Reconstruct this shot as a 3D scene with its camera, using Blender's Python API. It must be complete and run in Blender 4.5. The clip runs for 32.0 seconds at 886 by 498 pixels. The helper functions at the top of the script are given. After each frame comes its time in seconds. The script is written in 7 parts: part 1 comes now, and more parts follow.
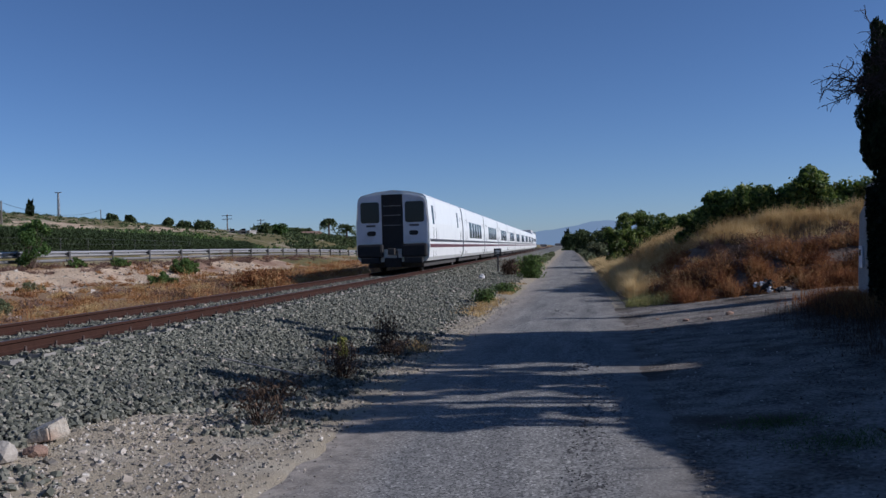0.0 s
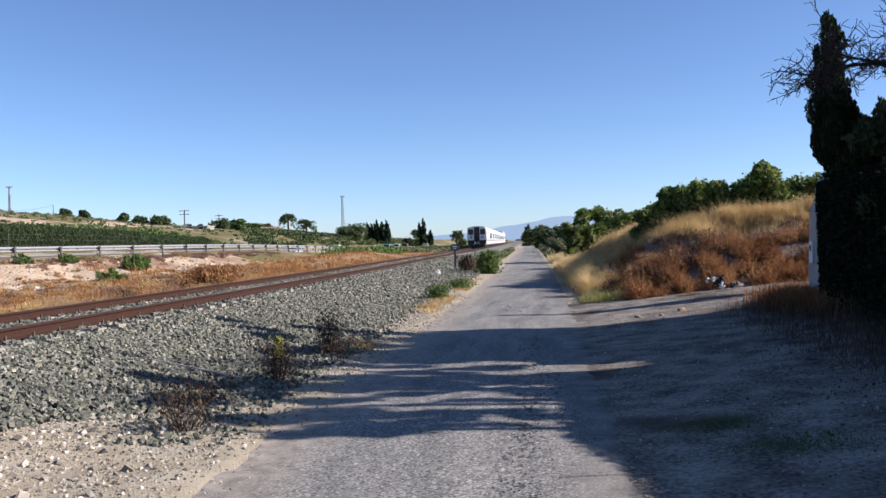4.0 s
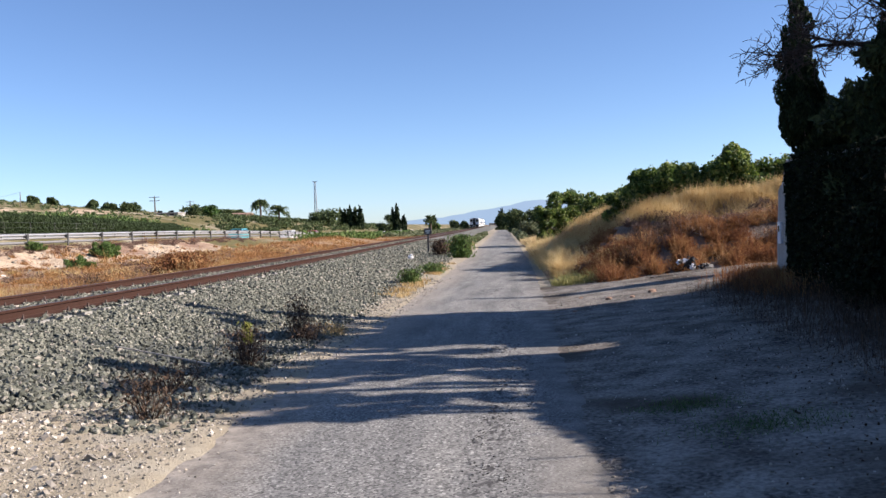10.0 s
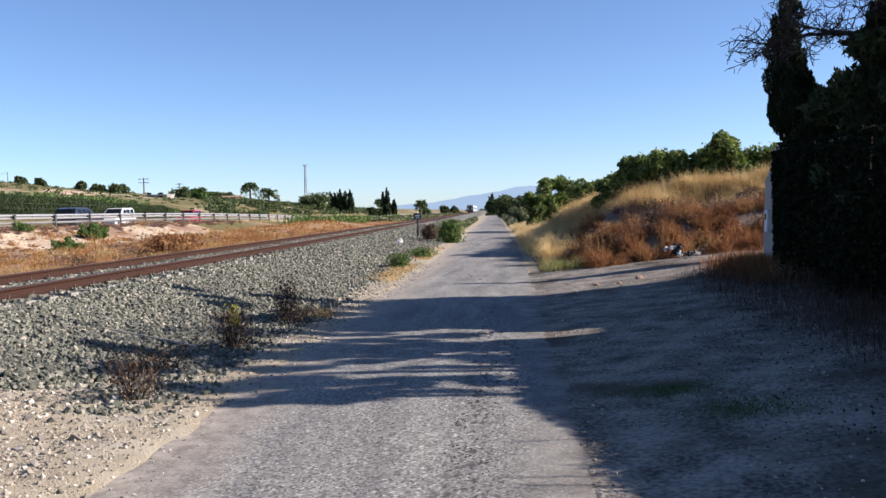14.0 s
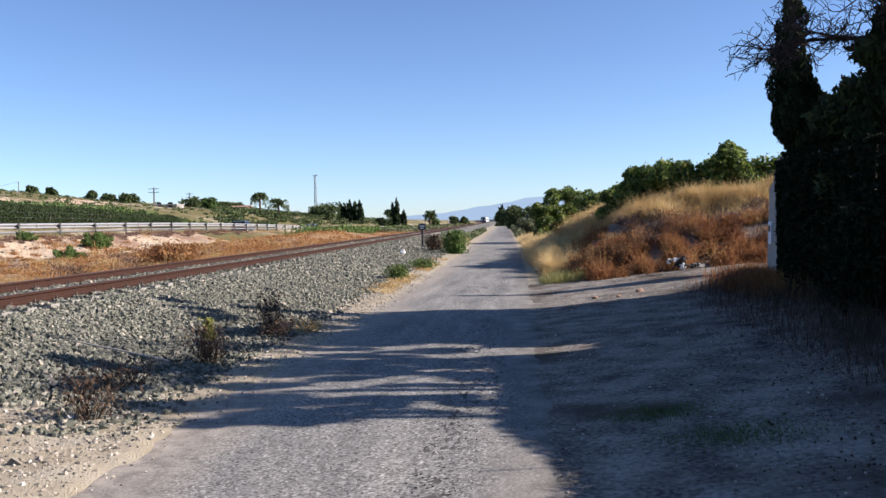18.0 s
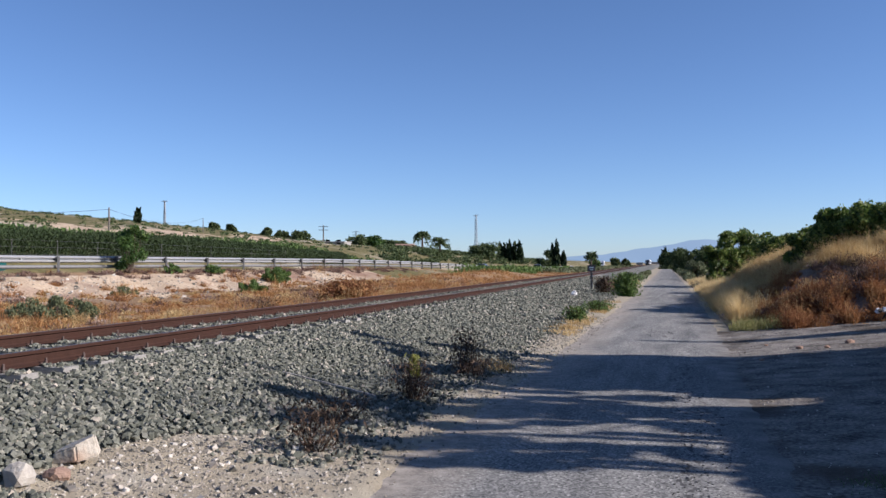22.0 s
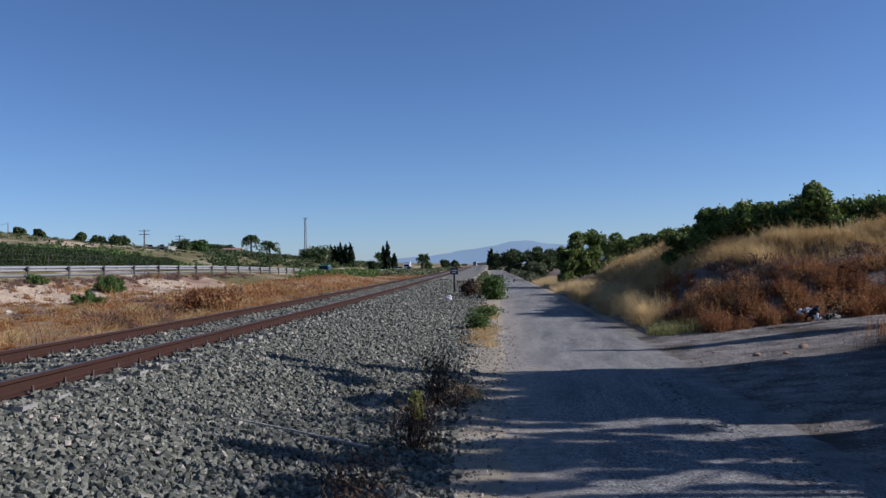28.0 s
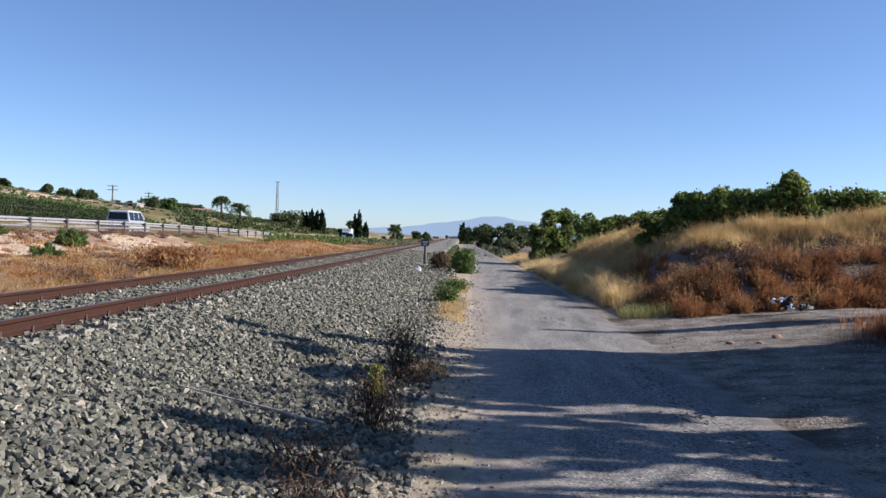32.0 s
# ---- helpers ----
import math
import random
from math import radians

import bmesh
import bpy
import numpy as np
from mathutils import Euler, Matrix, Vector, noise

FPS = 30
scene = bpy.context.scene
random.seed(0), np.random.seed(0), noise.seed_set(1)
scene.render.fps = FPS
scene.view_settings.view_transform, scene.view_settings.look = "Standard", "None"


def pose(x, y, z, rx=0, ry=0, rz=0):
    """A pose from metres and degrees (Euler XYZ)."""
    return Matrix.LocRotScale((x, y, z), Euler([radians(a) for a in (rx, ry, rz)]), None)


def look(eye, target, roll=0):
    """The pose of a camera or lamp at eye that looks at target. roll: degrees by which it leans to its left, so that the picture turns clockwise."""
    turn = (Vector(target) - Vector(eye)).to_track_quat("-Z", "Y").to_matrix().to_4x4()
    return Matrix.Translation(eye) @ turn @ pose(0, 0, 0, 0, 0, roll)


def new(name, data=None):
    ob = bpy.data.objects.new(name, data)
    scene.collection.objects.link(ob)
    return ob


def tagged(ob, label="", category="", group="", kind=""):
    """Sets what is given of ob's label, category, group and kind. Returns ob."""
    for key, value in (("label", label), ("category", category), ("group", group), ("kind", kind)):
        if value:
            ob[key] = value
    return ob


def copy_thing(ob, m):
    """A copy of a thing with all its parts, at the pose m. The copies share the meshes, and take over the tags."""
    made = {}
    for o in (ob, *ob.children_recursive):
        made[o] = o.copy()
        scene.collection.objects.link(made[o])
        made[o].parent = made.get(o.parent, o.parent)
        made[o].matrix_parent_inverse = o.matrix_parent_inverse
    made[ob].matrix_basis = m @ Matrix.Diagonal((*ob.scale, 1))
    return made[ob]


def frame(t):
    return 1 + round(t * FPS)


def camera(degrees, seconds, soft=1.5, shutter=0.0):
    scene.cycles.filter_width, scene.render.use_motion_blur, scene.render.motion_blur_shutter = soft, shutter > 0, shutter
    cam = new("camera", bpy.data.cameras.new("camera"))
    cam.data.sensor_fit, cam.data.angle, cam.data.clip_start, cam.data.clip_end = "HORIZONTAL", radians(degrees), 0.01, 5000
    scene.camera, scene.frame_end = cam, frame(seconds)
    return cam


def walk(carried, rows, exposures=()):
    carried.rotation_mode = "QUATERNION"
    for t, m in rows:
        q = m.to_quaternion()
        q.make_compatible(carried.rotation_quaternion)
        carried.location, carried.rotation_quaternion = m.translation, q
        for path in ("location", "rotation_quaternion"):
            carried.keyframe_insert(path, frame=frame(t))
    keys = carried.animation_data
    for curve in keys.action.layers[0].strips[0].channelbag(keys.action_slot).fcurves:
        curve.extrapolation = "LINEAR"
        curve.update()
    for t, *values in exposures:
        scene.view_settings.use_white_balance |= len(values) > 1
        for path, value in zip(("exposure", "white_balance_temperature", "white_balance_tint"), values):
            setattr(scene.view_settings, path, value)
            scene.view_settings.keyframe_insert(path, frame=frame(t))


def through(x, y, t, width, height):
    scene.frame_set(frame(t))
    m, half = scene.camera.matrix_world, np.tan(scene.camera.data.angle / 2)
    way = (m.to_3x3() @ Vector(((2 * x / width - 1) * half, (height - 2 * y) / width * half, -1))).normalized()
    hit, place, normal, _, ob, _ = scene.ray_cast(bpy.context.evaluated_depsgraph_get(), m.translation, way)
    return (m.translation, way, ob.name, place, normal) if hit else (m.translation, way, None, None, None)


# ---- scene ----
cam = camera(54.0, 32.0)

PATH = [
    (0, (-0.099, -0.112, 1.579), (-0.428, 1.86, 1.577), -1.6),
    (0.5, (-0.093, -0.126, 1.585), (-0.398, 1.85, 1.588), -1.3),
    (1, (-0.105, -0.115, 1.588), (-0.392, 1.864, 1.564), -2.0),
    (1.5, (-0.079, -0.076, 1.584), (-0.344, 1.907, 1.585), -2.6),
    (2, (0.001, -0.077, 1.566), (-0.271, 1.904, 1.523), -1.2),
    (2.5, (0.023, 0.001, 1.587), (-0.242, 1.983, 1.537), -1.2),
    (4.5, (0.087, 0.326, 1.569), (-0.137, 2.314, 1.561), -1.9),
    (5, (0.091, 0.319, 1.575), (-0.11, 2.309, 1.55), -2.1),
    (5.5, (0.092, 0.36, 1.555), (-0.094, 2.351, 1.546), -1.8),
    (6, (0.095, 0.361, 1.547), (-0.077, 2.353, 1.538), -1.6),
    (6.5, (0.093, 0.348, 1.548), (-0.086, 2.34, 1.522), -1.7),
    (7, (0.101, 0.363, 1.55), (-0.091, 2.353, 1.523), -1.9),
    (7.5, (0.105, 0.378, 1.549), (-0.076, 2.369, 1.515), -2.0),
    (8, (0.106, 0.35, 1.544), (-0.075, 2.341, 1.511), -1.7),
    (8.5, (0.112, 0.365, 1.55), (-0.061, 2.357, 1.512), -1.8),
    (9, (0.103, 0.369, 1.547), (-0.074, 2.361, 1.51), -1.5),
    (9.5, (0.107, 0.353, 1.564), (-0.077, 2.344, 1.528), -1.7),
    (10, (0.112, 0.37, 1.553), (-0.071, 2.361, 1.501), -2.1),
    (10.5, (0.107, 0.348, 1.561), (-0.07, 2.34, 1.515), -1.8),
    (11, (0.11, 0.324, 1.572), (-0.062, 2.316, 1.519), -1.8),
    (11.5, (0.112, 0.332, 1.572), (-0.064, 2.323, 1.519), -1.6),
    (12, (0.118, 0.282, 1.569), (-0.095, 2.268, 1.461), -1.4),
    (12.5, (0.116, 0.275, 1.566), (-0.054, 2.262, 1.408), -1.3),
    (13, (0.107, 0.336, 1.531), (-0.07, 2.323, 1.396), -1.2),
    (13.5, (0.116, 0.361, 1.533), (-0.06, 2.351, 1.435), -0.7),
    (14, (0.145, 0.351, 1.545), (-0.016, 2.343, 1.458), -1.5),
    (14.5, (0.197, 0.398, 1.532), (0.024, 2.388, 1.441), -0.6),
    (16.5, (0.412, 0.785, 1.535), (0.158, 2.769, 1.511), -0.6),
    (17, (0.392, 0.791, 1.536), (0.164, 2.777, 1.49), -1.7),
    (17.5, (0.379, 0.775, 1.535), (0.15, 2.761, 1.457), -1.4),
    (18, (0.394, 0.784, 1.534), (0.21, 2.774, 1.472), -1.3),
    (18.5, (0.397, 0.769, 1.526), (0.219, 2.76, 1.478), -0.9),
    (19, (0.398, 0.764, 1.519), (0.231, 2.755, 1.432), -0.2),
    (19.5, (0.391, 0.763, 1.524), (0.215, 2.753, 1.432), -0.2),
    (20, (0.391, 0.767, 1.531), (0.201, 2.757, 1.473), -0.2),
    (20.5, (0.395, 0.779, 1.523), (0.213, 2.77, 1.487), -0.3),
    (21, (0.365, 0.799, 1.542), (0.168, 2.789, 1.487), -0.7),
    (21.5, (0.135, 0.817, 1.52), (0.015, 2.813, 1.558), -1.7),
    (22, (-0.166, 0.87, 1.535), (-0.704, 2.796, 1.57), -0.2),
    (22.5, (-0.508, 1.204, 1.521), (-1.389, 2.997, 1.606), -2.0),
    (22.6, (-0.6, 1.22, 1.499), (-1.502, 3.004, 1.565), -1.4),
    (23, (-0.759, 1.381, 1.514), (-1.312, 3.299, 1.628), 0.1),
    (23.5, (-1.046, 1.37, 1.556), (-1.352, 3.347, 1.58), -2.7),
    (24, (-1.234, 1.413, 1.587), (-1.595, 3.378, 1.686), -4.4),
    (24.5, (-1.389, 1.594, 1.579), (-1.754, 3.559, 1.635), -2.3),
    (25, (-1.618, 1.859, 1.577), (-1.829, 3.848, 1.612), -3.6),
    (25.5, (-1.744, 2.125, 1.572), (-1.947, 4.113, 1.649), -2.7),
    (27.5, (-2.122, 2.43, 1.616), (-2.355, 4.416, 1.649), 0.8),
    (28, (-2.23, 2.526, 1.617), (-2.375, 4.521, 1.654), -1.1),
    (28.5, (-2.229, 2.518, 1.608), (-2.395, 4.51, 1.547), 0.2),
    (29, (-2.205, 2.554, 1.619), (-2.422, 4.542, 1.57), 0.5),
    (29.5, (-2.198, 2.569, 1.608), (-2.379, 4.56, 1.571), 0.6),
    (30, (-2.208, 2.558, 1.613), (-2.363, 4.552, 1.574), 1.6),
    (30.5, (-2.197, 2.577, 1.609), (-2.307, 4.573, 1.584), 1.8),
    (31, (-2.197, 2.579, 1.605), (-2.304, 4.576, 1.578), 2.4),
    (31.5, (-2.201, 2.67, 1.596), (-2.285, 4.668, 1.574), 1.9),
    (32, (-2.255, 3.045, 1.582), (-2.334, 5.043, 1.556), 1.9),
]
EXPOSURES = [(0, -0.1, 5310, 16), (0.5, 0.2, 5460, 16), (1, 0.6, 5660, 16), (1.5, 0.85, 5860, 16), (2, 1.0, 6010, 16), (4.5, 0.98, 5880, 16), (7, 0.98, 5880, 16), (9, 1.11, 6060, 16), (21, 1.11, 6060, 16), (21.6, 0.9, 5860, 16), (22.3, 0.56, 5560, 16), (23, 0.36, 5460, 16), (24, 0.25, 5410, 16), (25, 0.14, 5410, 16), (28.2, 0.27, 5410, 16), (28.7, 0.6, 5660, 16), (29.2, 0.92, 5910, 16), (32, 0.92, 5910, 16)]
walk(cam, [(t, look(eye, target, roll)) for t, eye, target, roll in PATH], EXPOSURES)

# ---- world, sun ----
SUN_EL, SUN_AZ = 28.0, 2.0   # elevation; degrees from +x towards +y
world = bpy.data.worlds.new("sky")
scene.world = world
world.use_nodes = True
wn = world.node_tree.nodes
sky = wn.new("ShaderNodeTexSky")
sky.sky_type, sky.sun_disc = "NISHITA", False
sky.sun_elevation, sky.sun_rotation = radians(SUN_EL), radians(90 - SUN_AZ)
sky.altitude, sky.air_density, sky.dust_density, sky.ozone_density = 300, 0.74, 0.3, 3.5
wn["Background"].inputs["Strength"].default_value = 0.077
world.node_tree.links.new(sky.outputs[0], wn["Background"].inputs["Color"])
sun = new("sun", bpy.data.lights.new("sun", "SUN"))
sun.data.energy, sun.data.angle, sun.data.color = 5.0, radians(0.55), (1.0, 0.88, 0.74)
SUN_DIR = Vector((math.cos(radians(SUN_EL)) * math.cos(radians(SUN_AZ)), math.cos(radians(SUN_EL)) * math.sin(radians(SUN_AZ)), math.sin(radians(SUN_EL))))
sun.matrix_world = look((60, 0, 60), Vector((60, 0, 60)) - SUN_DIR)

rng = np.random.default_rng(7)


# ---- materials ----
def ramp(nt, stops):
    n = nt.nodes.new("ShaderNodeValToRGB")
    el = n.color_ramp.elements
    while len(el) < len(stops):
        el.new(0.5)
    for e, (p, c) in zip(el, stops):
        e.position, e.color = p, (*c[:3], 1.0)
    return n


def base_mat(name, rough=0.8, metal=0.0, spec=0.4):
    m = bpy.data.materials.new(name)
    m.use_nodes = True
    b = m.node_tree.nodes["Principled BSDF"]
    b.inputs["Roughness"].default_value = rough
    b.inputs["Metallic"].default_value = metal
    b.inputs["Specular IOR Level"].default_value = spec
    return m, m.node_tree, b


def noisy(name, dark, light, scale=8.0, rough=0.8, metal=0.0, bump=0.3, fine=60.0, dist=0.02, wear=None, spec=0.4, contrast=0.25):
    """Two scales of noise between two colours, with a fine bump; wear: a third colour that shows in patches."""
    m, nt, b = base_mat(name, rough, metal, spec)
    tc = nt.nodes.new("ShaderNodeTexCoord")
    n1, n2 = nt.nodes.new("ShaderNodeTexNoise"), nt.nodes.new("ShaderNodeTexNoise")
    for n, s, d in ((n1, scale, 5), (n2, fine, 3)):
        n.inputs["Scale"].default_value, n.inputs["Detail"].default_value = s, d
        nt.links.new(tc.outputs["Object"], n.inputs["Vector"])
    mix = nt.nodes.new("ShaderNodeMath")
    mix.operation = "MULTIPLY_ADD"
    mix.inputs[1].default_value, mix.inputs[2].default_value = 0.5, 0.0
    add = nt.nodes.new("ShaderNodeMath")
    add.operation = "ADD"
    nt.links.new(n1.outputs["Fac"], add.inputs[0])
    nt.links.new(n2.outputs["Fac"], add.inputs[1])
    nt.links.new(add.outputs[0], mix.inputs[0])
    r = ramp(nt, [(0.5 - contrast, dark), (0.5 + contrast, light)])
    nt.links.new(mix.outputs[0], r.inputs["Fac"])
    out = r.outputs["Color"]
    if wear:
        n3 = nt.nodes.new("ShaderNodeTexNoise")
        n3.inputs["Scale"].default_value, n3.inputs["Detail"].default_value = scale * 0.31, 6
        nt.links.new(tc.outputs["Object"], n3.inputs["Vector"])
        r3 = ramp(nt, [(0.52, (0, 0, 0)), (0.66, (1, 1, 1))])
        nt.links.new(n3.outputs["Fac"], r3.inputs["Fac"])
        mx = nt.nodes.new("ShaderNodeMixRGB")
        mx.inputs["Color2"].default_value = (*wear[:3], 1)
        nt.links.new(r3.outputs["Color"], mx.inputs["Fac"])
        nt.links.new(out, mx.inputs["Color1"])
        out = mx.outputs["Color"]
    nt.links.new(out, b.inputs["Base Color"])
    if bump:
        bp = nt.nodes.new("ShaderNodeBump")
        bp.inputs["Strength"].default_value, bp.inputs["Distance"].default_value = bump, dist
        nt.links.new(n2.outputs["Fac"], bp.inputs["Height"])
        nt.links.new(bp.outputs["Normal"], b.inputs["Normal"])
    return m


def pieces_mat(name, stops, rough=0.85, by="island", spec=0.3, through=0.0, bump=0.0, patch=0.0):
    """A colour drawn for each loose piece of a mesh, or for each object, with a little noise on it; patch: size of wide drifts of colour."""
    m, nt, b = base_mat(name, rough, 0.0, spec)
    if by == "island":
        src = nt.nodes.new("ShaderNodeNewGeometry").outputs["Random Per Island"]
    else:
        src = nt.nodes.new("ShaderNodeObjectInfo").outputs["Random"]
    r = ramp(nt, stops)
    if patch:
        drift = nt.nodes.new("ShaderNodeTexNoise")
        drift.inputs["Scale"].default_value, drift.inputs["Detail"].default_value = 1 / patch, 3
        tp = nt.nodes.new("ShaderNodeTexCoord")
        nt.links.new(tp.outputs["Object"], drift.inputs["Vector"])
        spread = nt.nodes.new("ShaderNodeMapRange")
        spread.inputs["From Min"].default_value, spread.inputs["From Max"].default_value = 0.3, 0.7
        nt.links.new(drift.outputs["Fac"], spread.inputs["Value"])
        blend = nt.nodes.new("ShaderNodeMix")
        blend.inputs[0].default_value = 0.55
        nt.links.new(src, blend.inputs[2])
        nt.links.new(spread.outputs[0], blend.inputs[3])
        src = blend.outputs[0]
    nt.links.new(src, r.inputs["Fac"])
    n = nt.nodes.new("ShaderNodeTexNoise")
    n.inputs["Scale"].default_value, n.inputs["Detail"].default_value = 35.0, 4
    tc = nt.nodes.new("ShaderNodeTexCoord")
    nt.links.new(tc.outputs["Object"], n.inputs["Vector"])
    hs = nt.nodes.new("ShaderNodeHueSaturation")
    mp = nt.nodes.new("ShaderNodeMapRange")
    mp.inputs["To Min"].default_value, mp.inputs["To Max"].default_value = 0.65, 1.35
    nt.links.new(n.outputs["Fac"], mp.inputs["Value"])
    nt.links.new(mp.outputs[0], hs.inputs["Value"])
    nt.links.new(r.outputs["Color"], hs.inputs["Color"])
    nt.links.new(hs.outputs[0], b.inputs["Base Color"])
    if bump:
        bp = nt.nodes.new("ShaderNodeBump")
        bp.inputs["Strength"].default_value, bp.inputs["Distance"].default_value = bump, 0.01
        nt.links.new(n.outputs["Fac"], bp.inputs["Height"])
        nt.links.new(bp.outputs["Normal"], b.inputs["Normal"])
    if through:
        tr = nt.nodes.new("ShaderNodeBsdfTranslucent")
        nt.links.new(hs.outputs[0], tr.inputs["Color"])
        ms = nt.nodes.new("ShaderNodeMixShader")
        ms.inputs[0].default_value = through
        nt.links.new(b.outputs[0], ms.inputs[1])
        nt.links.new(tr.outputs[0], ms.inputs[2])
        nt.links.new(ms.outputs[0], nt.nodes["Material Output"].inputs["Surface"])
    return m


def plain(name, col, rough=0.5, metal=0.0, spec=0.5, bump=0.0, scale=20.0):
    c = col[:3]
    return noisy(name, tuple(v * 0.88 for v in c), tuple(min(1, v * 1.08) for v in c), scale, rough, metal, bump, spec=spec)


M = {}
def asphalt_mat():
    """Worn asphalt: coarse chippings, dusty edges, a crumbling dark seam right of the middle."""
    m, nt, b = base_mat("worn_asphalt", 0.92, 0.0, 0.25)
    tc = nt.nodes.new("ShaderNodeTexCoord")
    sep = nt.nodes.new("ShaderNodeSeparateXYZ")
    nt.links.new(tc.outputs["Object"], sep.inputs[0])

    def noise_at(scale, detail=4, squash=1.0):
        n = nt.nodes.new("ShaderNodeTexNoise")
        n.inputs["Scale"].default_value, n.inputs["Detail"].default_value = scale, detail
        mp = nt.nodes.new("ShaderNodeMapping")
        mp.inputs["Scale"].default_value = (1, squash, 1)
        nt.links.new(tc.outputs["Object"], mp.inputs["Vector"])
        nt.links.new(mp.outputs[0], n.inputs["Vector"])
        return n.outputs["Fac"]

    def mixed(fac, c1, c2):
        mx = nt.nodes.new("ShaderNodeMixRGB")
        for sock, c in (("Fac", fac), ("Color1", c1), ("Color2", c2)):
            if isinstance(c, tuple):
                mx.inputs[sock].default_value = (*c, 1)
            else:
                nt.links.new(c, mx.inputs[sock])
        return mx.outputs["Color"]

    def ramped(src, stops):
        r = ramp(nt, stops)
        nt.links.new(src, r.inputs["Fac"])
        return r.outputs["Color"]

    def math2(op, p, q):
        n = nt.nodes.new("ShaderNodeMath")
        n.operation = op
        for i, v in enumerate((p, q)):
            if isinstance(v, (int, float)):
                n.inputs[i].default_value = v
            else:
                nt.links.new(v, n.inputs[i])
        return n.outputs[0]

    vor = nt.nodes.new("ShaderNodeTexVoronoi")
    vor.inputs["Scale"].default_value = 62.0
    nt.links.new(tc.outputs["Object"], vor.inputs["Vector"])
    grey = nt.nodes.new("ShaderNodeRGBToBW")
    nt.links.new(vor.outputs["Color"], grey.inputs[0])
    chips = ramped(grey.outputs[0], [(0.12, (0.065, 0.065, 0.061)), (0.45, (0.185, 0.183, 0.172)), (0.8, (0.285, 0.281, 0.262)), (0.97, (0.50, 0.49, 0.455))])
    wide = ramped(noise_at(2.6, 7, 0.16), [(0.30, (0.66, 0.66, 0.665)), (0.5, (0.96, 0.955, 0.945)), (0.70, (1.22, 1.20, 1.16))])
    mul = nt.nodes.new("ShaderNodeMixRGB")
    mul.blend_type = "MULTIPLY"
    mul.inputs["Fac"].default_value = 1.0
    nt.links.new(chips, mul.inputs["Color1"])
    nt.links.new(wide, mul.inputs["Color2"])
    # dust along both edges
    lane_x = math2("ADD", sep.outputs[0], math2("MULTIPLY", math2("MAXIMUM", math2("SUBTRACT", sep.outputs[1], 28.0), 0.0), 0.0207))
    wob = math2("ADD", lane_x, math2("MULTIPLY", math2("SUBTRACT", noise_at(1.3, 5, 0.4), 0.5), 0.9))
    left = nt.nodes.new("ShaderNodeMapRange")
    left.inputs["From Min"].default_value, left.inputs["From Max"].default_value = -1.5, -2.35
    nt.links.new(wob, left.inputs["Value"])
    right = nt.nodes.new("ShaderNodeMapRange")
    right.inputs["From Min"].default_value, right.inputs["From Max"].default_value = 0.05, 0.5
    right.inputs["To Max"].default_value = 0.85
    nt.links.new(wob, right.inputs["Value"])
    col = mixed(math2("MULTIPLY", left.outputs[0], 0.92), mul.outputs[0], ramped(noise_at(7.0, 6), [(0.34, (0.21, 0.18, 0.145)), (0.66, (0.42, 0.37, 0.30))]))
    col = mixed(right.outputs[0], col, ramped(noise_at(2.4, 6), [(0.36, (0.11, 0.102, 0.09)), (0.64, (0.26, 0.243, 0.213))]))
    # crumbled dark seam
    seam = math2("ABSOLUTE", math2("ADD", wob, 0.15), 0.0)
    near = nt.nodes.new("ShaderNodeMapRange")
    near.inputs["From Min"].default_value, near.inputs["From Max"].default_value = 0.30, 0.02
    nt.links.new(seam, near.inputs["Value"])
    holes = ramped(noise_at(17.0, 8, 0.55), [(0.56, (0, 0, 0)), (0.61, (1, 1, 1))])
    col = mixed(math2("MULTIPLY", near.outputs[0], holes), col, (0.055, 0.052, 0.05))
    nt.links.new(col, b.inputs["Base Color"])
    bp = nt.nodes.new("ShaderNodeBump")
    bp.inputs["Strength"].default_value, bp.inputs["Distance"].default_value = 0.8, 0.010
    nt.links.new(grey.outputs[0], bp.inputs["Height"])
    nt.links.new(bp.outputs["Normal"], b.inputs["Normal"])
    return m


M["asphalt"] = asphalt_mat()
M["highway"] = noisy("highway_asphalt", (0.09, 0.09, 0.09), (0.14, 0.14, 0.14), 2.0, 0.9, bump=0.2)
M["patch"] = noisy("dark_tar", (0.045, 0.044, 0.042), (0.10, 0.098, 0.092), 20.0, 0.75, bump=0.5, dist=0.01)
M["soil_road"] = noisy("dusty_verge", (0.20, 0.168, 0.118), (0.47, 0.41, 0.295), 3.5, 0.95, bump=0.9, fine=70.0, dist=0.015, wear=(0.37, 0.335, 0.26), spec=0.1)
# near-black: the shade in the gaps between the stones is put into this colour
M["gravel_gap_shade"] = noisy("gravel_gap_shade", (0.012, 0.0125, 0.011), (0.05, 0.05, 0.045), 16.0, 0.95, bump=1.0, fine=46.0, dist=0.05, spec=0.2, contrast=0.16)
M["gravel_far"] = noisy("gravel_far", (0.09, 0.09, 0.078), (0.22, 0.217, 0.185), 5.0, 0.95, bump=1.0, fine=14.0, dist=0.08, spec=0.2)
M["stone"] = pieces_mat("ballast_stone", [(0.0, (0.07, 0.074, 0.058)), (0.4, (0.128, 0.131, 0.102)), (0.8, (0.185, 0.183, 0.146)), (0.96, (0.25, 0.24, 0.19)), (1.0, (0.38, 0.33, 0.265))], 0.9, spec=0.2, bump=0.6)
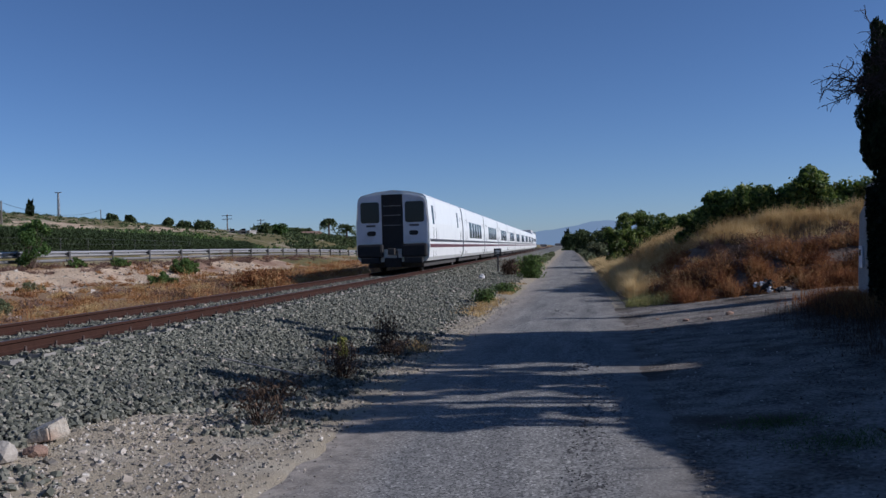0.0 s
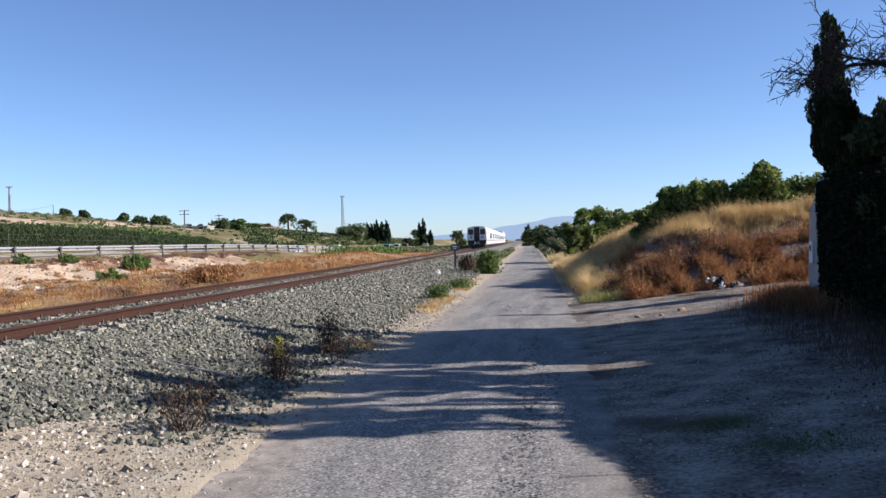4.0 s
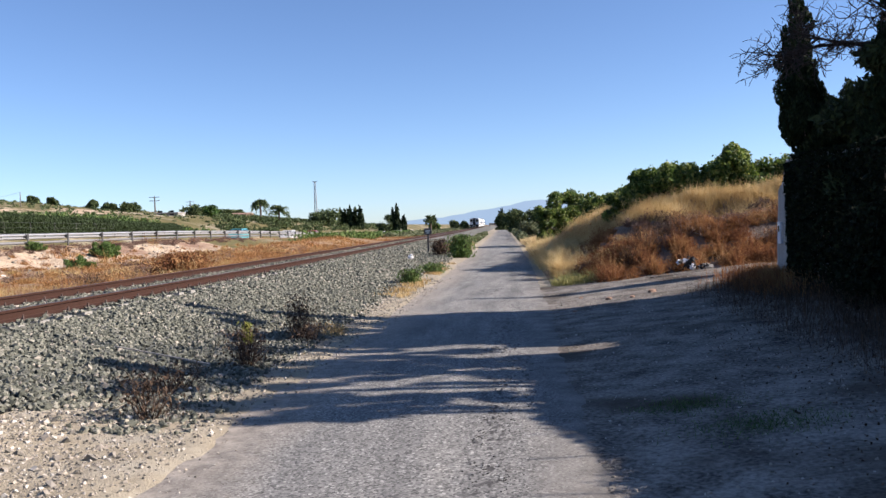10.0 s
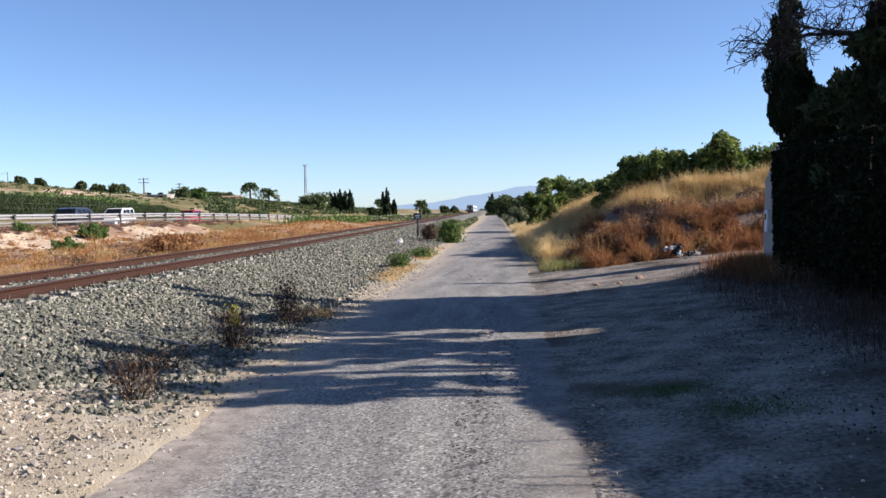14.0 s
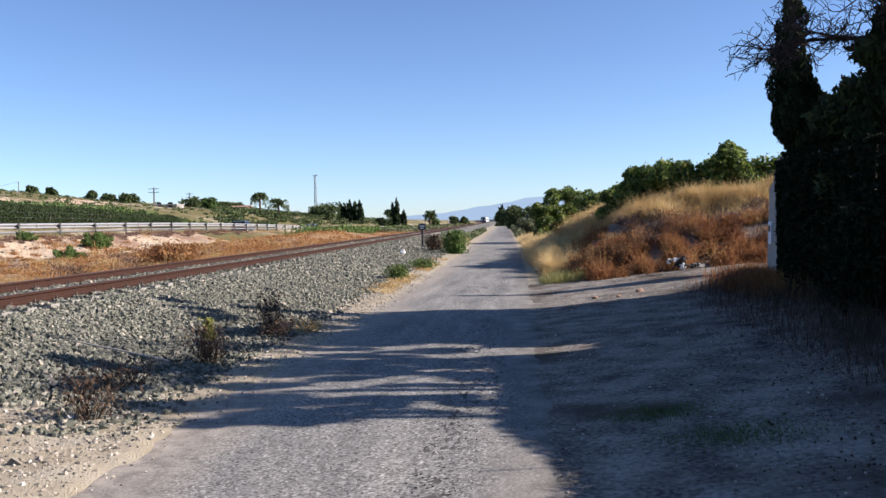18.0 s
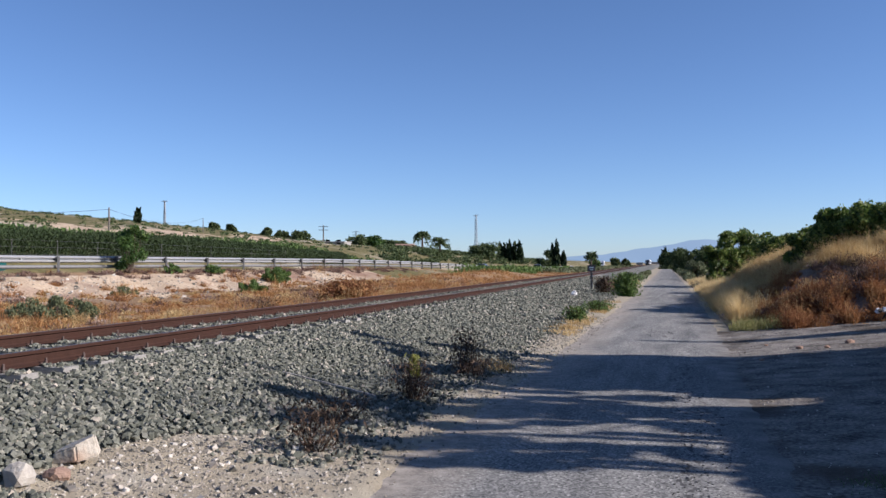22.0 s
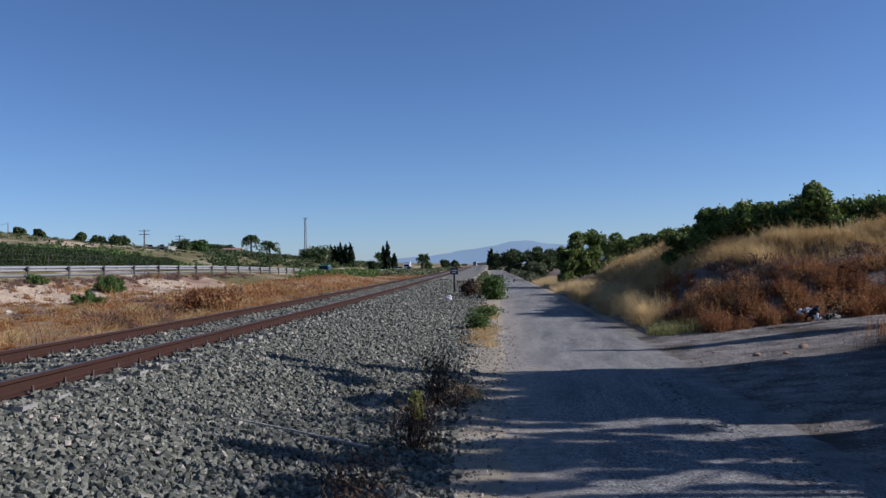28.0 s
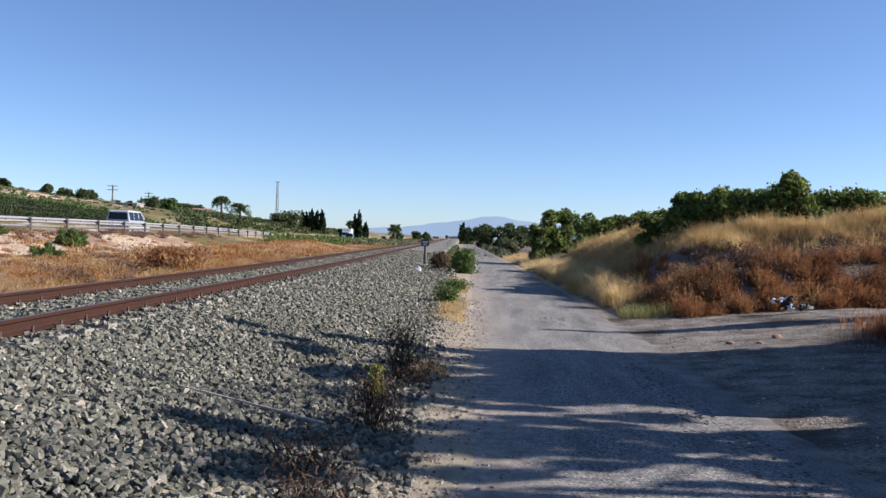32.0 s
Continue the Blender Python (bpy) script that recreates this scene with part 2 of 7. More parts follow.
M["stone_part"] = pieces_mat("ballast_stone_single", [(0.0, (0.08, 0.085, 0.068)), (0.4, (0.13, 0.134, 0.108)), (0.85, (0.19, 0.188, 0.152)), (1.0, (0.28, 0.25, 0.20))], 0.85, by="object", bump=0.3)
M["pebble"] = pieces_mat("pale_pebble", [(0.0, (0.09, 0.085, 0.07)), (0.3, (0.19, 0.172, 0.14)), (0.75, (0.33, 0.29, 0.235)), (1.0, (0.55, 0.51, 0.44))], 0.9)
M["rust"] = noisy("rusty_rail", (0.028, 0.014, 0.010), (0.052, 0.025, 0.017), 9.0, 0.9, bump=0.3, wear=(0.042, 0.019, 0.013), spec=0.15)
M["railtop"] = noisy("worn_rail_top", (0.07, 0.062, 0.06), (0.13, 0.118, 0.115), 14.0, 0.5, metal=0.3, bump=0.05)
M["concrete"] = noisy("sleeper_concrete", (0.19, 0.18, 0.16), (0.30, 0.285, 0.255), 6.0, 0.9, bump=0.3, wear=(0.22, 0.19, 0.155))
M["steel"] = noisy("galvanised_steel", (0.33, 0.333, 0.33), (0.50, 0.50, 0.49), 5.0, 0.5, metal=0.35, bump=0.05)
M["steel_dark"] = noisy("weathered_steel", (0.055, 0.055, 0.054), (0.12, 0.118, 0.113), 5.0, 0.6, metal=0.3, bump=0.1)


# ---- mesh helpers ----
def mesh_np(name, verts, faces, mats, smooth=False, mat_index=None):
    """One mesh from arrays; faces: rows of equal length, or a list of rows."""
    me = bpy.data.meshes.new(name)
    verts = np.asarray(verts, dtype=np.float32)
    if isinstance(faces, np.ndarray):
        k = faces.shape[1]
        me.vertices.add(len(verts))
        me.vertices.foreach_set("co", verts.ravel())
        me.loops.add(faces.size)
        me.loops.foreach_set("vertex_index", faces.astype(np.int32).ravel())
        me.polygons.add(len(faces))
        me.polygons.foreach_set("loop_start", np.arange(0, faces.size, k, dtype=np.int32))
        me.update(calc_edges=True)
    else:
        me.from_pydata([tuple(map(float, v)) for v in verts], [], faces)
    for m in mats if isinstance(mats, (list, tuple)) else [mats]:
        me.materials.append(m)
    if mat_index is not None:
        me.polygons.foreach_set("material_index", np.asarray(mat_index, dtype=np.int32))
    me.polygons.foreach_set("use_smooth", np.full(len(me.polygons), bool(smooth)))
    me.update()
    return me


def attach(ob, parent):
    if parent is not None:
        ob.parent = parent
    return ob


def part(name, bm, material, parent=None, label="", smooth=False):
    me = bpy.data.meshes.new(name)
    bm.to_mesh(me)
    bm.free()
    for m in material if isinstance(material, (list, tuple)) else [material]:
        me.materials.append(m)
    me.polygons.foreach_set("use_smooth", np.full(len(me.polygons), bool(smooth)))
    ob = attach(new(name, me), parent)
    return tagged(ob, label) if label else ob


def part_me(name, me, parent=None, label=""):
    ob = attach(new(name, me), parent)
    return tagged(ob, label) if label else ob


def thing(name, m, label, category, group="", kind=""):
    ob = new(name)
    ob.matrix_basis = m
    ob.empty_display_size = 0.2
    return tagged(ob, label, category, group, kind)


def box_bm(x0, x1, y0, y1, z0, z1, bevel=0.0, bm=None):
    own = bm is None
    bm = bm or bmesh.new()
    vs = [bm.verts.new(p) for p in ((x0, y0, z0), (x1, y0, z0), (x1, y1, z0), (x0, y1, z0), (x0, y0, z1), (x1, y0, z1), (x1, y1, z1), (x0, y1, z1))]
    fs = [bm.faces.new([vs[i] for i in f]) for f in ((3, 2, 1, 0), (4, 5, 6, 7), (0, 1, 5, 4), (1, 2, 6, 5), (2, 3, 7, 6), (3, 0, 4, 7))]
    if bevel:
        bmesh.ops.bevel(bm, geom=list({e for f in fs for e in f.edges}), offset=bevel, segments=2, affect="EDGES", profile=0.6)
    return bm


def cyl_bm(r0, r1, p0, p1, seg=10, bm=None, cap=True):
    """A tapered round bar from p0 to p1."""
    bm = bm or bmesh.new()
    p0, p1 = Vector(p0), Vector(p1)
    q = (p1 - p0).to_track_quat("Z", "Y")
    ring = []
    for p, r in ((p0, r0), (p1, r1)):
        ring.append([bm.verts.new(p + q @ Vector((r * math.cos(a), r * math.sin(a), 0))) for a in (2 * math.pi * i / seg for i in range(seg))])
    for i in range(seg):
        bm.faces.new((ring[0][i], ring[0][(i + 1) % seg], ring[1][(i + 1) % seg], ring[1][i]))
    if cap:
        bm.faces.new(ring[0][::-1])
        bm.faces.new(ring[1])
    return bm


def prism_bm(profile, a, b, axis="y", bm=None, cap=True):
    """A closed outline drawn out from a to b. axis y: outline in x, z; axis x: outline in y, z."""
    bm = bm or bmesh.new()
    put = (lambda u, v, w: (u, w, v)) if axis == "y" else (lambda u, v, w: (w, u, v))
    r0 = [bm.verts.new(put(u, v, a)) for u, v in profile]
    r1 = [bm.verts.new(put(u, v, b)) for u, v in profile]
    n = len(profile)
    for i in range(n):
        bm.faces.new((r0[i], r0[(i + 1) % n], r1[(i + 1) % n], r1[i]))
    if cap:
        bm.faces.new(r0[::-1])
        bm.faces.new(r1)
    bmesh.ops.recalc_face_normals(bm, faces=bm.faces)
    return bm


# ---- the lie of the land ----
def bend(y):
    """Sideways shift of road, track and highway: straight, then 1.2 degrees to the left."""
    y = np.asarray(y, dtype=float)
    return -0.0207 * (((y - 27) + np.sqrt((y - 27) ** 2 + 144)) / 2) + 0.05


def track_bend(y):
    y = np.asarray(y, dtype=float)
    return -0.03 * (((y - 26) + np.sqrt((y - 26) ** 2 + 144)) / 2) + 0.06


def step(x, a, b):
    t = np.clip((np.asarray(x, dtype=float) - a) / (b - a), 0, 1)
    return t * t * (3 - 2 * t)


PROFILE_U = [-60, -46, -42, -41, -29, -28.2, -27.7, -26.6, -23.0, -20.0, -12, -10.8, -9.8, -5.8, -3.3, -2.6, -2.35, -2.0, 0.2, 0.45, 0.75, 5, 9, 14, 60]
PROFILE_Z = [2.9, 2.3, 0.9, 0.60, 0.98, 1.22, 1.2, 1.02, 0.34, 0.22, 0.18, 0.20, 0.28, 0.28, 0.04, 0.024, 0.012, -0.06, -0.06, -0.004, 0.01, 0.43, 0.6, 0.7, 0.8]


def highway_shift(y):
    """The highway draws nearer to the track at first, then runs along it."""
    y = np.asarray(y, dtype=float)
    return 0.03 * np.minimum(y, 60) - 0.03 * np.maximum(y - 60, 0)


def shift(u, y):
    w, v = step(u, -21, -12), step(u, -4.8, -2.6)
    return bend(y) * v + (1 - v) * (track_bend(y) * w + highway_shift(y) * (1 - w))


def across(x, y):
    """The place across the strip of land, from the lane's centre line, for a place on the map."""
    x, y = np.asarray(x, dtype=float), np.asarray(y, dtype=float)
    u = x - bend(y)
    for _ in range(4):
        u = x - shift(u, y)
    return u


def deck_drop(y):
    return 1.05 * step(y, 60, 170)


def deck_z(u, y):
    """Surface of the highway, which leans away from the track."""
    return np.interp(u, [-40.4, -29.0], [0.68, 1.10]) - deck_drop(y)


def rough2(x, y, s):
    """Smooth unevenness between -1 and 1."""
    return (np.sin(x * 1.3 / s + 1.7 * np.sin(y * 0.7 / s)) + np.sin(y * 1.1 / s + 2.1 * np.sin(x * 0.9 / s + 1.0)) + np.sin((x + y) * 2.3 / s) * 0.5) / 2.5


def ground(x, y):
    x, y = np.asarray(x, dtype=float), np.asarray(y, dtype=float)
    u = across(x, y)
    z = np.interp(u, PROFILE_U, PROFILE_Z)
    z = z - deck_drop(y) * (1 - step(u, -27, -19)) * step(u, -62, -42)
    z = z + (0.013 * rough2(x, y, 0.5) + 0.010 * rough2(y, x, 0.13)) * step(u, -3.2, -2.6) * (1 - step(u, -2.2, -2.0))
    z = z + (0.008 * rough2(x, y, 0.4) + 0.006 * rough2(y, x, 0.12)) * step(u, 0.3, 0.5) * (1 - step(u, 0.9, 1.6))
    # bank beside the road: a weedy foot, a bare ledge and a rounded grassy hump above it
    side = np.interp(u, [0.75, 1.2, 1.9, 2.5, 3.3, 4.5, 6.5, 9, 30], [0, 0.12, 0.32, 0.74, 1.36, 1.96, 2.24, 2.32, 2.3])
    foot = step(y, 20.9, 23.2) * (0.62 + 0.05 * rough2(x, y, 2.3))
    along = (foot + 0.38 * step(y + 0.5 * rough2(x, y, 1.5), 24.9, 27.2)) * (1 - 0.62 * step(y, 43, 56)) * (1 - step(y, 90, 160))
    lump = 1 + 0.10 * rough2(x, y, 1.5) + 0.06 * rough2(x, y, 0.6)
    z = np.where(u > 0.7, np.maximum(z * (1 - np.minimum(along, 1)), 0) + side * along * lump, z)
    # driveway levels out beyond the bank
    z = np.where((u > 0.6) & (y > 45), z * (1 - 0.5 * step(y, 45, 80)), z)
    # pale cut slope below the highway
    cut = step(u, -27.2, -26.2) * (1 - step(u, -21.5, -18))
    z = z + cut * (0.13 * rough2(x, y, 1.1) + 0.06 * rough2(y, x * 0.5, 0.4))
    # rusty mound beside the track further on
    z = z + 0.6 * np.exp(-((y - 80) / 20) ** 2 - ((u + 18.5) / 3.6) ** 2)
    z = z + 0.05 * rough2(x, y, 2.2) * (1 - step(u, -12.5, -10.8)) * step(u, -27.5, -26.0)
    # hill behind the highway and fields beyond
    hill = np.clip((-u - 50) / 115, 0, 1) ** 0.9
    fac = 1 - 0.66 * step(y, 170, 430)
    z = z + np.where(u < -50, hill * 13.2 * fac + 0.5 * rough2(x, y, 14) * hill, 0)
    z = z + np.where(u < -170, np.clip((-u - 170) / 400, 0, 1) * 6 * fac, 0)
    z = np.where(u > 60, z + (u - 60) * 0.004, z)
    return z


def sheet(name, us, ys, height, mats, drop=0.0, index=None, smooth=True):
    U, Y = np.meshgrid(us, ys)
    X = U + shift(U, Y)
    Z = height(X, Y) if callable(height) else height
    v = np.stack([X, Y, Z + drop], -1).reshape(-1, 3)
    nu, ny = len(us), len(ys)
    i = (np.arange(ny - 1)[:, None] * nu + np.arange(nu - 1)).ravel()
    f = np.stack([i, i + 1, i + nu + 1, i + nu], -1)
    mi = None
    if index is not None:
        c = v[f].mean(1)
        mi = index(across(c[:, 0], c[:, 1]), c[:, 1], c[:, 2])
    return mesh_np(name, v, f, mats, smooth, mi)


def spaced(*pieces):
    return np.unique(np.concatenate([np.arange(a, b, s) for a, b, s in pieces]))


M["pink"] = noisy("pale_cut_earth", (0.36, 0.265, 0.17), (0.62, 0.50, 0.36), 0.9, 0.95, bump=1.0, fine=9.0, dist=0.12, wear=(0.29, 0.19, 0.13), spec=0.1)
M["dry_field"] = noisy("dry_ground", (0.17, 0.10, 0.05), (0.34, 0.235, 0.13), 0.8, 0.95, bump=0.8, fine=12.0, dist=0.06, wear=(0.30, 0.22, 0.15), spec=0.1)
M["field"] = noisy("scrub_hillside", (0.075, 0.075, 0.03), (0.20, 0.165, 0.075), 0.25, 0.95, bump=0.8, fine=1.3, dist=0.6, wear=(0.38, 0.33, 0.24), spec=0.1)
M["bank"] = noisy("grey_bank_soil", (0.10, 0.07, 0.05), (0.27, 0.22, 0.18), 1.2, 0.95, bump=1.0, fine=18.0, dist=0.06, wear=(0.25, 0.17, 0.11), spec=0.1)
M["drive"] = noisy("dusty_driveway", (0.06, 0.054, 0.047), (0.34, 0.31, 0.265), 2.4, 0.95, bump=1.0, fine=26.0, dist=0.03, wear=(0.085, 0.07, 0.054), spec=0.1, contrast=0.14)

us = spaced((-2600, -600, 250), (-600, -180, 35), (-180, -90, 6), (-90, -70, 1.2), (-70, -54, 4), (-54, -29, 1.4), (-29, -17, 0.2), (-17, -3, 0.3), (-3, -2, 0.06), (-2, 0.2, 0.2), (0.2, 1.0, 0.06), (1, 14, 0.3), (14, 60, 4), (60, 600, 60), (600, 2600.1, 250))
ys = spaced((-640, -120, 40), (-120, -10, 10), (-10, 4, 1), (4, 20, 0.12), (20, 60, 0.35), (60, 140, 1.5), (140, 460, 8), (460, 4500, 160))


def ground_index(u, y, z):
    k = np.full(len(u), 2)                                   # far fields
    k[(u > -27.0) & (u < -21.8 + 1.2 * rough2(y, u, 3.0)) & (y < 66)] = 0               # pale cut
    k[(u >= -21.8 + 1.2 * rough2(y, u, 3.0)) & (u < -10)] = 1                           # dry verge
    k[(u <= -27) & (u > -29)] = 1
    k[(u < -72) & (u > -89) & (y > 10) & (y < 170) & (rough2(u, y, 5.0) + 0.6 * rough2(y, u, 1.7) > -0.2)] = 0   # eroded pale scar above the hedge
    k[(u > -10) & (u < 0.8)] = 3
    k[(u >= 0.8) & (u < 16)] = 4
    k[(u >= 0.25) & (u < 16) & (y < 21.3)] = 5
    return k


land = part_me("ground", sheet("ground", us, ys, ground, [M["pink"], M["dry_field"], M["field"], M["soil_road"], M["bank"], M["drive"]], index=ground_index))
tagged(land, "dry open land with a pale cut slope and scrubby fields", "ground", kind="structure")

road_y = spaced((-40, 4, 1), (4, 60, 0.5), (60, 620, 6))
road_u = np.array([-2.6, -2.40, -2.2, -1.6, -0.95, -0.3, 0.3, 0.48, 0.8])


def road_z(x, y):
    u = x - bend(y)
    return np.interp(u, [-2.6, -2.40, -0.95, 0.48, 0.8], [-0.03, 0.0, 0.015, 0.006, -0.03]) + 0.006 * rough2(x, y, 1.4)


road = part_me("road", sheet("road", road_u, road_y, road_z, M["asphalt"]))
tagged(road, "narrow worn grey asphalt lane beside the railway", "road", kind="structure")

hw_u = np.array([-40.5, -40.4, -29.0, -28.9])
hw = part_me("highway", sheet("highway", hw_u, spaced((-620, -60, 20), (-60, 60, 3), (60, 1000, 10)), lambda x, y: deck_z(across(x, y), y) - 0.1 * (np.abs(across(x, y) + 34.7) > 5.75), M["highway"]))
tagged(hw, "grey two-lane highway above the pale slope", "highway", kind="structure")

# ---- railway ----
TRACK = -7.67          # centre line
RAIL_TOP = 0.645
B_U = [-10.9, -9.75, -8.9, -6.4, -5.85, -4.7, -3.25, -3.1]
B_Z = [0.16, 0.44, 0.455, 0.455, 0.44, 0.28, 0.035, -0.02]


def ballast_toe(y):
    """How far the stones are spread short of the lane, by place along it."""
    return np.interp(y, [3, 6.6, 7.3, 7.7, 8.2, 9, 14.5, 20, 60], [-1.2, -1.15, -0.9, -0.2, 0.12, 0.28, 0.22, 0.0, 0.0])


def ballast_z(x, y):
    u = across(x, y)
    return np.interp(u, B_U, B_Z) - 0.05 + 0.025 * rough2(x, y, 0.8) - 0.25 * step(u, -3.35 + ballast_toe(y), -3.0 + ballast_toe(y))


bal_u = spaced((-10.9, -3.0, 0.16))
bal = thing("ballast_bed", Matrix(), "railway ballast bed of angular grey-green stones", "ballast", kind="structure")
# dark sheet that shows between the stones as their shade
part_me("bed", sheet("bed", bal_u, spaced((-30, 66.1, 0.5)), ballast_z, M["gravel_gap_shade"]), bal)
part_me("far_bed", sheet("far_bed", bal_u, spaced((66, 900, 6)), ballast_z, M["gravel_far"]), bal)


RAIL_PROFILE = [(-0.07, 0.0), (0.07, 0.0), (0.07, 0.012), (0.02, 0.03), (0.009, 0.045), (0.009, 0.112), (0.034, 0.122), (0.036, 0.150), (0.028, 0.159), (-0.028, 0.159), (-0.036, 0.150), (-0.034, 0.122), (-0.009, 0.112), (-0.009, 0.045), (-0.02, 0.03), (-0.07, 0.012)]


def sweep(profile, ys, xs, z0):
    n = len(profile)
    pu, pz = np.array(profile).T
    v = np.stack([xs[:, None] + pu, np.repeat(ys[:, None], n, 1), z0 + np.repeat(pz[None], len(ys), 0)], -1).reshape(-1, 3)
    a = (np.arange(len(ys) - 1)[:, None] * n + np.arange(n)).ravel()
    b = (np.arange(len(ys) - 1)[:, None] * n + (np.arange(n) + 1) % n).ravel()
    return v, np.stack([a, b, b + n, a + n], -1)


rail_ys = spaced((-30, 60, 2), (60, 900, 8))
for side in (-0.87, 0.87):
    v, f = sweep(RAIL_PROFILE, rail_ys, TRACK + side + track_bend(rail_ys), RAIL_TOP - 0.159)
    top = (np.arange(len(f)) % 16 == 8).astype(int)
    r = part_me("rail", mesh_np("rail", v, f, [M["rust"], M["railtop"]], False, top))
    tagged(r, "rust-brown steel rail with a worn grey top", "rail", "rails of the track", "structure")

sleeper_me = None


def sleeper(y):
    """Concrete sleeper, its ends showing between the stones, with clips at both rails."""
    global sleeper_me, clip_me
    if sleeper_me is None:
        bm = prism_bm([(-0.14, -0.16), (0.14, -0.16), (0.115, 0.0), (-0.115, 0.0)], -1.3, 1.3, axis="x")
        sleeper_me = bpy.data.meshes.new("sleeper")
        bm.to_mesh(sleeper_me)
        bm.free()
        sleeper_me.materials.append(M["concrete"])
        cb = bmesh.new()
        box_bm(-0.055, 0.055, -0.05, 0.05, 0.0, 0.022, 0.006, cb)
        cyl_bm(0.018, 0.014, (0, 0, 0.02), (0, 0, 0.085), 6, cb)
        cyl_bm(0.012, 0.012, (-0.03, -0.045, 0.02), (-0.03, 0.045, 0.045), 5, cb)
        clip_me = bpy.data.meshes.new("clip")
        cb.to_mesh(clip_me)
        cb.free()
        clip_me.materials.append(M["rust_clip"])
    s = new("sleeper", sleeper_me)
    s.location = (TRACK + float(track_bend(y)), y, RAIL_TOP - 0.168)
    tagged(s, "pale concrete railway sleeper bedded in grey stones", "sleeper", "sleepers of the track", "structure")
    if y < 34:
        for o in (-0.87 - 0.115, -0.87 + 0.115, 0.87 - 0.115, 0.87 + 0.115):
            c = attach(new("clip", clip_me), s)
            c.location = (o, 0, 0.0)
    return s


M["rust_clip"] = noisy("rusty_clip", (0.05, 0.032, 0.026), (0.12, 0.08, 0.065), 30.0, 0.7, bump=0.2)
for k in range(150):
    sleeper(3.2 + 0.6 * k)


# ---- stones ----
RING = [math.pi / 2 * q for q in range(4)]
CUBE_V = np.array([(math.cos(a), math.sin(a), -0.6) for a in RING] + [(0.86 * math.cos(a + 0.3), 0.86 * math.sin(a + 0.3), 0.6) for a in RING])
CUBE_F = np.array([(0, 2, 1), (0, 3, 2), (4, 5, 6), (4, 6, 7)] + [f for q in range(4) for f in ((q, (q + 1) % 4, 4 + q), (4 + q, (q + 1) % 4, 4 + (q + 1) % 4))])


def stones_mesh(name, pts, sizes, mat, flat=1.0):
    """Many angular stones in one mesh."""
    n, k = len(pts), len(CUBE_V)
    s = sizes[:, None] * np.stack([rng.uniform(0.8, 1.35, n), rng.uniform(0.7, 1.1, n), rng.uniform(0.6, 0.95, n) * flat / 0.75], -1)
    v = (CUBE_V[None] + rng.uniform(-0.17, 0.17, (n, k, 3))) * s[:, None]
    a, b = rng.uniform(0, 2 * np.pi, n), rng.normal(0, 1.0, n)
    ca, sa, cb, sb = np.cos(a)[:, None], np.sin(a)[:, None], np.cos(b)[:, None], np.sin(b)[:, None]
    y1, z1 = v[..., 1] * cb - v[..., 2] * sb, v[..., 1] * sb + v[..., 2] * cb
    v = np.stack([v[..., 0] * ca - y1 * sa, v[..., 0] * sa + y1 * ca, z1], -1) + pts[:, None]
    f = (CUBE_F[None] + (np.arange(n) * k)[:, None, None]).reshape(-1, 3)
    return mesh_np(name, v.reshape(-1, 3), f, mat)


def scatter_ballast(y0, y1, density, size, lo=-10.2, hi=-2.6):
    n = int((y1 - y0) * (hi - lo) * density)
    u, y = rng.uniform(lo, hi, n), rng.uniform(y0, y1, n)
    edge = -3.15 + ballast_toe(y) + rng.normal(0, 0.16, n)
    keep = u < edge
    # clear the rail tops and the sleeper faces
    for side in (-0.87, 0.87):
        keep &= np.abs(u - TRACK - side) > 0.085
    on = (np.abs(((y - 3.2 + 0.3) % 0.6) - 0.3) < 0.115) & (np.abs(u - TRACK) < 1.28)
    keep &= ~on | (rng.random(n) < np.where(np.abs(u - TRACK) < 0.75, 0.75, 0.65))
    keep &= (u > -8.75) | (rng.random(n) < 0.5)
    u, y, on = u[keep], y[keep], on[keep]
    s = size * np.exp(np.clip(rng.normal(0, 0.24, len(u)), -0.6, 0.42))
    x = u + shift(u, y)
    z = np.maximum(ballast_z(x, y), np.where(u > -3.6, ground(x, y), -1)) + s * rng.uniform(0.0, 1.15, len(u))
    z = np.where(np.abs(u - TRACK) < 1.35, np.minimum(z, 0.474 - s * np.where(np.abs(u - TRACK) < 0.75, -0.3, 0.75)), z)
    z = np.where(on, 0.477 + 0.3 * s, z)
    return np.stack([x, y, z], -1), s

# ---- more materials ----
M["leaf_citrus"] = pieces_mat("citrus_leaf", [(0.0, (0.03, 0.055, 0.012)), (0.45, (0.085, 0.135, 0.026)), (0.8, (0.19, 0.25, 0.05)), (1.0, (0.34, 0.36, 0.10))], 0.5, spec=0.4, through=0.4)
M["leaf_bush"] = pieces_mat("bush_leaf", [(0.0, (0.025, 0.055, 0.012)), (0.6, (0.06, 0.12, 0.022)), (1.0, (0.13, 0.19, 0.045))], 0.6, through=0.25)
M["leaf_green"] = pieces_mat("bright_bush_leaf", [(0.0, (0.04, 0.075, 0.018)), (0.5, (0.09, 0.15, 0.032)), (1.0, (0.18, 0.25, 0.07))], 0.7, through=0.3)
# darker than the leaf itself: the hedge's shade is put into this near-black green
M["leaf_ivy_shade"] = pieces_mat("shaded_ivy_leaf", [(0.0, (0.004, 0.007, 0.003)), (0.7, (0.010, 0.016, 0.006)), (1.0, (0.022, 0.03, 0.011))], 0.85, spec=0.15)
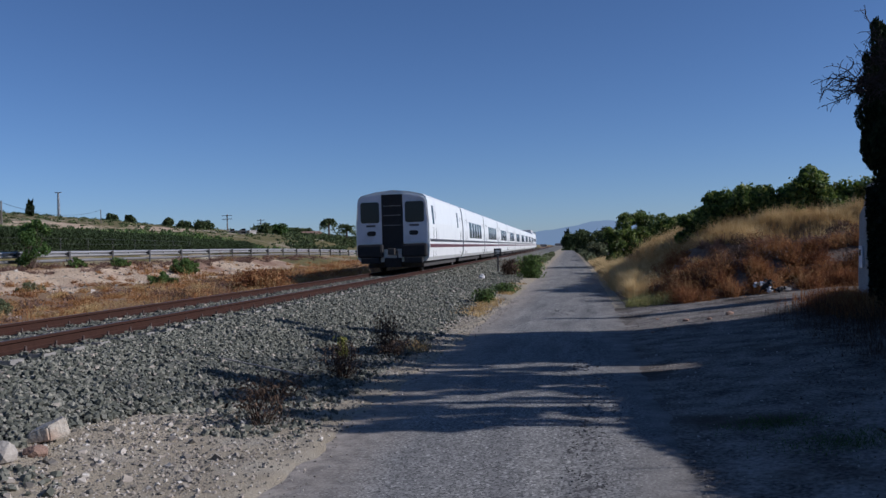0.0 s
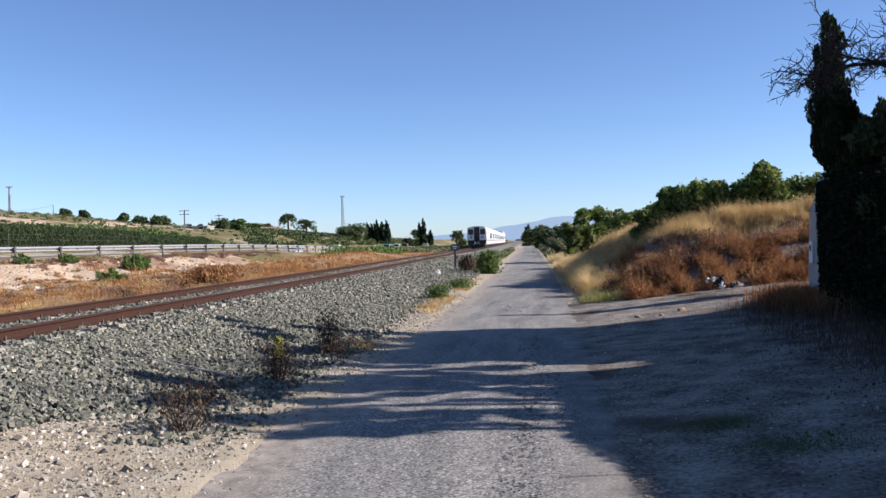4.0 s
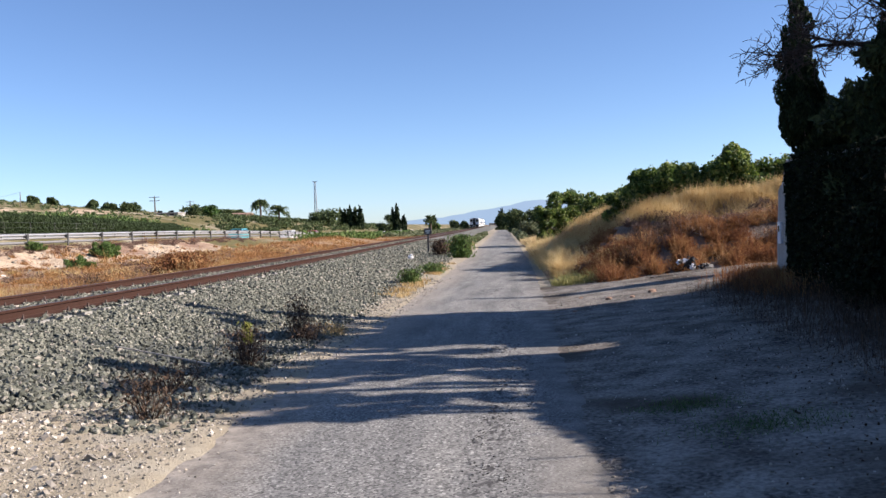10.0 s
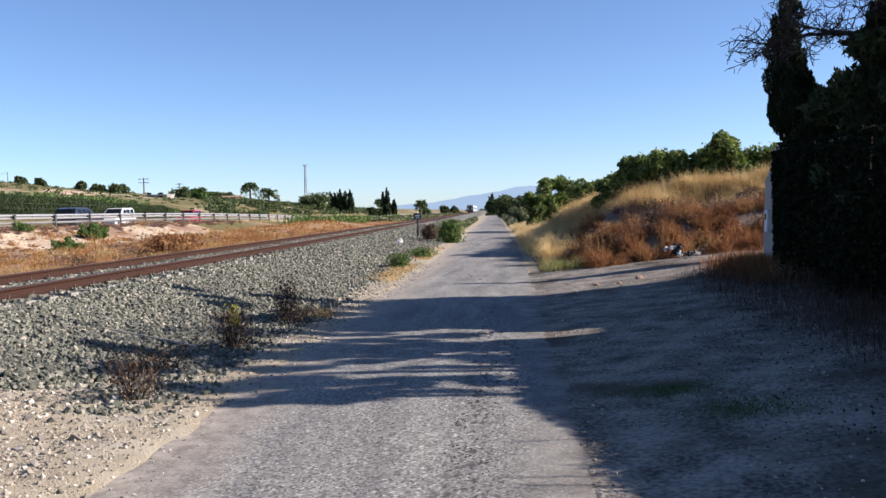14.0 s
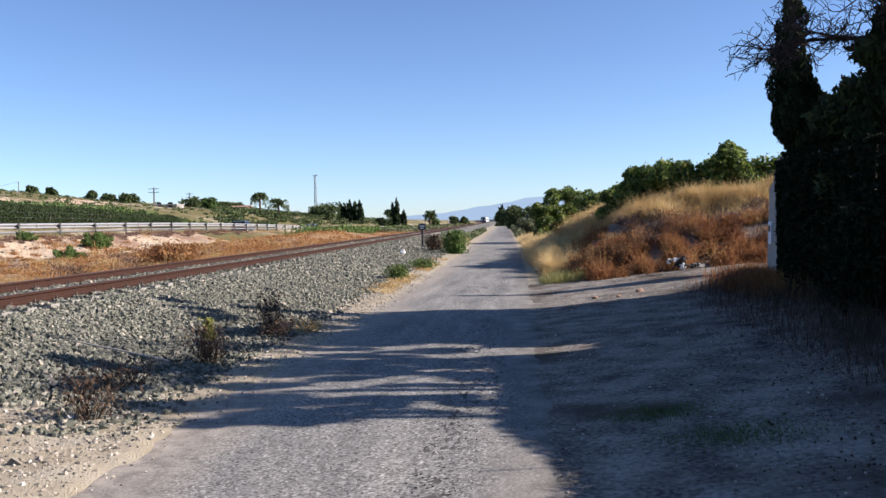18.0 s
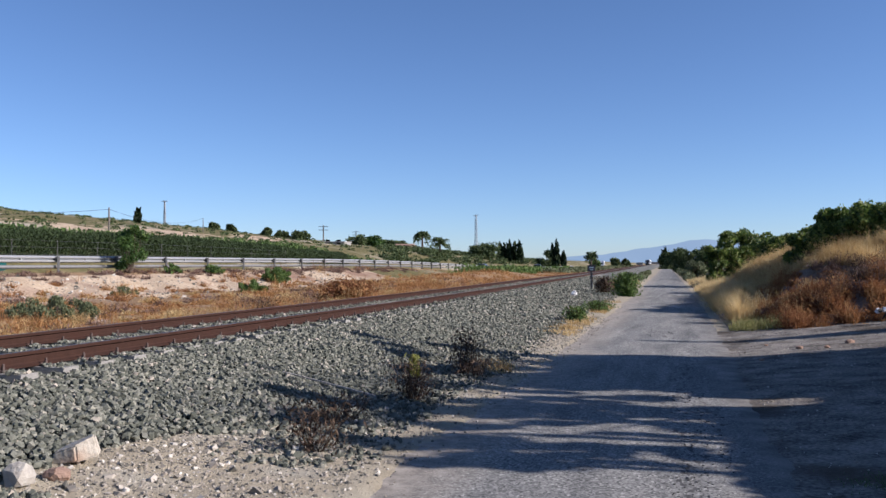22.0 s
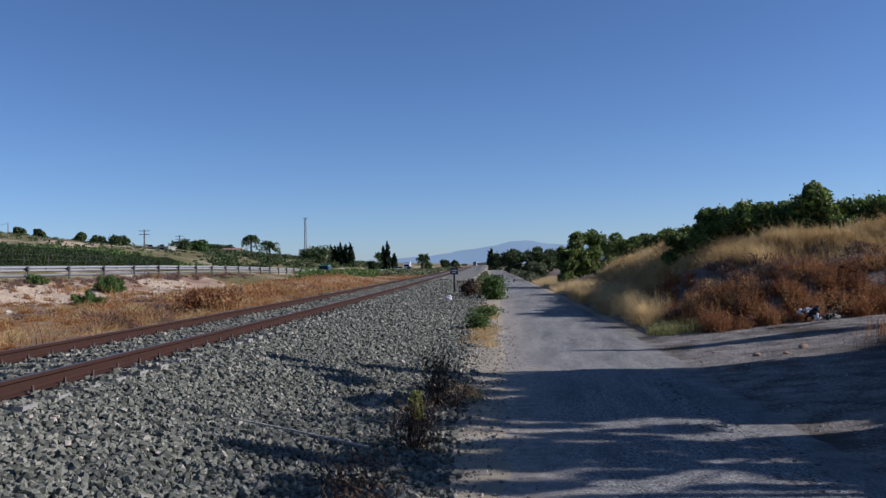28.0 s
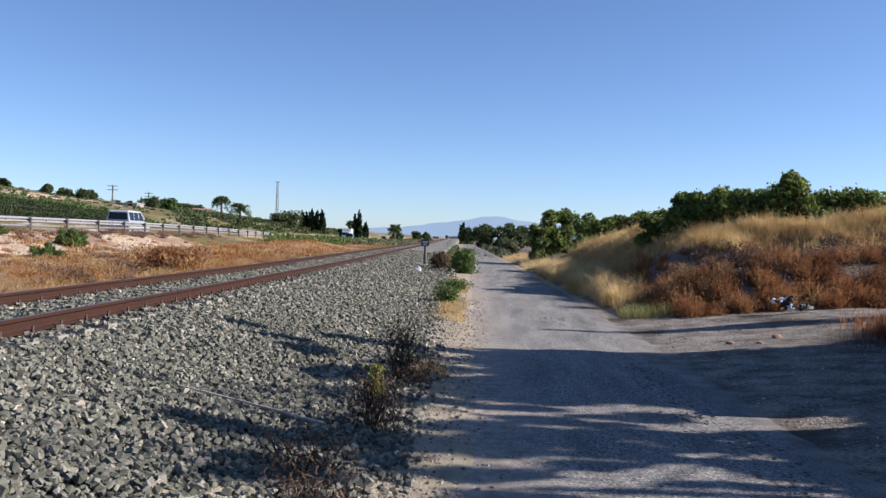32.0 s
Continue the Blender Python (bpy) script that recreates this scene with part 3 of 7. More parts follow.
M["leaf_cypress"] = pieces_mat("cypress_leaf", [(0.0, (0.010, 0.018, 0.008)), (0.7, (0.022, 0.036, 0.014)), (1.0, (0.04, 0.052, 0.02))], 0.85, through=0.1, spec=0.15)
M["leaf_pine"] = pieces_mat("pine_needles", [(0.0, (0.018, 0.028, 0.012)), (0.7, (0.04, 0.06, 0.022)), (1.0, (0.07, 0.09, 0.03))], 0.8, through=0.15)
M["leaf_grey"] = pieces_mat("grey_green_leaf", [(0.0, (0.07, 0.085, 0.04)), (0.6, (0.125, 0.145, 0.07)), (1.0, (0.21, 0.215, 0.115))], 0.8, through=0.2)
M["leaf_far"] = pieces_mat("far_leaf", [(0.0, (0.03, 0.048, 0.018)), (0.6, (0.07, 0.098, 0.034)), (1.0, (0.13, 0.16, 0.06))], 0.8, through=0.2)
M["leaf_yellow"] = pieces_mat("yellow_green_leaf", [(0.0, (0.17, 0.18, 0.035)), (0.6, (0.32, 0.32, 0.075)), (1.0, (0.48, 0.45, 0.15))], 0.6, through=0.3)
M["reed"] = pieces_mat("reed_green", [(0.0, (0.03, 0.06, 0.014)), (0.6, (0.07, 0.12, 0.028)), (1.0, (0.14, 0.19, 0.05))], 0.7, through=0.2)
M["green_straw"] = pieces_mat("green_straw", [(0.0, (0.16, 0.17, 0.05)), (0.6, (0.28, 0.27, 0.085)), (1.0, (0.42, 0.37, 0.16))], 0.7, through=0.3)
M["straw"] = pieces_mat("straw", [(0.0, (0.26, 0.15, 0.06)), (0.4, (0.45, 0.31, 0.13)), (0.7, (0.58, 0.44, 0.21)), (1.0, (0.70, 0.57, 0.33))], 0.8, through=0.5, patch=1.1)
M["straw_gold"] = pieces_mat("golden_straw", [(0.0, (0.44, 0.30, 0.12)), (0.5, (0.60, 0.45, 0.21)), (1.0, (0.72, 0.59, 0.34))], 0.8, through=0.5)
M["rusty_grass"] = pieces_mat("rust_brown_grass", [(0.0, (0.10, 0.042, 0.022)), (0.35, (0.20, 0.085, 0.036)), (0.6, (0.33, 0.16, 0.062)), (0.8, (0.42, 0.26, 0.11)), (1.0, (0.54, 0.40, 0.21))], 0.8, through=0.42, patch=0.9)
M["orange_grass"] = pieces_mat("orange_dry_grass", [(0.0, (0.15, 0.065, 0.026)), (0.4, (0.30, 0.135, 0.046)), (0.65, (0.40, 0.225, 0.085)), (0.85, (0.46, 0.33, 0.15)), (1.0, (0.56, 0.45, 0.26))], 0.8, through=0.3, patch=2.2)
M["dead_weed"] = pieces_mat("dead_weed", [(0.0, (0.028, 0.019, 0.014)), (0.6, (0.075, 0.048, 0.031)), (1.0, (0.16, 0.11, 0.07))], 0.9, through=0.1)
M["bark"] = noisy("bark", (0.05, 0.035, 0.025), (0.13, 0.095, 0.07), 10.0, 0.9, bump=0.8, fine=50.0, dist=0.01)
M["bleached_wood"] = noisy("bleached_wood", (0.22, 0.20, 0.17), (0.42, 0.39, 0.34), 12.0, 0.9, bump=0.3)
M["deadwood"] = noisy("dark_dead_wood", (0.028, 0.020, 0.017), (0.07, 0.05, 0.042), 12.0, 0.9, bump=0.5)
M["wall"] = noisy("old_rendered_wall", (0.22, 0.205, 0.185), (0.44, 0.42, 0.385), 3.0, 0.95, bump=0.6, fine=30.0, dist=0.01, wear=(0.26, 0.23, 0.20))
M["white_rock"] = noisy("whitewashed_stone", (0.55, 0.53, 0.50), (0.80, 0.78, 0.75), 12.0, 0.9, bump=0.4)
M["pale_rock"] = noisy("pale_grey_rock", (0.28, 0.255, 0.215), (0.44, 0.405, 0.345), 8.0, 0.9, bump=0.6, fine=30, wear=(0.34, 0.30, 0.25))
M["beige_rock"] = noisy("beige_limestone", (0.34, 0.30, 0.235), (0.52, 0.47, 0.385), 7.0, 0.9, bump=0.6, fine=30, wear=(0.36, 0.24, 0.16))
M["brown_rock"] = noisy("brown_rock", (0.20, 0.12, 0.08), (0.38, 0.26, 0.19), 9.0, 0.9, bump=0.6)
M["white_paint"] = noisy("white_train_paint", (0.70, 0.715, 0.68), (0.79, 0.805, 0.765), 2.0, 0.35, bump=0.0, wear=(0.66, 0.67, 0.64), spec=0.5)
M["end_paint"] = noisy("grey_white_end_paint", (0.58, 0.59, 0.62), (0.68, 0.69, 0.72), 3.0, 0.45, bump=0.0, wear=(0.52, 0.52, 0.53))
M["black"] = noisy("black_rubber", (0.008, 0.008, 0.009), (0.022, 0.022, 0.023), 6.0, 0.7, bump=0.1)
M["under"] = noisy("dusty_underframe", (0.03, 0.028, 0.026), (0.075, 0.068, 0.06), 5.0, 0.8, bump=0.2)
M["glass"] = plain("dark_glass", (0.010, 0.011, 0.012), 0.12, spec=0.35)
M["maroon"] = plain("maroon_stripe", (0.10, 0.03, 0.035), 0.4)
M["dark_stripe"] = plain("dark_grey_stripe", (0.045, 0.04, 0.045), 0.4)
M["lamp_red"] = plain("red_lamp_glass", (0.25, 0.015, 0.02), 0.2)
M["roof_grey"] = noisy("grey_roof", (0.33, 0.33, 0.33), (0.46, 0.46, 0.45), 3.0, 0.6)


# ---- foliage helpers ----
def leaf_mesh(name, pts, size, mat, upright=0.0, long=1.6):
    """Loose four-cornered leaves at the given points, turned at random; upright: how far they point up."""
    n = len(pts)
    s = size * np.exp(rng.normal(0, 0.3, n))[:, None]
    d = rng.normal(0, 1, (n, 3))
    d[:, 2] += upright * 2.5
    d /= np.linalg.norm(d, axis=1, keepdims=True)
    e = np.cross(d, rng.normal(0, 1, (n, 3)))
    e /= np.linalg.norm(e, axis=1, keepdims=True) + 1e-9
    k = np.cross(d, e) * 0.18
    a, b = d * s * long * 0.5, e * s * 0.5
    v = np.stack([pts - a, pts + b + k * s, pts + a, pts - b + k * s], 1).reshape(-1, 3)
    f = np.arange(4 * n).reshape(-1, 4)
    return mesh_np(name, v, f, mat)


def blade_mesh(name, x, y, z, h, mat, width=0.012, lean=0.35, way=None):
    """Bent grass blades, each three faces."""
    n = len(x)
    a = rng.uniform(0, 2 * np.pi, n) if way is None else way + rng.normal(0, 0.7, n)
    l = np.abs(rng.normal(0, lean, n)) * h
    wx, wy = np.cos(a + 1.57) * width / 2, np.sin(a + 1.57) * width / 2
    dx, dy = np.cos(a) * l, np.sin(a) * l
    base = np.stack([x, y, z - 0.02], -1)
    w = np.stack([wx, wy, np.zeros(n)], -1)
    mid = base + np.stack([dx * 0.3, dy * 0.3, h * 0.55], -1)
    tip = base + np.stack([dx, dy, h], -1)
    v = np.stack([base - w, base + w, mid + w * 0.8, mid - w * 0.8, tip], 1).reshape(-1, 3)
    i = np.arange(n)[:, None] * 5
    f = np.concatenate([i + [0, 1, 2], i + [0, 2, 3], i + [3, 2, 4]])
    return mesh_np(name, v, f, mat)


def in_ball(n, fill=0.55):
    d = rng.normal(0, 1, (n, 3))
    d /= np.linalg.norm(d, axis=1, keepdims=True)
    return d * (fill + (1 - fill) * rng.random(n) ** 0.5)[:, None]


def clump_points(clumps, n, fill=0.55):
    """Points in a set of ellipsoids: rows of centre and half sizes."""
    c = np.array(clumps, dtype=float)
    vol = c[:, 3] * c[:, 4] * c[:, 5]
    k = rng.choice(len(c), n, p=vol ** 0.8 / (vol ** 0.8).sum())
    return c[k, :3] + in_ball(n, fill) * c[k, 3:6]


def limb(bm, p, q, r0, r1, bow=0.06, steps=4, seg=6):
    """A bowed, tapered branch from p to q; returns its points."""
    p, q = Vector(p), Vector(q)
    side = Vector(rng.normal(0, 1, 3)) * (q - p).length * bow
    pts = [p.lerp(q, i / steps) + side * math.sin(math.pi * i / steps) for i in range(steps + 1)]
    for i in range(steps):
        cyl_bm(r0 + (r1 - r0) * i / steps, r0 + (r1 - r0) * (i + 1) / steps, pts[i], pts[i + 1], seg, bm, cap=False)
    return pts


def broad_tree(name, m, height, spread, n, leaf, mat, label, category, group="", stem=0.3, clumps=9, trunk_r=0.09):
    """Trunk, limbs and an uneven leafy crown."""
    t = thing(name, m, label, category, group)
    cl = []
    for i in range(clumps):
        a, r = rng.uniform(0, 2 * math.pi), spread * math.sqrt(rng.random()) * 0.62
        z = height * rng.uniform(stem + 0.18, 0.86) - 0.25 * height * (r / spread)
        s = spread * rng.uniform(0.2, 0.44)
        cl.append((r * math.cos(a), r * math.sin(a), z, s, s, s * rng.uniform(0.65, 0.95)))
    part("trunk", cyl_bm(trunk_r, trunk_r * 0.6, (0, 0, -0.1), (0, 0, max(0.1, height * stem) + 0.1), 8), M["bark"], t)
    bm = bmesh.new()
    for c in cl:
        limb(bm, (0, 0, max(0.05, height * stem)), c[:3], trunk_r * 0.5, 0.012, 0.08, 3, 5)
    part("branchwork", bm, M["bark"], t)
    pts = clump_points(cl, n, 0.45)
    pts += rng.normal(0, 0.05 * spread, pts.shape) * (rng.random((len(pts), 1)) < 0.35)
    pts = pts[pts[:, 2] > 0.05]
    part_me("crown", leaf_mesh("crown", pts, leaf, mat), t)
    return t


def cypress(name, m, height, radius, n, leaf, label, group="", mat=None, ragged=0.25, waist=1.0, waist_top=0.5, lean=0.0, taper=0.85):
    t = thing(name, m, label, "cypress tree", group)
    part("trunk", cyl_bm(radius * 0.14, radius * 0.04, (0, 0, -0.1), (lean * 0.85, 0, height * 0.86), 7), M["bark"], t)
    k = max(26, int(height * 16))
    cl = []
    for i in range(k):
        z = height * (0.05 + 0.93 * (i + rng.random()) / k)
        r = radius * min(1.0, 1.55 * (1 - z / height) ** taper) * min(1, 0.5 + z / height * 2.2) + 0.02
        r *= waist + (1 - waist) * float(step(z / height, waist_top - 0.04, waist_top + 0.1))
        a = rng.uniform(0, 2 * math.pi)
        o = r * rng.uniform(0.25, 0.62 + ragged)
        s = max(0.09, r * rng.uniform(0.36, 0.55))
        cl.append((o * math.cos(a) + lean * float(step(z / height, waist_top - 0.05, waist_top + 0.25)), o * math.sin(a), z, s, s, s * 1.7))
    pts = clump_points(cl, n, 0.4)
    pts = pts[pts[:, 2] > 0.1]
    part_me("crown", leaf_mesh("crown", pts, leaf, mat or M["leaf_cypress"], upright=1.0, long=2.4), t)
    return t


def at(x, y, lift=0.0, turn=0.0):
    return pose(x, y, float(ground(x, y)) + lift, 0, 0, turn)


M["steel_mid"] = noisy("dull_grey_steel", (0.15, 0.15, 0.148), (0.24, 0.238, 0.232), 5.0, 0.6, metal=0.3, bump=0.05)

# ---- crash barrier along the highway ----
BAR_U = -28.2


def bar_x(y):
    return BAR_U + highway_shift(y)


def bar_z(y):
    return 1.22 - deck_drop(y)


W_BEAM = [(0.0, 0.44), (0.03, 0.445), (0.16, 0.49), (0.165, 0.515), (0.06, 0.555), (0.0, 0.575), (0.0, 0.61), (0.03, 0.615), (0.16, 0.66), (0.165, 0.69), (0.06, 0.735), (0.0, 0.755), (-0.006, 0.75), (0.05, 0.728), (0.152, 0.688), (0.15, 0.665), (0.02, 0.622), (-0.006, 0.618), (-0.006, 0.568), (0.05, 0.548), (0.152, 0.513), (0.15, 0.495), (0.02, 0.452), (-0.006, 0.447)]
PANEL = [(0.0, 0.18), (0.05, 0.21), (0.07, 0.26), (0.05, 0.31), (0.0, 0.34), (-0.01, 0.32), (0.04, 0.26), (-0.01, 0.20)]
post_bm = prism_bm([(-0.06, -0.08), (0.06, -0.08), (0.06, 0.08), (0.045, 0.08), (0.045, -0.065), (-0.06, -0.065)], -0.5, 0.74, "y")
bmesh.ops.rotate(post_bm, verts=post_bm.verts, cent=(0, 0, 0), matrix=Matrix.Rotation(radians(-90), 3, "X") @ Matrix.Rotation(0, 3, "Z"))
post_me = bpy.data.meshes.new("post")
bmesh.ops.rotate(post_bm, verts=post_bm.verts, cent=(0, 0, 0), matrix=Matrix.Rotation(radians(180), 3, "X"))
post_bm.to_mesh(post_me)
post_bm.free()
post_me.materials.append(M["steel_dark"])
zs = [v.co.z for v in post_me.vertices]
if max(zs) < 0.7:
    for v in post_me.vertices:
        v.co.z = -v.co.z
blk = box_bm(-0.16, 0.0, -0.05, 0.05, 0.48, 0.72, 0.01)
blk_me = bpy.data.meshes.new("spacer")
blk.to_mesh(blk_me)
blk.free()
blk_me.materials.append(M["steel_dark"])
lap = box_bm(0.0, 0.10, -0.03, 0.03, 0.47, 0.74, 0.008)
lap_me = bpy.data.meshes.new("joint_plate")
lap.to_mesh(lap_me)
lap.free()
lap_me.materials.append(M["steel"])
barrier = thing("crash_barrier", Matrix(), "galvanised steel crash barrier on posts along the highway edge", "crash barrier")
for k in range(-6, 60):
    y = 21.6 + 4.0 * k
    y2 = y + 4.0
    ys2 = np.array([y + 0.01, y + 2.0, y2 - 0.01])
    far = y > 130
    for nm, prof, off, mt in (("beam", W_BEAM, -0.20, M["steel"]), ("lower_panel", PANEL, -0.16, M["steel_mid"])):
        v, f = sweep(prof, ys2, bar_x(ys2) + off, 0.0)
        v[:, 2] += np.repeat(bar_z(ys2), len(prof))
        part_me(nm, mesh_np(nm, v, f, mt), barrier)
    for yy, full in ((y, True), (y + 2.0, False)):
        if full:
            p = attach(new("post", post_me), barrier)
            p.location = (float(bar_x(yy)) + 0.02, yy, float(bar_z(yy)))
            b = attach(new("spacer", blk_me), barrier)
            b.location = (float(bar_x(yy)) - 0.02, yy, float(bar_z(yy)))
        elif not far:
            b = attach(new("joint_plate", lap_me), barrier)
            b.location = (float(bar_x(yy)) - 0.19, yy, float(bar_z(yy)))

# ---- wall, hedge and trees beside the driveway ----
gw = thing("boundary_wall", Matrix(), "old pale rendered boundary wall with a broken end", "wall", kind="structure")
wall_prof = [(15.95, 0.2), (15.9, 1.0), (15.75, 1.95), (15.5, 2.1), (15.3, 2.42), (15.1, 2.45), (11.75, 2.42), (11.55, 1.78), (10.95, 1.76), (10.8, 2.34), (10.0, 2.32), (7.9, 2.24), (7.4, 2.27), (6.8, 2.14), (6.2, 2.02), (5.2, 1.96), (2.0, 1.85), (-9, 1.8), (-9, 0.1)]
wb = bmesh.new()
prism_bm(wall_prof, 4.50, 4.72, "x", wb)
part("masonry", wb, M["wall"], gw)
part("meter_box", box_bm(4.46, 4.5, 15.55, 15.72, 1.05, 1.42, 0.008), M["end_paint"], gw)
part("meter_window", box_bm(4.452, 4.46, 15.60, 15.67, 1.25, 1.36, 0.004), M["glass"], gw)



def hedge_cap(y):
    """Height of the hedge along the wall, with a gap where it is broken."""
    return np.interp(y, [3.8, 5.4, 6.2, 6.8, 7.4, 7.9, 10.75, 10.95, 11.55, 11.8, 14.6], [1.9, 2.02, 2.07, 2.19, 2.32, 2.29, 2.39, 1.78, 1.78, 2.42, 2.5])


ivy = thing("ivy", Matrix(), "dense climbing hedge over the boundary wall, coloured for deep shade", "hedge")
n = 60000
yy = rng.uniform(3.8, 15.2, n)
cap = hedge_cap(yy)
hh = 0.3 + rng.random(n) ** 0.8 * (cap - 0.47)
xx = 4.47 - np.abs(rng.normal(0, 0.13, n)) * (1 + 0.5 * np.sin(yy * 2.3 + hh)) * np.interp(yy, [12.5, 14.5, 15.2], [1, 0.4, 0.2])
part_me("foliage", leaf_mesh("foliage", np.stack([xx, yy, hh + 0.05], -1), 0.036, M["leaf_ivy_shade"]), ivy)
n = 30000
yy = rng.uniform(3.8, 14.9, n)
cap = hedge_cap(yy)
part_me("hedge_top", leaf_mesh("hedge_top", np.stack([rng.uniform(4.44, 4.84, n), yy, cap - 0.3 * rng.random(n) ** 1.5], -1), 0.034, M["leaf_ivy_shade"]), ivy)
part_me("gap_foliage", leaf_mesh("gap_foliage", np.stack([rng.uniform(4.40, 4.78, 3000), rng.uniform(11.40, 11.72, 3000), rng.uniform(1.6, 2.44, 3000)], -1), 0.045, M["leaf_ivy_shade"]), ivy)
for y in np.arange(4.4, 14.4, 0.7):
    bm = bmesh.new()
    limb(bm, (4.44, y, 0.3), (4.40, y + rng.uniform(-0.4, 0.4), 2.3), 0.02, 0.008, 0.06, 4, 5)
    part("stem", bm, M["bark"], ivy)

cy1 = cypress("cypress", at(4.98, 15.3), 4.75, 0.50, 40000, 0.028, "tall dark ragged cypress behind the boundary wall", "cypresses by the wall", ragged=0.45, waist=0.55, waist_top=0.45, lean=-0.24, taper=0.7)
cy2 = cypress("cypress", at(5.14, 12.75), 4.25, 0.40, 20000, 0.032, "tall dark cypress among pines behind the boundary wall", "cypresses by the wall", ragged=0.35)


def pine(m, height, spread, n, label, dense=0.075):
    """Loose crown of needle tufts on long limbs."""
    t = thing("pine_tree", m, label, "pine tree", "pines behind the wall")
    part("trunk", cyl_bm(0.11, 0.05, (0, 0, -0.1), (0.1, 0.1, height * 0.85), 8), M["bark"], t)
    bm = bmesh.new()
    cl = []
    for i in range(int(11 + height * 2)):
        z = height * rng.uniform(0.3, 0.95)
        a = rng.uniform(0, 2 * math.pi)
        r = spread * (1.12 - z / height) * rng.uniform(0.6, 1.15) + 0.25
        q = (r * math.cos(a), r * math.sin(a), z + 0.25 * r)
        limb(bm, (0.05, 0.05, z * 0.9), q, 0.03, 0.008, 0.08, 3, 5)
        s = rng.uniform(0.28, 0.5)
        cl.append((*q, s, s, s * 0.6))
        cl.append((q[0] * 0.6, q[1] * 0.6, q[2] - 0.05, s * 0.9, s * 0.9, s * 0.55))
    part("branchwork", bm, M["bark"], t)
    part_me("foliage", leaf_mesh("foliage", clump_points(cl, n, 0.2), dense, M["leaf_pine"], upright=0.3, long=3.2), t)
    return t


pine(at(5.5, 12.65), 3.75, 0.85, 26000, "dense dark green pine behind the boundary wall", 0.04)
pine(at(5.3, 13.7), 2.9, 0.6, 14000, "low dark green pine between two cypresses", 0.038)
# added to block the bright sky behind the hedge gap; leaves carry painted shade
broad_tree("shrub", at(6.4, 15.4), 2.4, 1.0, 9000, 0.06, M["leaf_ivy_shade"], "added dense shrub behind the hedge gap, coloured for deep shade", "shrub", stem=0.02, clumps=24)
pine(at(6.9, 14.6), 4.6, 0.6, 5000, "young green pine behind the boundary wall")
TAN_EL, TAN_AZ = math.tan(radians(SUN_EL)), math.tan(radians(SUN_AZ))


def boughed_pine(x, y, height, boughs, label):
    """A loose pine whose boughs are named by where their shade falls: across, along, half length, half width, ground height."""
    g = float(ground(x, y))
    t = thing("pine_tree", pose(x, y, g), label, "pine tree", "pines behind the wall")
    part("trunk", cyl_bm(0.10, 0.03, (0, 0, -0.1), (0.05, 0.03, height), 8), M["bark"], t)
    bm, pts = bmesh.new(), []
    for sx, sy, rx, ry, gz in boughs:
        cx = x + rng.uniform(-0.35, 0.35)
        c = np.array([cx - x, sy + (cx - sx) * TAN_AZ - y, gz + (cx - sx) * TAN_EL - g])
        limb(bm, (0, 0, max(1.2, c[2] - 0.5)), c, 0.022, 0.006, 0.06, 3, 5)
        half = np.array([max(0.14, 0.4 * rx), ry * 1.12, rx * TAN_EL * 0.95])
        k = max(3, int(6 * rx * ry / 0.2))
        for _ in range(k):
            o = c + rng.uniform(-0.62, 0.62, 3) * half
            pts.append(o + in_ball(int(4200 * rx * ry / k) + 60, 0.15) * half * rng.uniform(0.4, 0.75))
    part("branchwork", bm, M["bark"], t)
    part_me("foliage", leaf_mesh("foliage", np.concatenate(pts), 0.036, M["leaf_pine"], upright=0.2, long=3.4), t)
    return t


boughed_pine(6.9, 7.75, 4.9, [(-1.9, 7.4, 0.4, 0.32, 0.02), (-1.32, 7.42, 0.5, 0.42, 0.02), (-2.25, 7.72, 0.6, 0.16, 0.02), (-0.95, 7.98, 0.36, 0.24, 0.02), (-0.45, 7.66, 0.4, 0.10, 0.02), (-1.55, 8.15, 0.95, 0.24, 0.02), (0.0, 8.2, 0.6, 0.22, 0.02), (-2.9, 7.9, 0.5, 0.18, 0.05), (-3.4, 8.3, 0.5, 0.26, 0.1), (-3.7, 8.6, 0.4, 0.16, 0.15), (-0.1, 7.9, 0.35, 0.16, 0.02), (-2.0, 8.45, 0.5, 0.12, 0.02), (-0.95, 8.3, 0.5, 0.16, 0.02), (-0.5, 8.15, 0.4, 0.18, 0.02)], "loose tall pine behind the boundary wall")
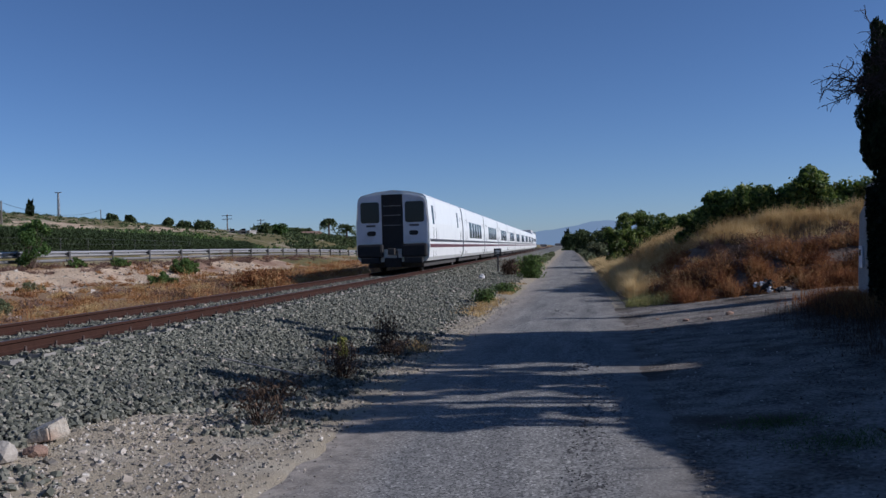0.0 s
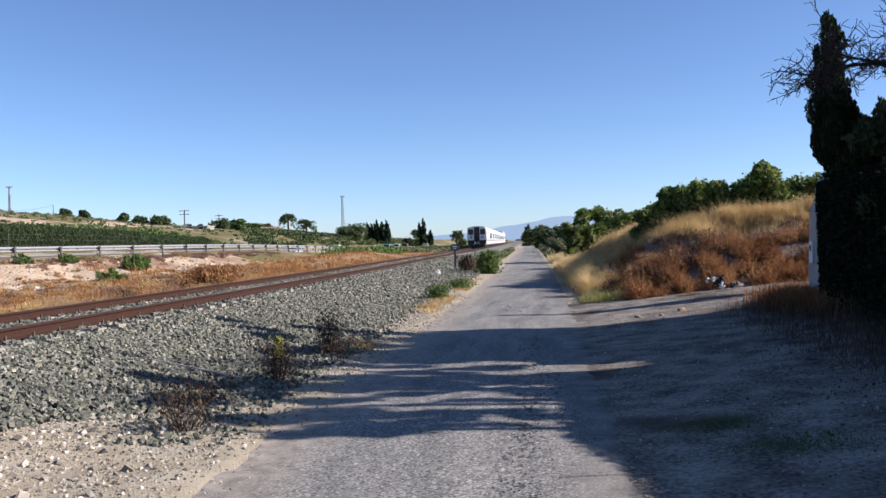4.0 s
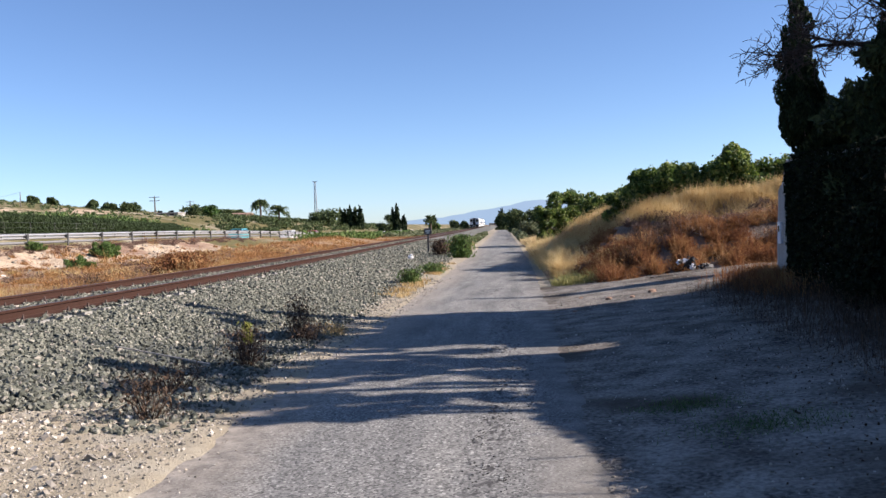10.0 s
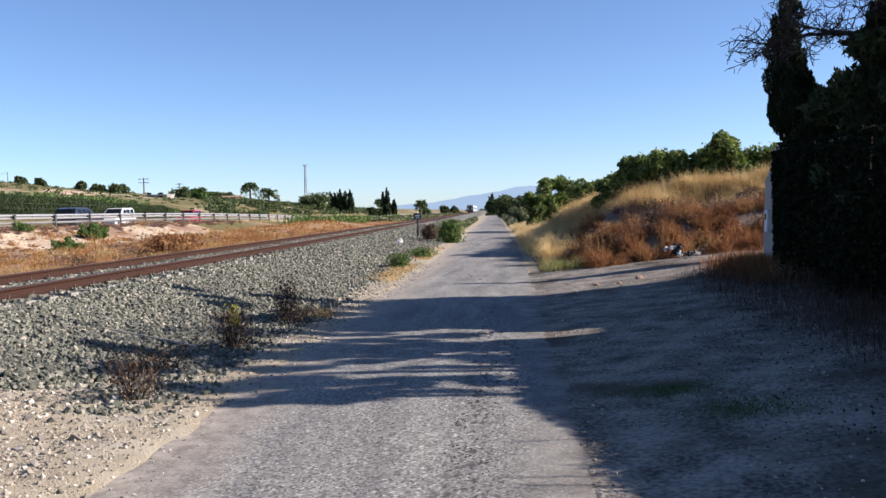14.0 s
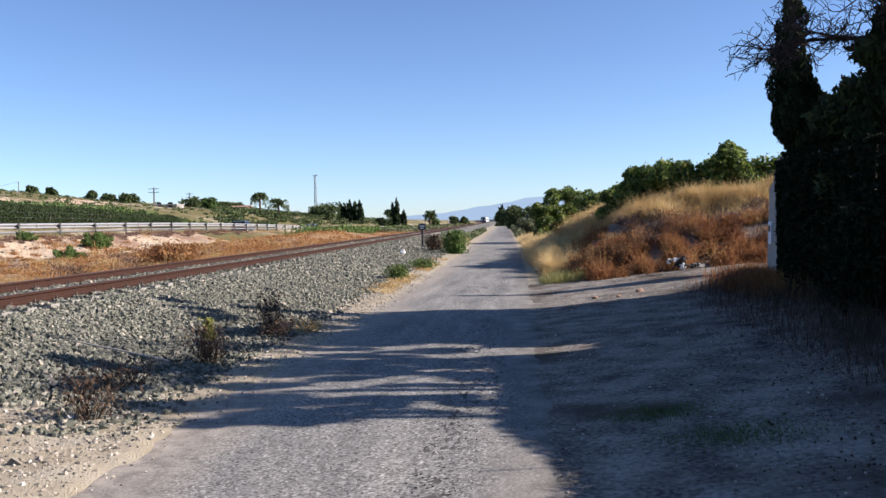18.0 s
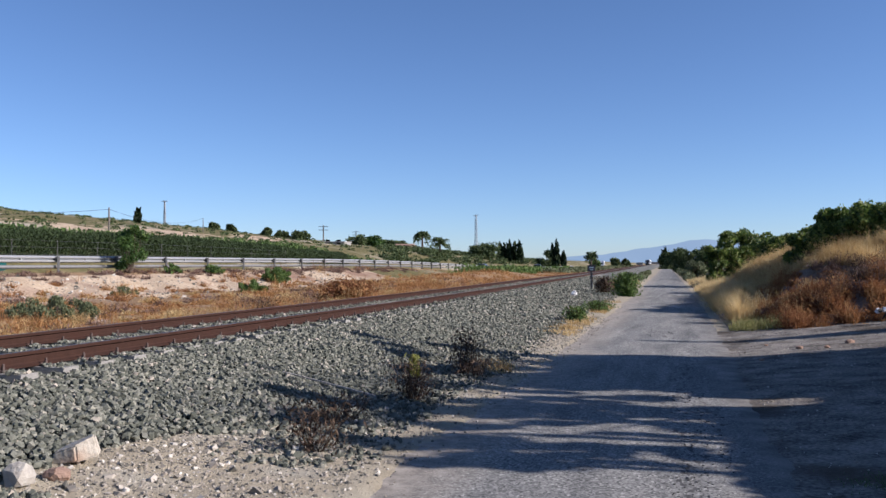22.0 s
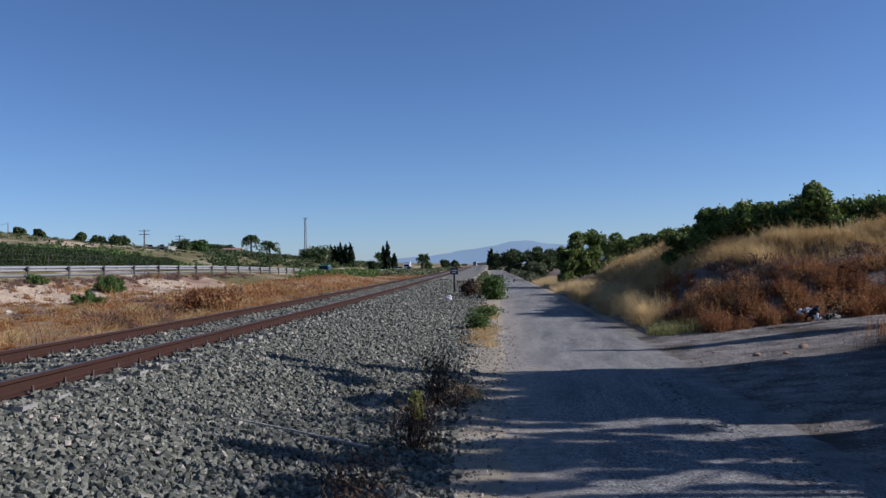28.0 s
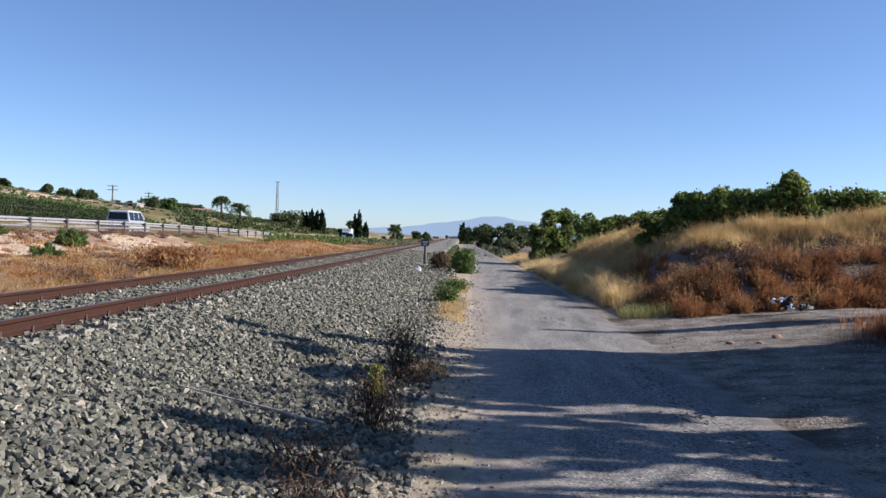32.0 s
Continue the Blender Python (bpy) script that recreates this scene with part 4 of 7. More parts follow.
boughed_pine(7.1, 9.75, 5.6, [(-1.2, 8.58, 1.5, 0.07, 0.02), (-1.6, 9.95, 0.85, 0.42, 0.02), (-0.75, 10.2, 0.6, 0.26, 0.02), (-0.3, 9.35, 0.55, 0.20, 0.02), (-0.15, 8.85, 0.4, 0.12, 0.02), (-2.35, 9.5, 0.6, 0.32, 0.02), (-4.05, 9.38, 0.6, 0.24, 0.25), (-4.3, 9.3, 0.4, 0.16, 0.3), (-3.25, 9.5, 0.6, 0.40, 0.1), (-3.0, 9.2, 0.5, 0.3, 0.05), (-2.3, 8.85, 0.45, 0.16, 0.02), (-2.9, 8.9, 0.5, 0.2, 0.05), (-0.5, 9.75, 0.5, 0.16, 0.02), (-1.3, 9.2, 0.55, 0.14, 0.02), (-2.4, 10.3, 0.5, 0.2, 0.02), (-0.6, 8.78, 0.4, 0.12, 0.02), (-1.95, 8.8, 0.4, 0.16, 0.02), (0.15, 9.2, 0.5, 0.3, 0.02), (0.0, 10.4, 0.5, 0.2, 0.02), (-0.2, 9.9, 0.45, 0.22, 0.02), (-1.0, 9.5, 0.5, 0.13, 0.02), (-1.9, 10.6, 0.6, 0.2, 0.02), (-1.1, 10.6, 0.5, 0.16, 0.02)], "tall pine with long level boughs behind the wall")
boughed_pine(7.0, 12.5, 5.9, [(-1.75, 11.75, 1.1, 0.4, 0.02), (-0.7, 12.15, 0.8, 0.34, 0.02), (0.35, 12.4, 0.8, 0.5, 0.02), (-0.25, 13.35, 0.9, 0.42, 0.02), (-1.6, 13.0, 0.9, 0.42, 0.02), (-3.55, 12.2, 0.6, 0.36, 0.12), (-2.8, 12.6, 0.5, 0.3, 0.05), (-2.5, 11.2, 0.7, 0.22, 0.03), (-3.2, 11.0, 0.4, 0.18, 0.08), (-0.9, 11.0, 0.6, 0.2, 0.02), (-1.2, 12.55, 0.7, 0.3, 0.02), (-2.2, 12.4, 0.7, 0.34, 0.02), (-1.8, 11.2, 0.5, 0.2, 0.02), (0.9, 12.0, 0.6, 0.4, 0.03), (0.3, 11.7, 0.5, 0.2, 0.02)], "broad green pine behind the boundary wall")
boughed_pine(7.3, 14.2, 6.6, [(-0.6, 14.2, 1.0, 0.26, 0.02), (-2.0, 14.15, 0.9, 0.26, 0.02), (0.7, 14.4, 0.9, 0.4, 0.02), (-4.25, 13.35, 0.6, 0.34, 0.2), (-5.1, 14.55, 0.55, 0.22, 0.36), (-4.6, 13.95, 0.5, 0.3, 0.3), (-3.5, 12.7, 0.5, 0.3, 0.12), (-3.1, 13.4, 0.5, 0.24, 0.1), (-3.0, 14.5, 0.5, 0.12, 0.08), (-1.3, 13.75, 0.8, 0.3, 0.02), (0.2, 13.85, 0.7, 0.36, 0.02), (-2.3, 13.5, 0.7, 0.3, 0.02)], "tall green pine standing back from the wall")



def bare_tree(m, label, tips, fork, depth=3):
    """A leafless tree: trunk, main limbs to the given tips, and twigs."""
    t = thing("bare_tree", m, label, "tree", "leafless trees")
    bm = bmesh.new()
    limb(bm, (0, 0, -0.1), fork, 0.10, 0.065, 0.05, 5, 8)
    part("trunk", bm, M["deadwood"], t)
    for tip in tips:
        bm = bmesh.new()
        pts = limb(bm, fork, tip, 0.042, 0.010, 0.11, 7, 6)

        def twigs(line, d, reach):
            for i, p in enumerate(line[1:], 1):
                for _ in range(2):
                    way = (line[i] - line[i - 1]).normalized() + Vector(rng.normal(0, 0.75, 3))
                    q = p + way.normalized() * reach * rng.uniform(0.5, 1.15)
                    sub = limb(bm, p, q, 0.012 * (d + 1) / 3, 0.004, 0.12, 3, 4)
                    if d > 0:
                        twigs(sub, d - 1, reach * 0.55)

        twigs(pts[2:], depth - 1, 0.55)
        part("branch", bm, M["deadwood"], t)
    return t


bare_tree(at(6.6, 12.6), "leafless tree reaching over the wall with thin crooked branches", [(-2.75, 0.35, 3.25), (-2.6, 0.1, 3.5), (-1.6, 0.3, 3.95), (-1.6, -1.4, 4.3), (-1.9, -3.4, 4.0)], (-0.5, 0.1, 3.25))
bare_tree(at(6.9, 10.2), "leafless tree behind the wall with a wide thin crown", [(-1.4, -1.6, 4.9), (-1.2, 0.4, 5.3), (-0.2, 1.4, 5.2), (-1.9, -0.7, 4.6)], (-0.2, 0.0, 3.0))
cypress("cypress", at(7.4, 15.85), 4.75, 0.42, 9000, 0.04, "slim dark cypress standing behind the wall", "cypresses by the wall", ragged=0.15)
cypress("cypress", at(6.8, 18.8), 3.72, 0.42, 8000, 0.04, "short slim dark cypress beyond the wall end", "cypresses by the wall", ragged=0.15)

# dry brush at the foot of the wall
n = 9000
x = rng.uniform(2.9, 4.5, n) + rng.normal(0, 0.1, n)
y = rng.uniform(7.5, 16.2, n)
keep = x > 2.3 + 0.06 * (y - 6) + rng.random(n) ** 2 * 1.6
x, y = x[keep], y[keep]
# straw grass in dark weed brown: shade at the wall is put into its colour
brush = part_me("verge_grass", blade_mesh("verge_grass", x, y, ground(x, y), rng.uniform(0.05, 0.30, len(x)) * (0.5 + 0.5 * (x - 2.5)), M["dead_weed"], 0.005, 1.2))
tagged(brush, "dry grass at the foot of the wall, browned for the shade there", "grass", kind="stuff")
n = 5000
x, y = rng.normal(4.3, 0.28, n), rng.normal(15.5, 0.8, n)
keep = (x < 4.47) | (y > 16)
brush = part_me("brushwood", blade_mesh("brushwood", x[keep], y[keep], ground(x[keep], y[keep]), rng.uniform(0.15, 0.42, keep.sum()), M["rusty_grass"], 0.012, 0.6))
tagged(brush, "brown dry brushwood beside the broken wall end", "brushwood", kind="stuff")
n = 9000
x, y = rng.uniform(1.2, 4.4, n), rng.uniform(5.0, 15, n)
keep = x > 1.5 + 0.10 * (y - 6) + rng.random(n) * 1.6
x, y = x[keep], y[keep]
lit = part_me("leaf_litter", leaf_mesh("leaf_litter", np.stack([x, y, ground(x, y) + 0.008], -1), 0.012, M["dead_weed"]))
tagged(lit, "brown fallen leaves on the dusty driveway edge", "leaf litter", kind="stuff")
n = 4500
a = rng.random(n)
c = np.where(a < 0.55, 0, 1)
x = np.where(c == 0, rng.normal(1.75, 0.28, n), rng.normal(1.35, 0.22, n))
y = np.where(c == 0, rng.normal(6.55, 0.18, n), rng.normal(7.35, 0.14, n))
gp = part_me("weed_patch", blade_mesh("weed_patch", x, y, ground(x, y), rng.uniform(0.015, 0.05, n), M["leaf_bush"], 0.007, 1.2))
tagged(gp, "low green weed patch on the dusty driveway", "weeds", kind="stuff")


# ---- bank beside the road: grass, weeds, rubbish ----
def grass_field(name, n, x0, x1, y0, y1, hlo, hhi, mat, label, test, width=0.012, lean=0.35, tuft=0.0):
    way = None
    if tuft:
        k = max(1, int(n / 110))
        cx, cy = rng.uniform(x0, x1, k), rng.uniform(y0, y1, k)
        i = rng.integers(0, k, n)
        size = np.exp(np.clip(rng.normal(-0.1, 0.36, k), -0.8, 0.45))[i]
        dx, dy = rng.normal(0, tuft, n) * size, rng.normal(0, tuft, n) * size
        x, y = cx[i] + dx, cy[i] + dy
        way = np.arctan2(dy, dx)
        size = size * np.clip(1.15 - 0.4 * np.hypot(dx, dy) / (tuft * size), 0.35, 1.1)
    else:
        size = np.ones(n)
        x, y = rng.uniform(x0, x1, n), rng.uniform(y0, y1, n)
    keep = test(x, y)
    x, y = x[keep], y[keep]
    h = rng.uniform(hlo * 0.5, hhi, len(x)) * size[keep]
    ob = part_me(name, blade_mesh(name, x, y, ground(x, y), h, mat, width, lean, way if way is None else way[keep]))
    return tagged(ob, label, "grass", kind="stuff")


up = lambda x, y: across(x, y)

def bush_field(name, k, place, r0, r1, tall, mat, label, twigs=210, heads=150, head=0.02):
    """Many rounded dry bushes in one mesh: twigs that fan out from each root, with small seed heads at their ends."""
    x0, y0 = place(k)
    k = len(x0)
    R = rng.uniform(r0, r1, k)
    H = R * tall * rng.uniform(0.75, 1.25, k)
    i = np.repeat(np.arange(k), twigs)
    n = len(i)
    a, e = rng.uniform(0, 2 * np.pi, n), np.arcsin(rng.uniform(0.05, 1, n))
    l = rng.uniform(0.55, 1.08, n)
    d = np.stack([np.cos(e) * np.cos(a) * R[i], np.cos(e) * np.sin(a) * R[i], np.sin(e) * H[i]], -1) * l[:, None]
    base = np.stack([x0[i], y0[i], ground(x0[i], y0[i]) - 0.03], -1) + rng.normal(0, 0.25, (n, 3)) * np.stack([R[i], R[i], 0 * R[i]], -1)
    w = np.cross(d, rng.normal(0, 1, (n, 3)))
    w *= 0.0055 / (np.linalg.norm(w, axis=1, keepdims=True) + 1e-9)
    mid = base + d * 0.55 + rng.normal(0, 0.06, (n, 3)) * R[i][:, None]
    tip = base + d + rng.normal(0, 0.05, (n, 3)) * R[i][:, None] - np.stack([0 * l, 0 * l, 0.06 * R[i]], -1)
    v = np.stack([base - w, base + w, mid + w, mid - w, tip], 1).reshape(-1, 3)
    j = np.arange(n)[:, None] * 5
    f = np.concatenate([j + [0, 1, 2], j + [0, 2, 3], j + [3, 2, 4]])
    ob = tagged(part_me(name, mesh_np(name, v, f, mat)), label, "weeds", kind="stuff")
    if heads:
        q = rng.integers(0, n, k * heads)
        pts = base[q] + d[q] * rng.uniform(0.6, 1.05, (len(q), 1)) + rng.normal(0, 0.02, (len(q), 3))
        part_me("seed_heads", leaf_mesh("seed_heads", pts, head, mat, upright=0.5, long=2.6), ob)
    return ob


def spread(x0, x1, y0, y1, test):
    def place(k):
        x, y = rng.uniform(x0, x1, k * 3), rng.uniform(y0, y1, k * 3)
        keep = test(x, y)
        return x[keep][:k], y[keep][:k]
    return place


M["ash_weed"] = pieces_mat("ash_brown_weed", [(0.0, (0.07, 0.042, 0.033)), (0.5, (0.16, 0.10, 0.075)), (0.8, (0.29, 0.20, 0.15)), (1.0, (0.60, 0.54, 0.47))], 0.85, through=0.2, patch=0.8)
bush_field("rust_weeds", 210, spread(1.9, 10.5, 20.6, 22.9, lambda x, y: y > 20.75 + 0.2 * rough2(x, y, 0.7)), 0.22, 0.42, 1.35, M["rusty_grass"], "rust-brown dry bushy weeds on the lower bank")
bush_field("ledge_weeds", 150, spread(1.7, 11, 22.4, 26.3, lambda x, y: (up(x, y) > 1.7) & (rough2(x, y, 0.9) > -0.4)), 0.14, 0.30, 1.2, M["ash_weed"], "ash-brown withered weeds with pale seed heads on the bare ledge", 140, 110, 0.024)
bush_field("slope_weeds_brown", 90, spread(1.5, 3.4, 21.8, 30, lambda x, y: (up(x, y) > 1.6) & (up(x, y) < 2.9)), 0.2, 0.38, 1.2, M["rusty_grass"], "brown dry weeds between the tussocks and the hump", 160, 110)
grass_field("dry_grass", 110000, 2.1, 13, 25.4, 31, 0.22, 0.44, M["straw"], "tall straw-coloured dry grass on top of the bank", lambda x, y: (up(x, y) > 2.0) & (ground(x, y) > 1.45 + 0.15 * rough2(x, y, 1.0)), 0.010, 1.0, 0.22)
grass_field("hump_grass", 60000, 1.2, 5.5, 29, 47, 0.22, 0.44, M["straw"], "straw-coloured dry grass on the flank of the hump", lambda x, y: (up(x, y) > 1.7 + 0.25 * rough2(x, y, 1.2)), 0.012, 1.0, 0.24)
grass_field("thin_weeds", 9000, 1.6, 10, 22.0, 26.5, 0.06, 0.2, M["dead_weed"], "dark brown withered weeds on the bare ledge", lambda x, y: (up(x, y) > 1.5), 0.010, 1.0, 0.2)
grass_field("roadside_straw", 42000, 0.1, 3.6, 28, 80, 0.16, 0.42, M["straw_gold"], "pale yellow dry grass leaning over the road edge", lambda x, y: (up(x, y) > 0.84 + 0.16 * rough2(x, y, 2.0)) & (up(x, y) < 1.9 + 0.02 * (y - 24)) & (rough2(x, y, 0.6) > -0.3), 0.014, 1.0, 0.3)
grass_field("corner_straw", 30000, 0.7, 2.6, 23.4, 32, 0.2, 0.46, M["straw_gold"], "bright yellow dry grass at the corner of the bank", lambda x, y: (up(x, y) > 0.95 + 0.14 * rough2(x, y, 0.8)) & (rough2(y, x, 0.55) > -0.25) & (x < 2.0 + 0.3 * rough2(x, y, 0.9)), 0.010, 1.1, 0.22)
grass_field("green_grass", 3500, 0.75, 2.4, 20.9, 23.4, 0.12, 0.3, M["green_straw"], "fresh yellow-green grass tuft at the bank foot", lambda x, y: (x - 1.5) ** 2 / 0.55 + (y - 21.6) ** 2 / 0.7 < 1, 0.010, 0.7)
n = 4500
x, y = rng.uniform(0.6, 4.3, n), rng.uniform(4.5, 21, n)
s = np.minimum(0.005 * np.exp(rng.normal(0, 0.6, n)), 0.013)
tagged(part_me("driveway_grit", stones_mesh("driveway_grit", np.stack([x, y, ground(x, y) + s * 0.2], -1), s, M["pebble"])), "grit and small stones on the dusty driveway", "grit", kind="stuff")


def litter_bag(m):
    t = thing("rubbish_heap", m, "crumpled white and grey rubbish dumped at the bank foot", "rubbish")
    for i in range(16):
        x, y, z, s = rng.normal(-0.08, 0.17), rng.normal(0, 0.08), rng.uniform(0.05, 0.24), rng.uniform(0.03, 0.065)
        bm = bmesh.new()
        bmesh.ops.create_icosphere(bm, subdivisions=2, radius=s)
        for v in bm.verts:
            v.co *= 1 + rng.uniform(-0.6, 0.5)
            v.co += Vector((x, y, z))
        part("plastic_scrap", bm, (M["end_paint"], M["black"], M["black"], M["under"])[i % 4], t)
    bm = bmesh.new()
    bmesh.ops.create_icosphere(bm, subdivisions=3, radius=0.13)
    for v in bm.verts:
        v.co = Vector((v.co.x * 1.3 + 0.22, v.co.y * 0.6, max(v.co.z * 0.55, -0.04) + 0.06)) * (1 + rng.uniform(-0.10, 0.08))
    part("plastic_sack", bm, M["wall"], t, "torn pale plastic sack")
    for p, q in (((-0.28, 0, 0.0), (-0.16, 0, 0.30)), ((-0.16, 0, 0.30), (0.06, 0.02, 0.22)), ((-0.22, 0.05, 0.16), (0.1, -0.05, 0.05)), ((-0.05, 0, 0.3), (0.02, 0.0, 0.02))):
        part("bent_bar", cyl_bm(0.014, 0.014, p, q, 6), M["black"], t)
    return t


litter_bag(at(3.95, 20.3, 0.05))


def rock(name, m, size, mat, label, category="rock", seed=0, sub=2, rough=0.22, group=""):
    bm = bmesh.new()
    bmesh.ops.create_icosphere(bm, subdivisions=sub, radius=1.0)
    for v in bm.verts:
        d = v.co.normalized()
        k = 1 + rough * noise.noise(d * 1.7 + Vector((seed, seed * 2, 0))) + 0.4 * rough * noise.noise(d * 5 + Vector((0, seed, 3)))
        v.co = Vector((d.x * size[0], d.y * size[1], d.z * size[2])) * k
        if v.co.z < -size[2] * 0.5:
            v.co.z = -size[2] * 0.5
    ob = part(name, bm, mat)
    ob.matrix_basis = m
    return tagged(ob, label, category, group)


def ballast_at(x, y):
    return max(float(ground(x, y)), float(ballast_z(x, y)))


def slab_rock(name, m, outline, h, mat, label):
    """A broken slab with a tilted top."""
    bm = bmesh.new()
    lo = [bm.verts.new((x, y, 0)) for x, y in outline]
    hi = [bm.verts.new((x * 0.86 + 0.01, y * 0.86, h * (1 + 0.35 * x / 0.2))) for x, y in outline]
    for i in range(len(outline)):
        j = (i + 1) % len(outline)
        bm.faces.new((lo[i], lo[j], hi[j], hi[i]))
    bm.faces.new(lo[::-1])
    bm.faces.new(hi)
    bmesh.ops.bevel(bm, geom=bm.edges[:], offset=0.012, segments=2, affect="EDGES")
    ob = part(name, bm, mat)
    ob.matrix_basis = m
    return tagged(ob, label, "rock")


slab_rock("stone_slab", pose(-4.33, 6.12, 0.17, 6, -10, 20), [(-0.16, -0.07), (0.04, -0.12), (0.18, -0.04), (0.15, 0.08), (-0.06, 0.12), (-0.15, 0.05)], 0.11, M["beige_rock"], "broken beige limestone slab lying on the verge")
rock("boulder", pose(-4.27, 5.50, 0.19), (0.095, 0.09, 0.10), M["pale_rock"], "pale angular boulder beside the limestone slab", "rock", 3, rough=0.4)
rock("boulder", pose(-4.18, 5.74, 0.15), (0.11, 0.07, 0.055), M["brown_rock"], "brown rounded boulder beside the limestone slab", "rock", 5)
rock("marker_stone", pose(-4.42, 35.3, 0.36), (0.12, 0.10, 0.12), M["white_rock"], "white painted marker stone on the ballast slope", "rock", 7, rough=0.3)
rock("boulder", pose(-8.25, 7.65, 0.50), (0.09, 0.08, 0.09), M["beige_rock"], "loose beige rock lying between the rails", "rock", 9, rough=0.4)
for i, (x, y, s) in enumerate(((1.65, 16.5, 0.06), (2.05, 16.35, 0.045), (0.95, 15.2, 0.04), (2.5, 16.9, 0.07), (1.2, 17.4, 0.035))):
    rock("stone", at(x, y, s * 0.3), (s * 1.2, s, s * 0.7), M["brown_rock"], "small brown stone on the dusty driveway", "stone", 20 + i, 1, 0.4, "stones on the driveway")
for i in range(16):
    x, y = (3.9 + 0.3 * rng.normal(), 25.3 + 0.15 * rng.normal()) if i < 6 else (6.1 + 0.7 * rng.normal(), 23.4 + 0.2 * rng.normal())
    s = rng.uniform(0.05, 0.16)
    rock("rubble_lump", at(x, y, s * 0.25), (s * 1.4, s, s * 0.7), M["bank"], "grey lump of broken concrete in the bank", "rubble", 31 + i, 1, 0.5, "rubble in the bank")
rock("pale_slab", pose(-26.1, 26.8, float(ground(-26.1, 26.8)) + 0.03), (0.7, 0.4, 0.10), M["beige_rock"], "pale flat rock at the top of the cut", "rock", 35, rough=0.3)


# ---- weeds and bushes by the track ----
def weed(name, x, y, n, h, spread, mat, label, category="weed", top=None, z=None, width=0.01, group="", lean=0.35):
    z0 = ballast_at(x, y) if z is None else z
    t = thing(name, pose(x, y, z0), label, category, group)
    bm = bmesh.new()
    for i in range(max(9, n // 28)):
        a, r = rng.uniform(0, 2 * math.pi), spread * math.sqrt(rng.random())
        q = Vector((r * math.cos(a), r * math.sin(a), h * rng.uniform(0.55, 1.0)))
        pts = limb(bm, (0.12 * q.x, 0.12 * q.y, -0.05), q, 0.006, 0.002, 0.08, 4, 4)
        for p in pts[1:]:
            e = p + Vector(rng.normal(0, 0.5, 3)) * h * 0.25 + Vector((0, 0, h * 0.1))
            limb(bm, p, e, 0.003, 0.0015, 0.1, 2, 3)
    part("stalk", bm, M["dead_weed"] if mat is not M["straw"] else M["straw"], t)
    pts = np.stack([rng.normal(0, spread * 0.5, n), rng.normal(0, spread * 0.5, n), h * rng.beta(1.6, 1.8, n)], -1)
    part_me("foliage", leaf_mesh("foliage", pts, (0.014 if n < 1000 else 0.022) if y < 30 else 0.045, mat, upright=0.4, long=3.0), t)
    if top:
        k = 220
        pts = np.stack([rng.normal(0.02, 0.032, k), rng.normal(0, 0.032, k), h * rng.uniform(0.62, 1.12, k)], -1)
        part_me("shoot", leaf_mesh("shoot", pts, 0.017, top, upright=0.5, long=3.4), t, "fresh yellow-green shoot")
    return t


weed("weed", -3.04, 9.92, 700, 0.46, 0.24, M["dead_weed"], "brown dry weed with one yellow-green shoot by the lane", top=M["leaf_yellow"])
weed("dead_shrub", -3.04, 12.25, 700, 0.66, 0.22, M["dead_weed"], "black dead shrub at the foot of the ballast", "shrub")
weed("dead_shrub", -2.85, 12.05, 200, 0.35, 0.25, M["dead_weed"], "low black dead shrub beside the lane", "shrub")
weed("dry_weed", -3.05, 7.35, 420, 0.42, 0.26, M["dead_weed"], "brown dry weed at the lane edge")
weed("dry_weed", -3.3, 8.5, 350, 0.3, 0.3, M["dead_weed"], "low dark dry weed on the ballast slope")
weed("dry_weed", -4.95, 5.5, 260, 0.55, 0.25, M["leaf_grey"], "pale grey dry weed on the ballast")
weed("small_bush", -2.95, 23.6, 1300, 0.42, 0.27, M["leaf_green"], "low green bush at the edge of the lane", "bush", z=0.03)
weed("small_bush", -2.85, 28.8, 1300, 0.34, 0.4, M["leaf_green"], "low green bush at the edge of the lane", "bush", z=0.03)
weed("green_bush", -2.85, 42.0, 3200, 1.15, 0.50, M["leaf_green"], "dense bright green bush beside the lane", "bush", z=0.0)
weed("dry_bush", -4.0, 43.8, 900, 0.8, 0.45, M["dead_weed"], "grey-brown dry bush next to a green one", "bush", z=0.15)
weed("dry_bush", -3.3, 47.5, 1200, 0.7, 0.6, M["straw"], "straw-coloured dry bush beside the lane", "bush", z=0.05)


def low_bush(x, y, h, w, n, mat, label, leaf=0.045):
    """A spreading shaggy bush, widest near the ground."""
    t = thing("salt_bush", at(x, y), label, "bush", "bushes on the cut")
    bm, cl = bmesh.new(), []
    for i in range(34):
        a, r = rng.uniform(0, 2 * math.pi), w * math.sqrt(rng.random())
        z = h * rng.uniform(0.15, 1.0) * (1 - 0.75 * (r / w) ** 2)
        k = w * rng.uniform(0.13, 0.26)
        cl.append((r * math.cos(a), r * math.sin(a), z, k, k, k * 0.8))
        limb(bm, (0, 0, -0.05), cl[-1][:3], 0.012, 0.004, 0.1, 3, 4)
    part("branchwork", bm, M["bark"], t)
    pts = clump_points(cl, n, 0.3)
    part_me("crown", leaf_mesh("crown", pts[pts[:, 2] > 0], leaf, mat, upright=0.5, long=2.4), t)
    return t


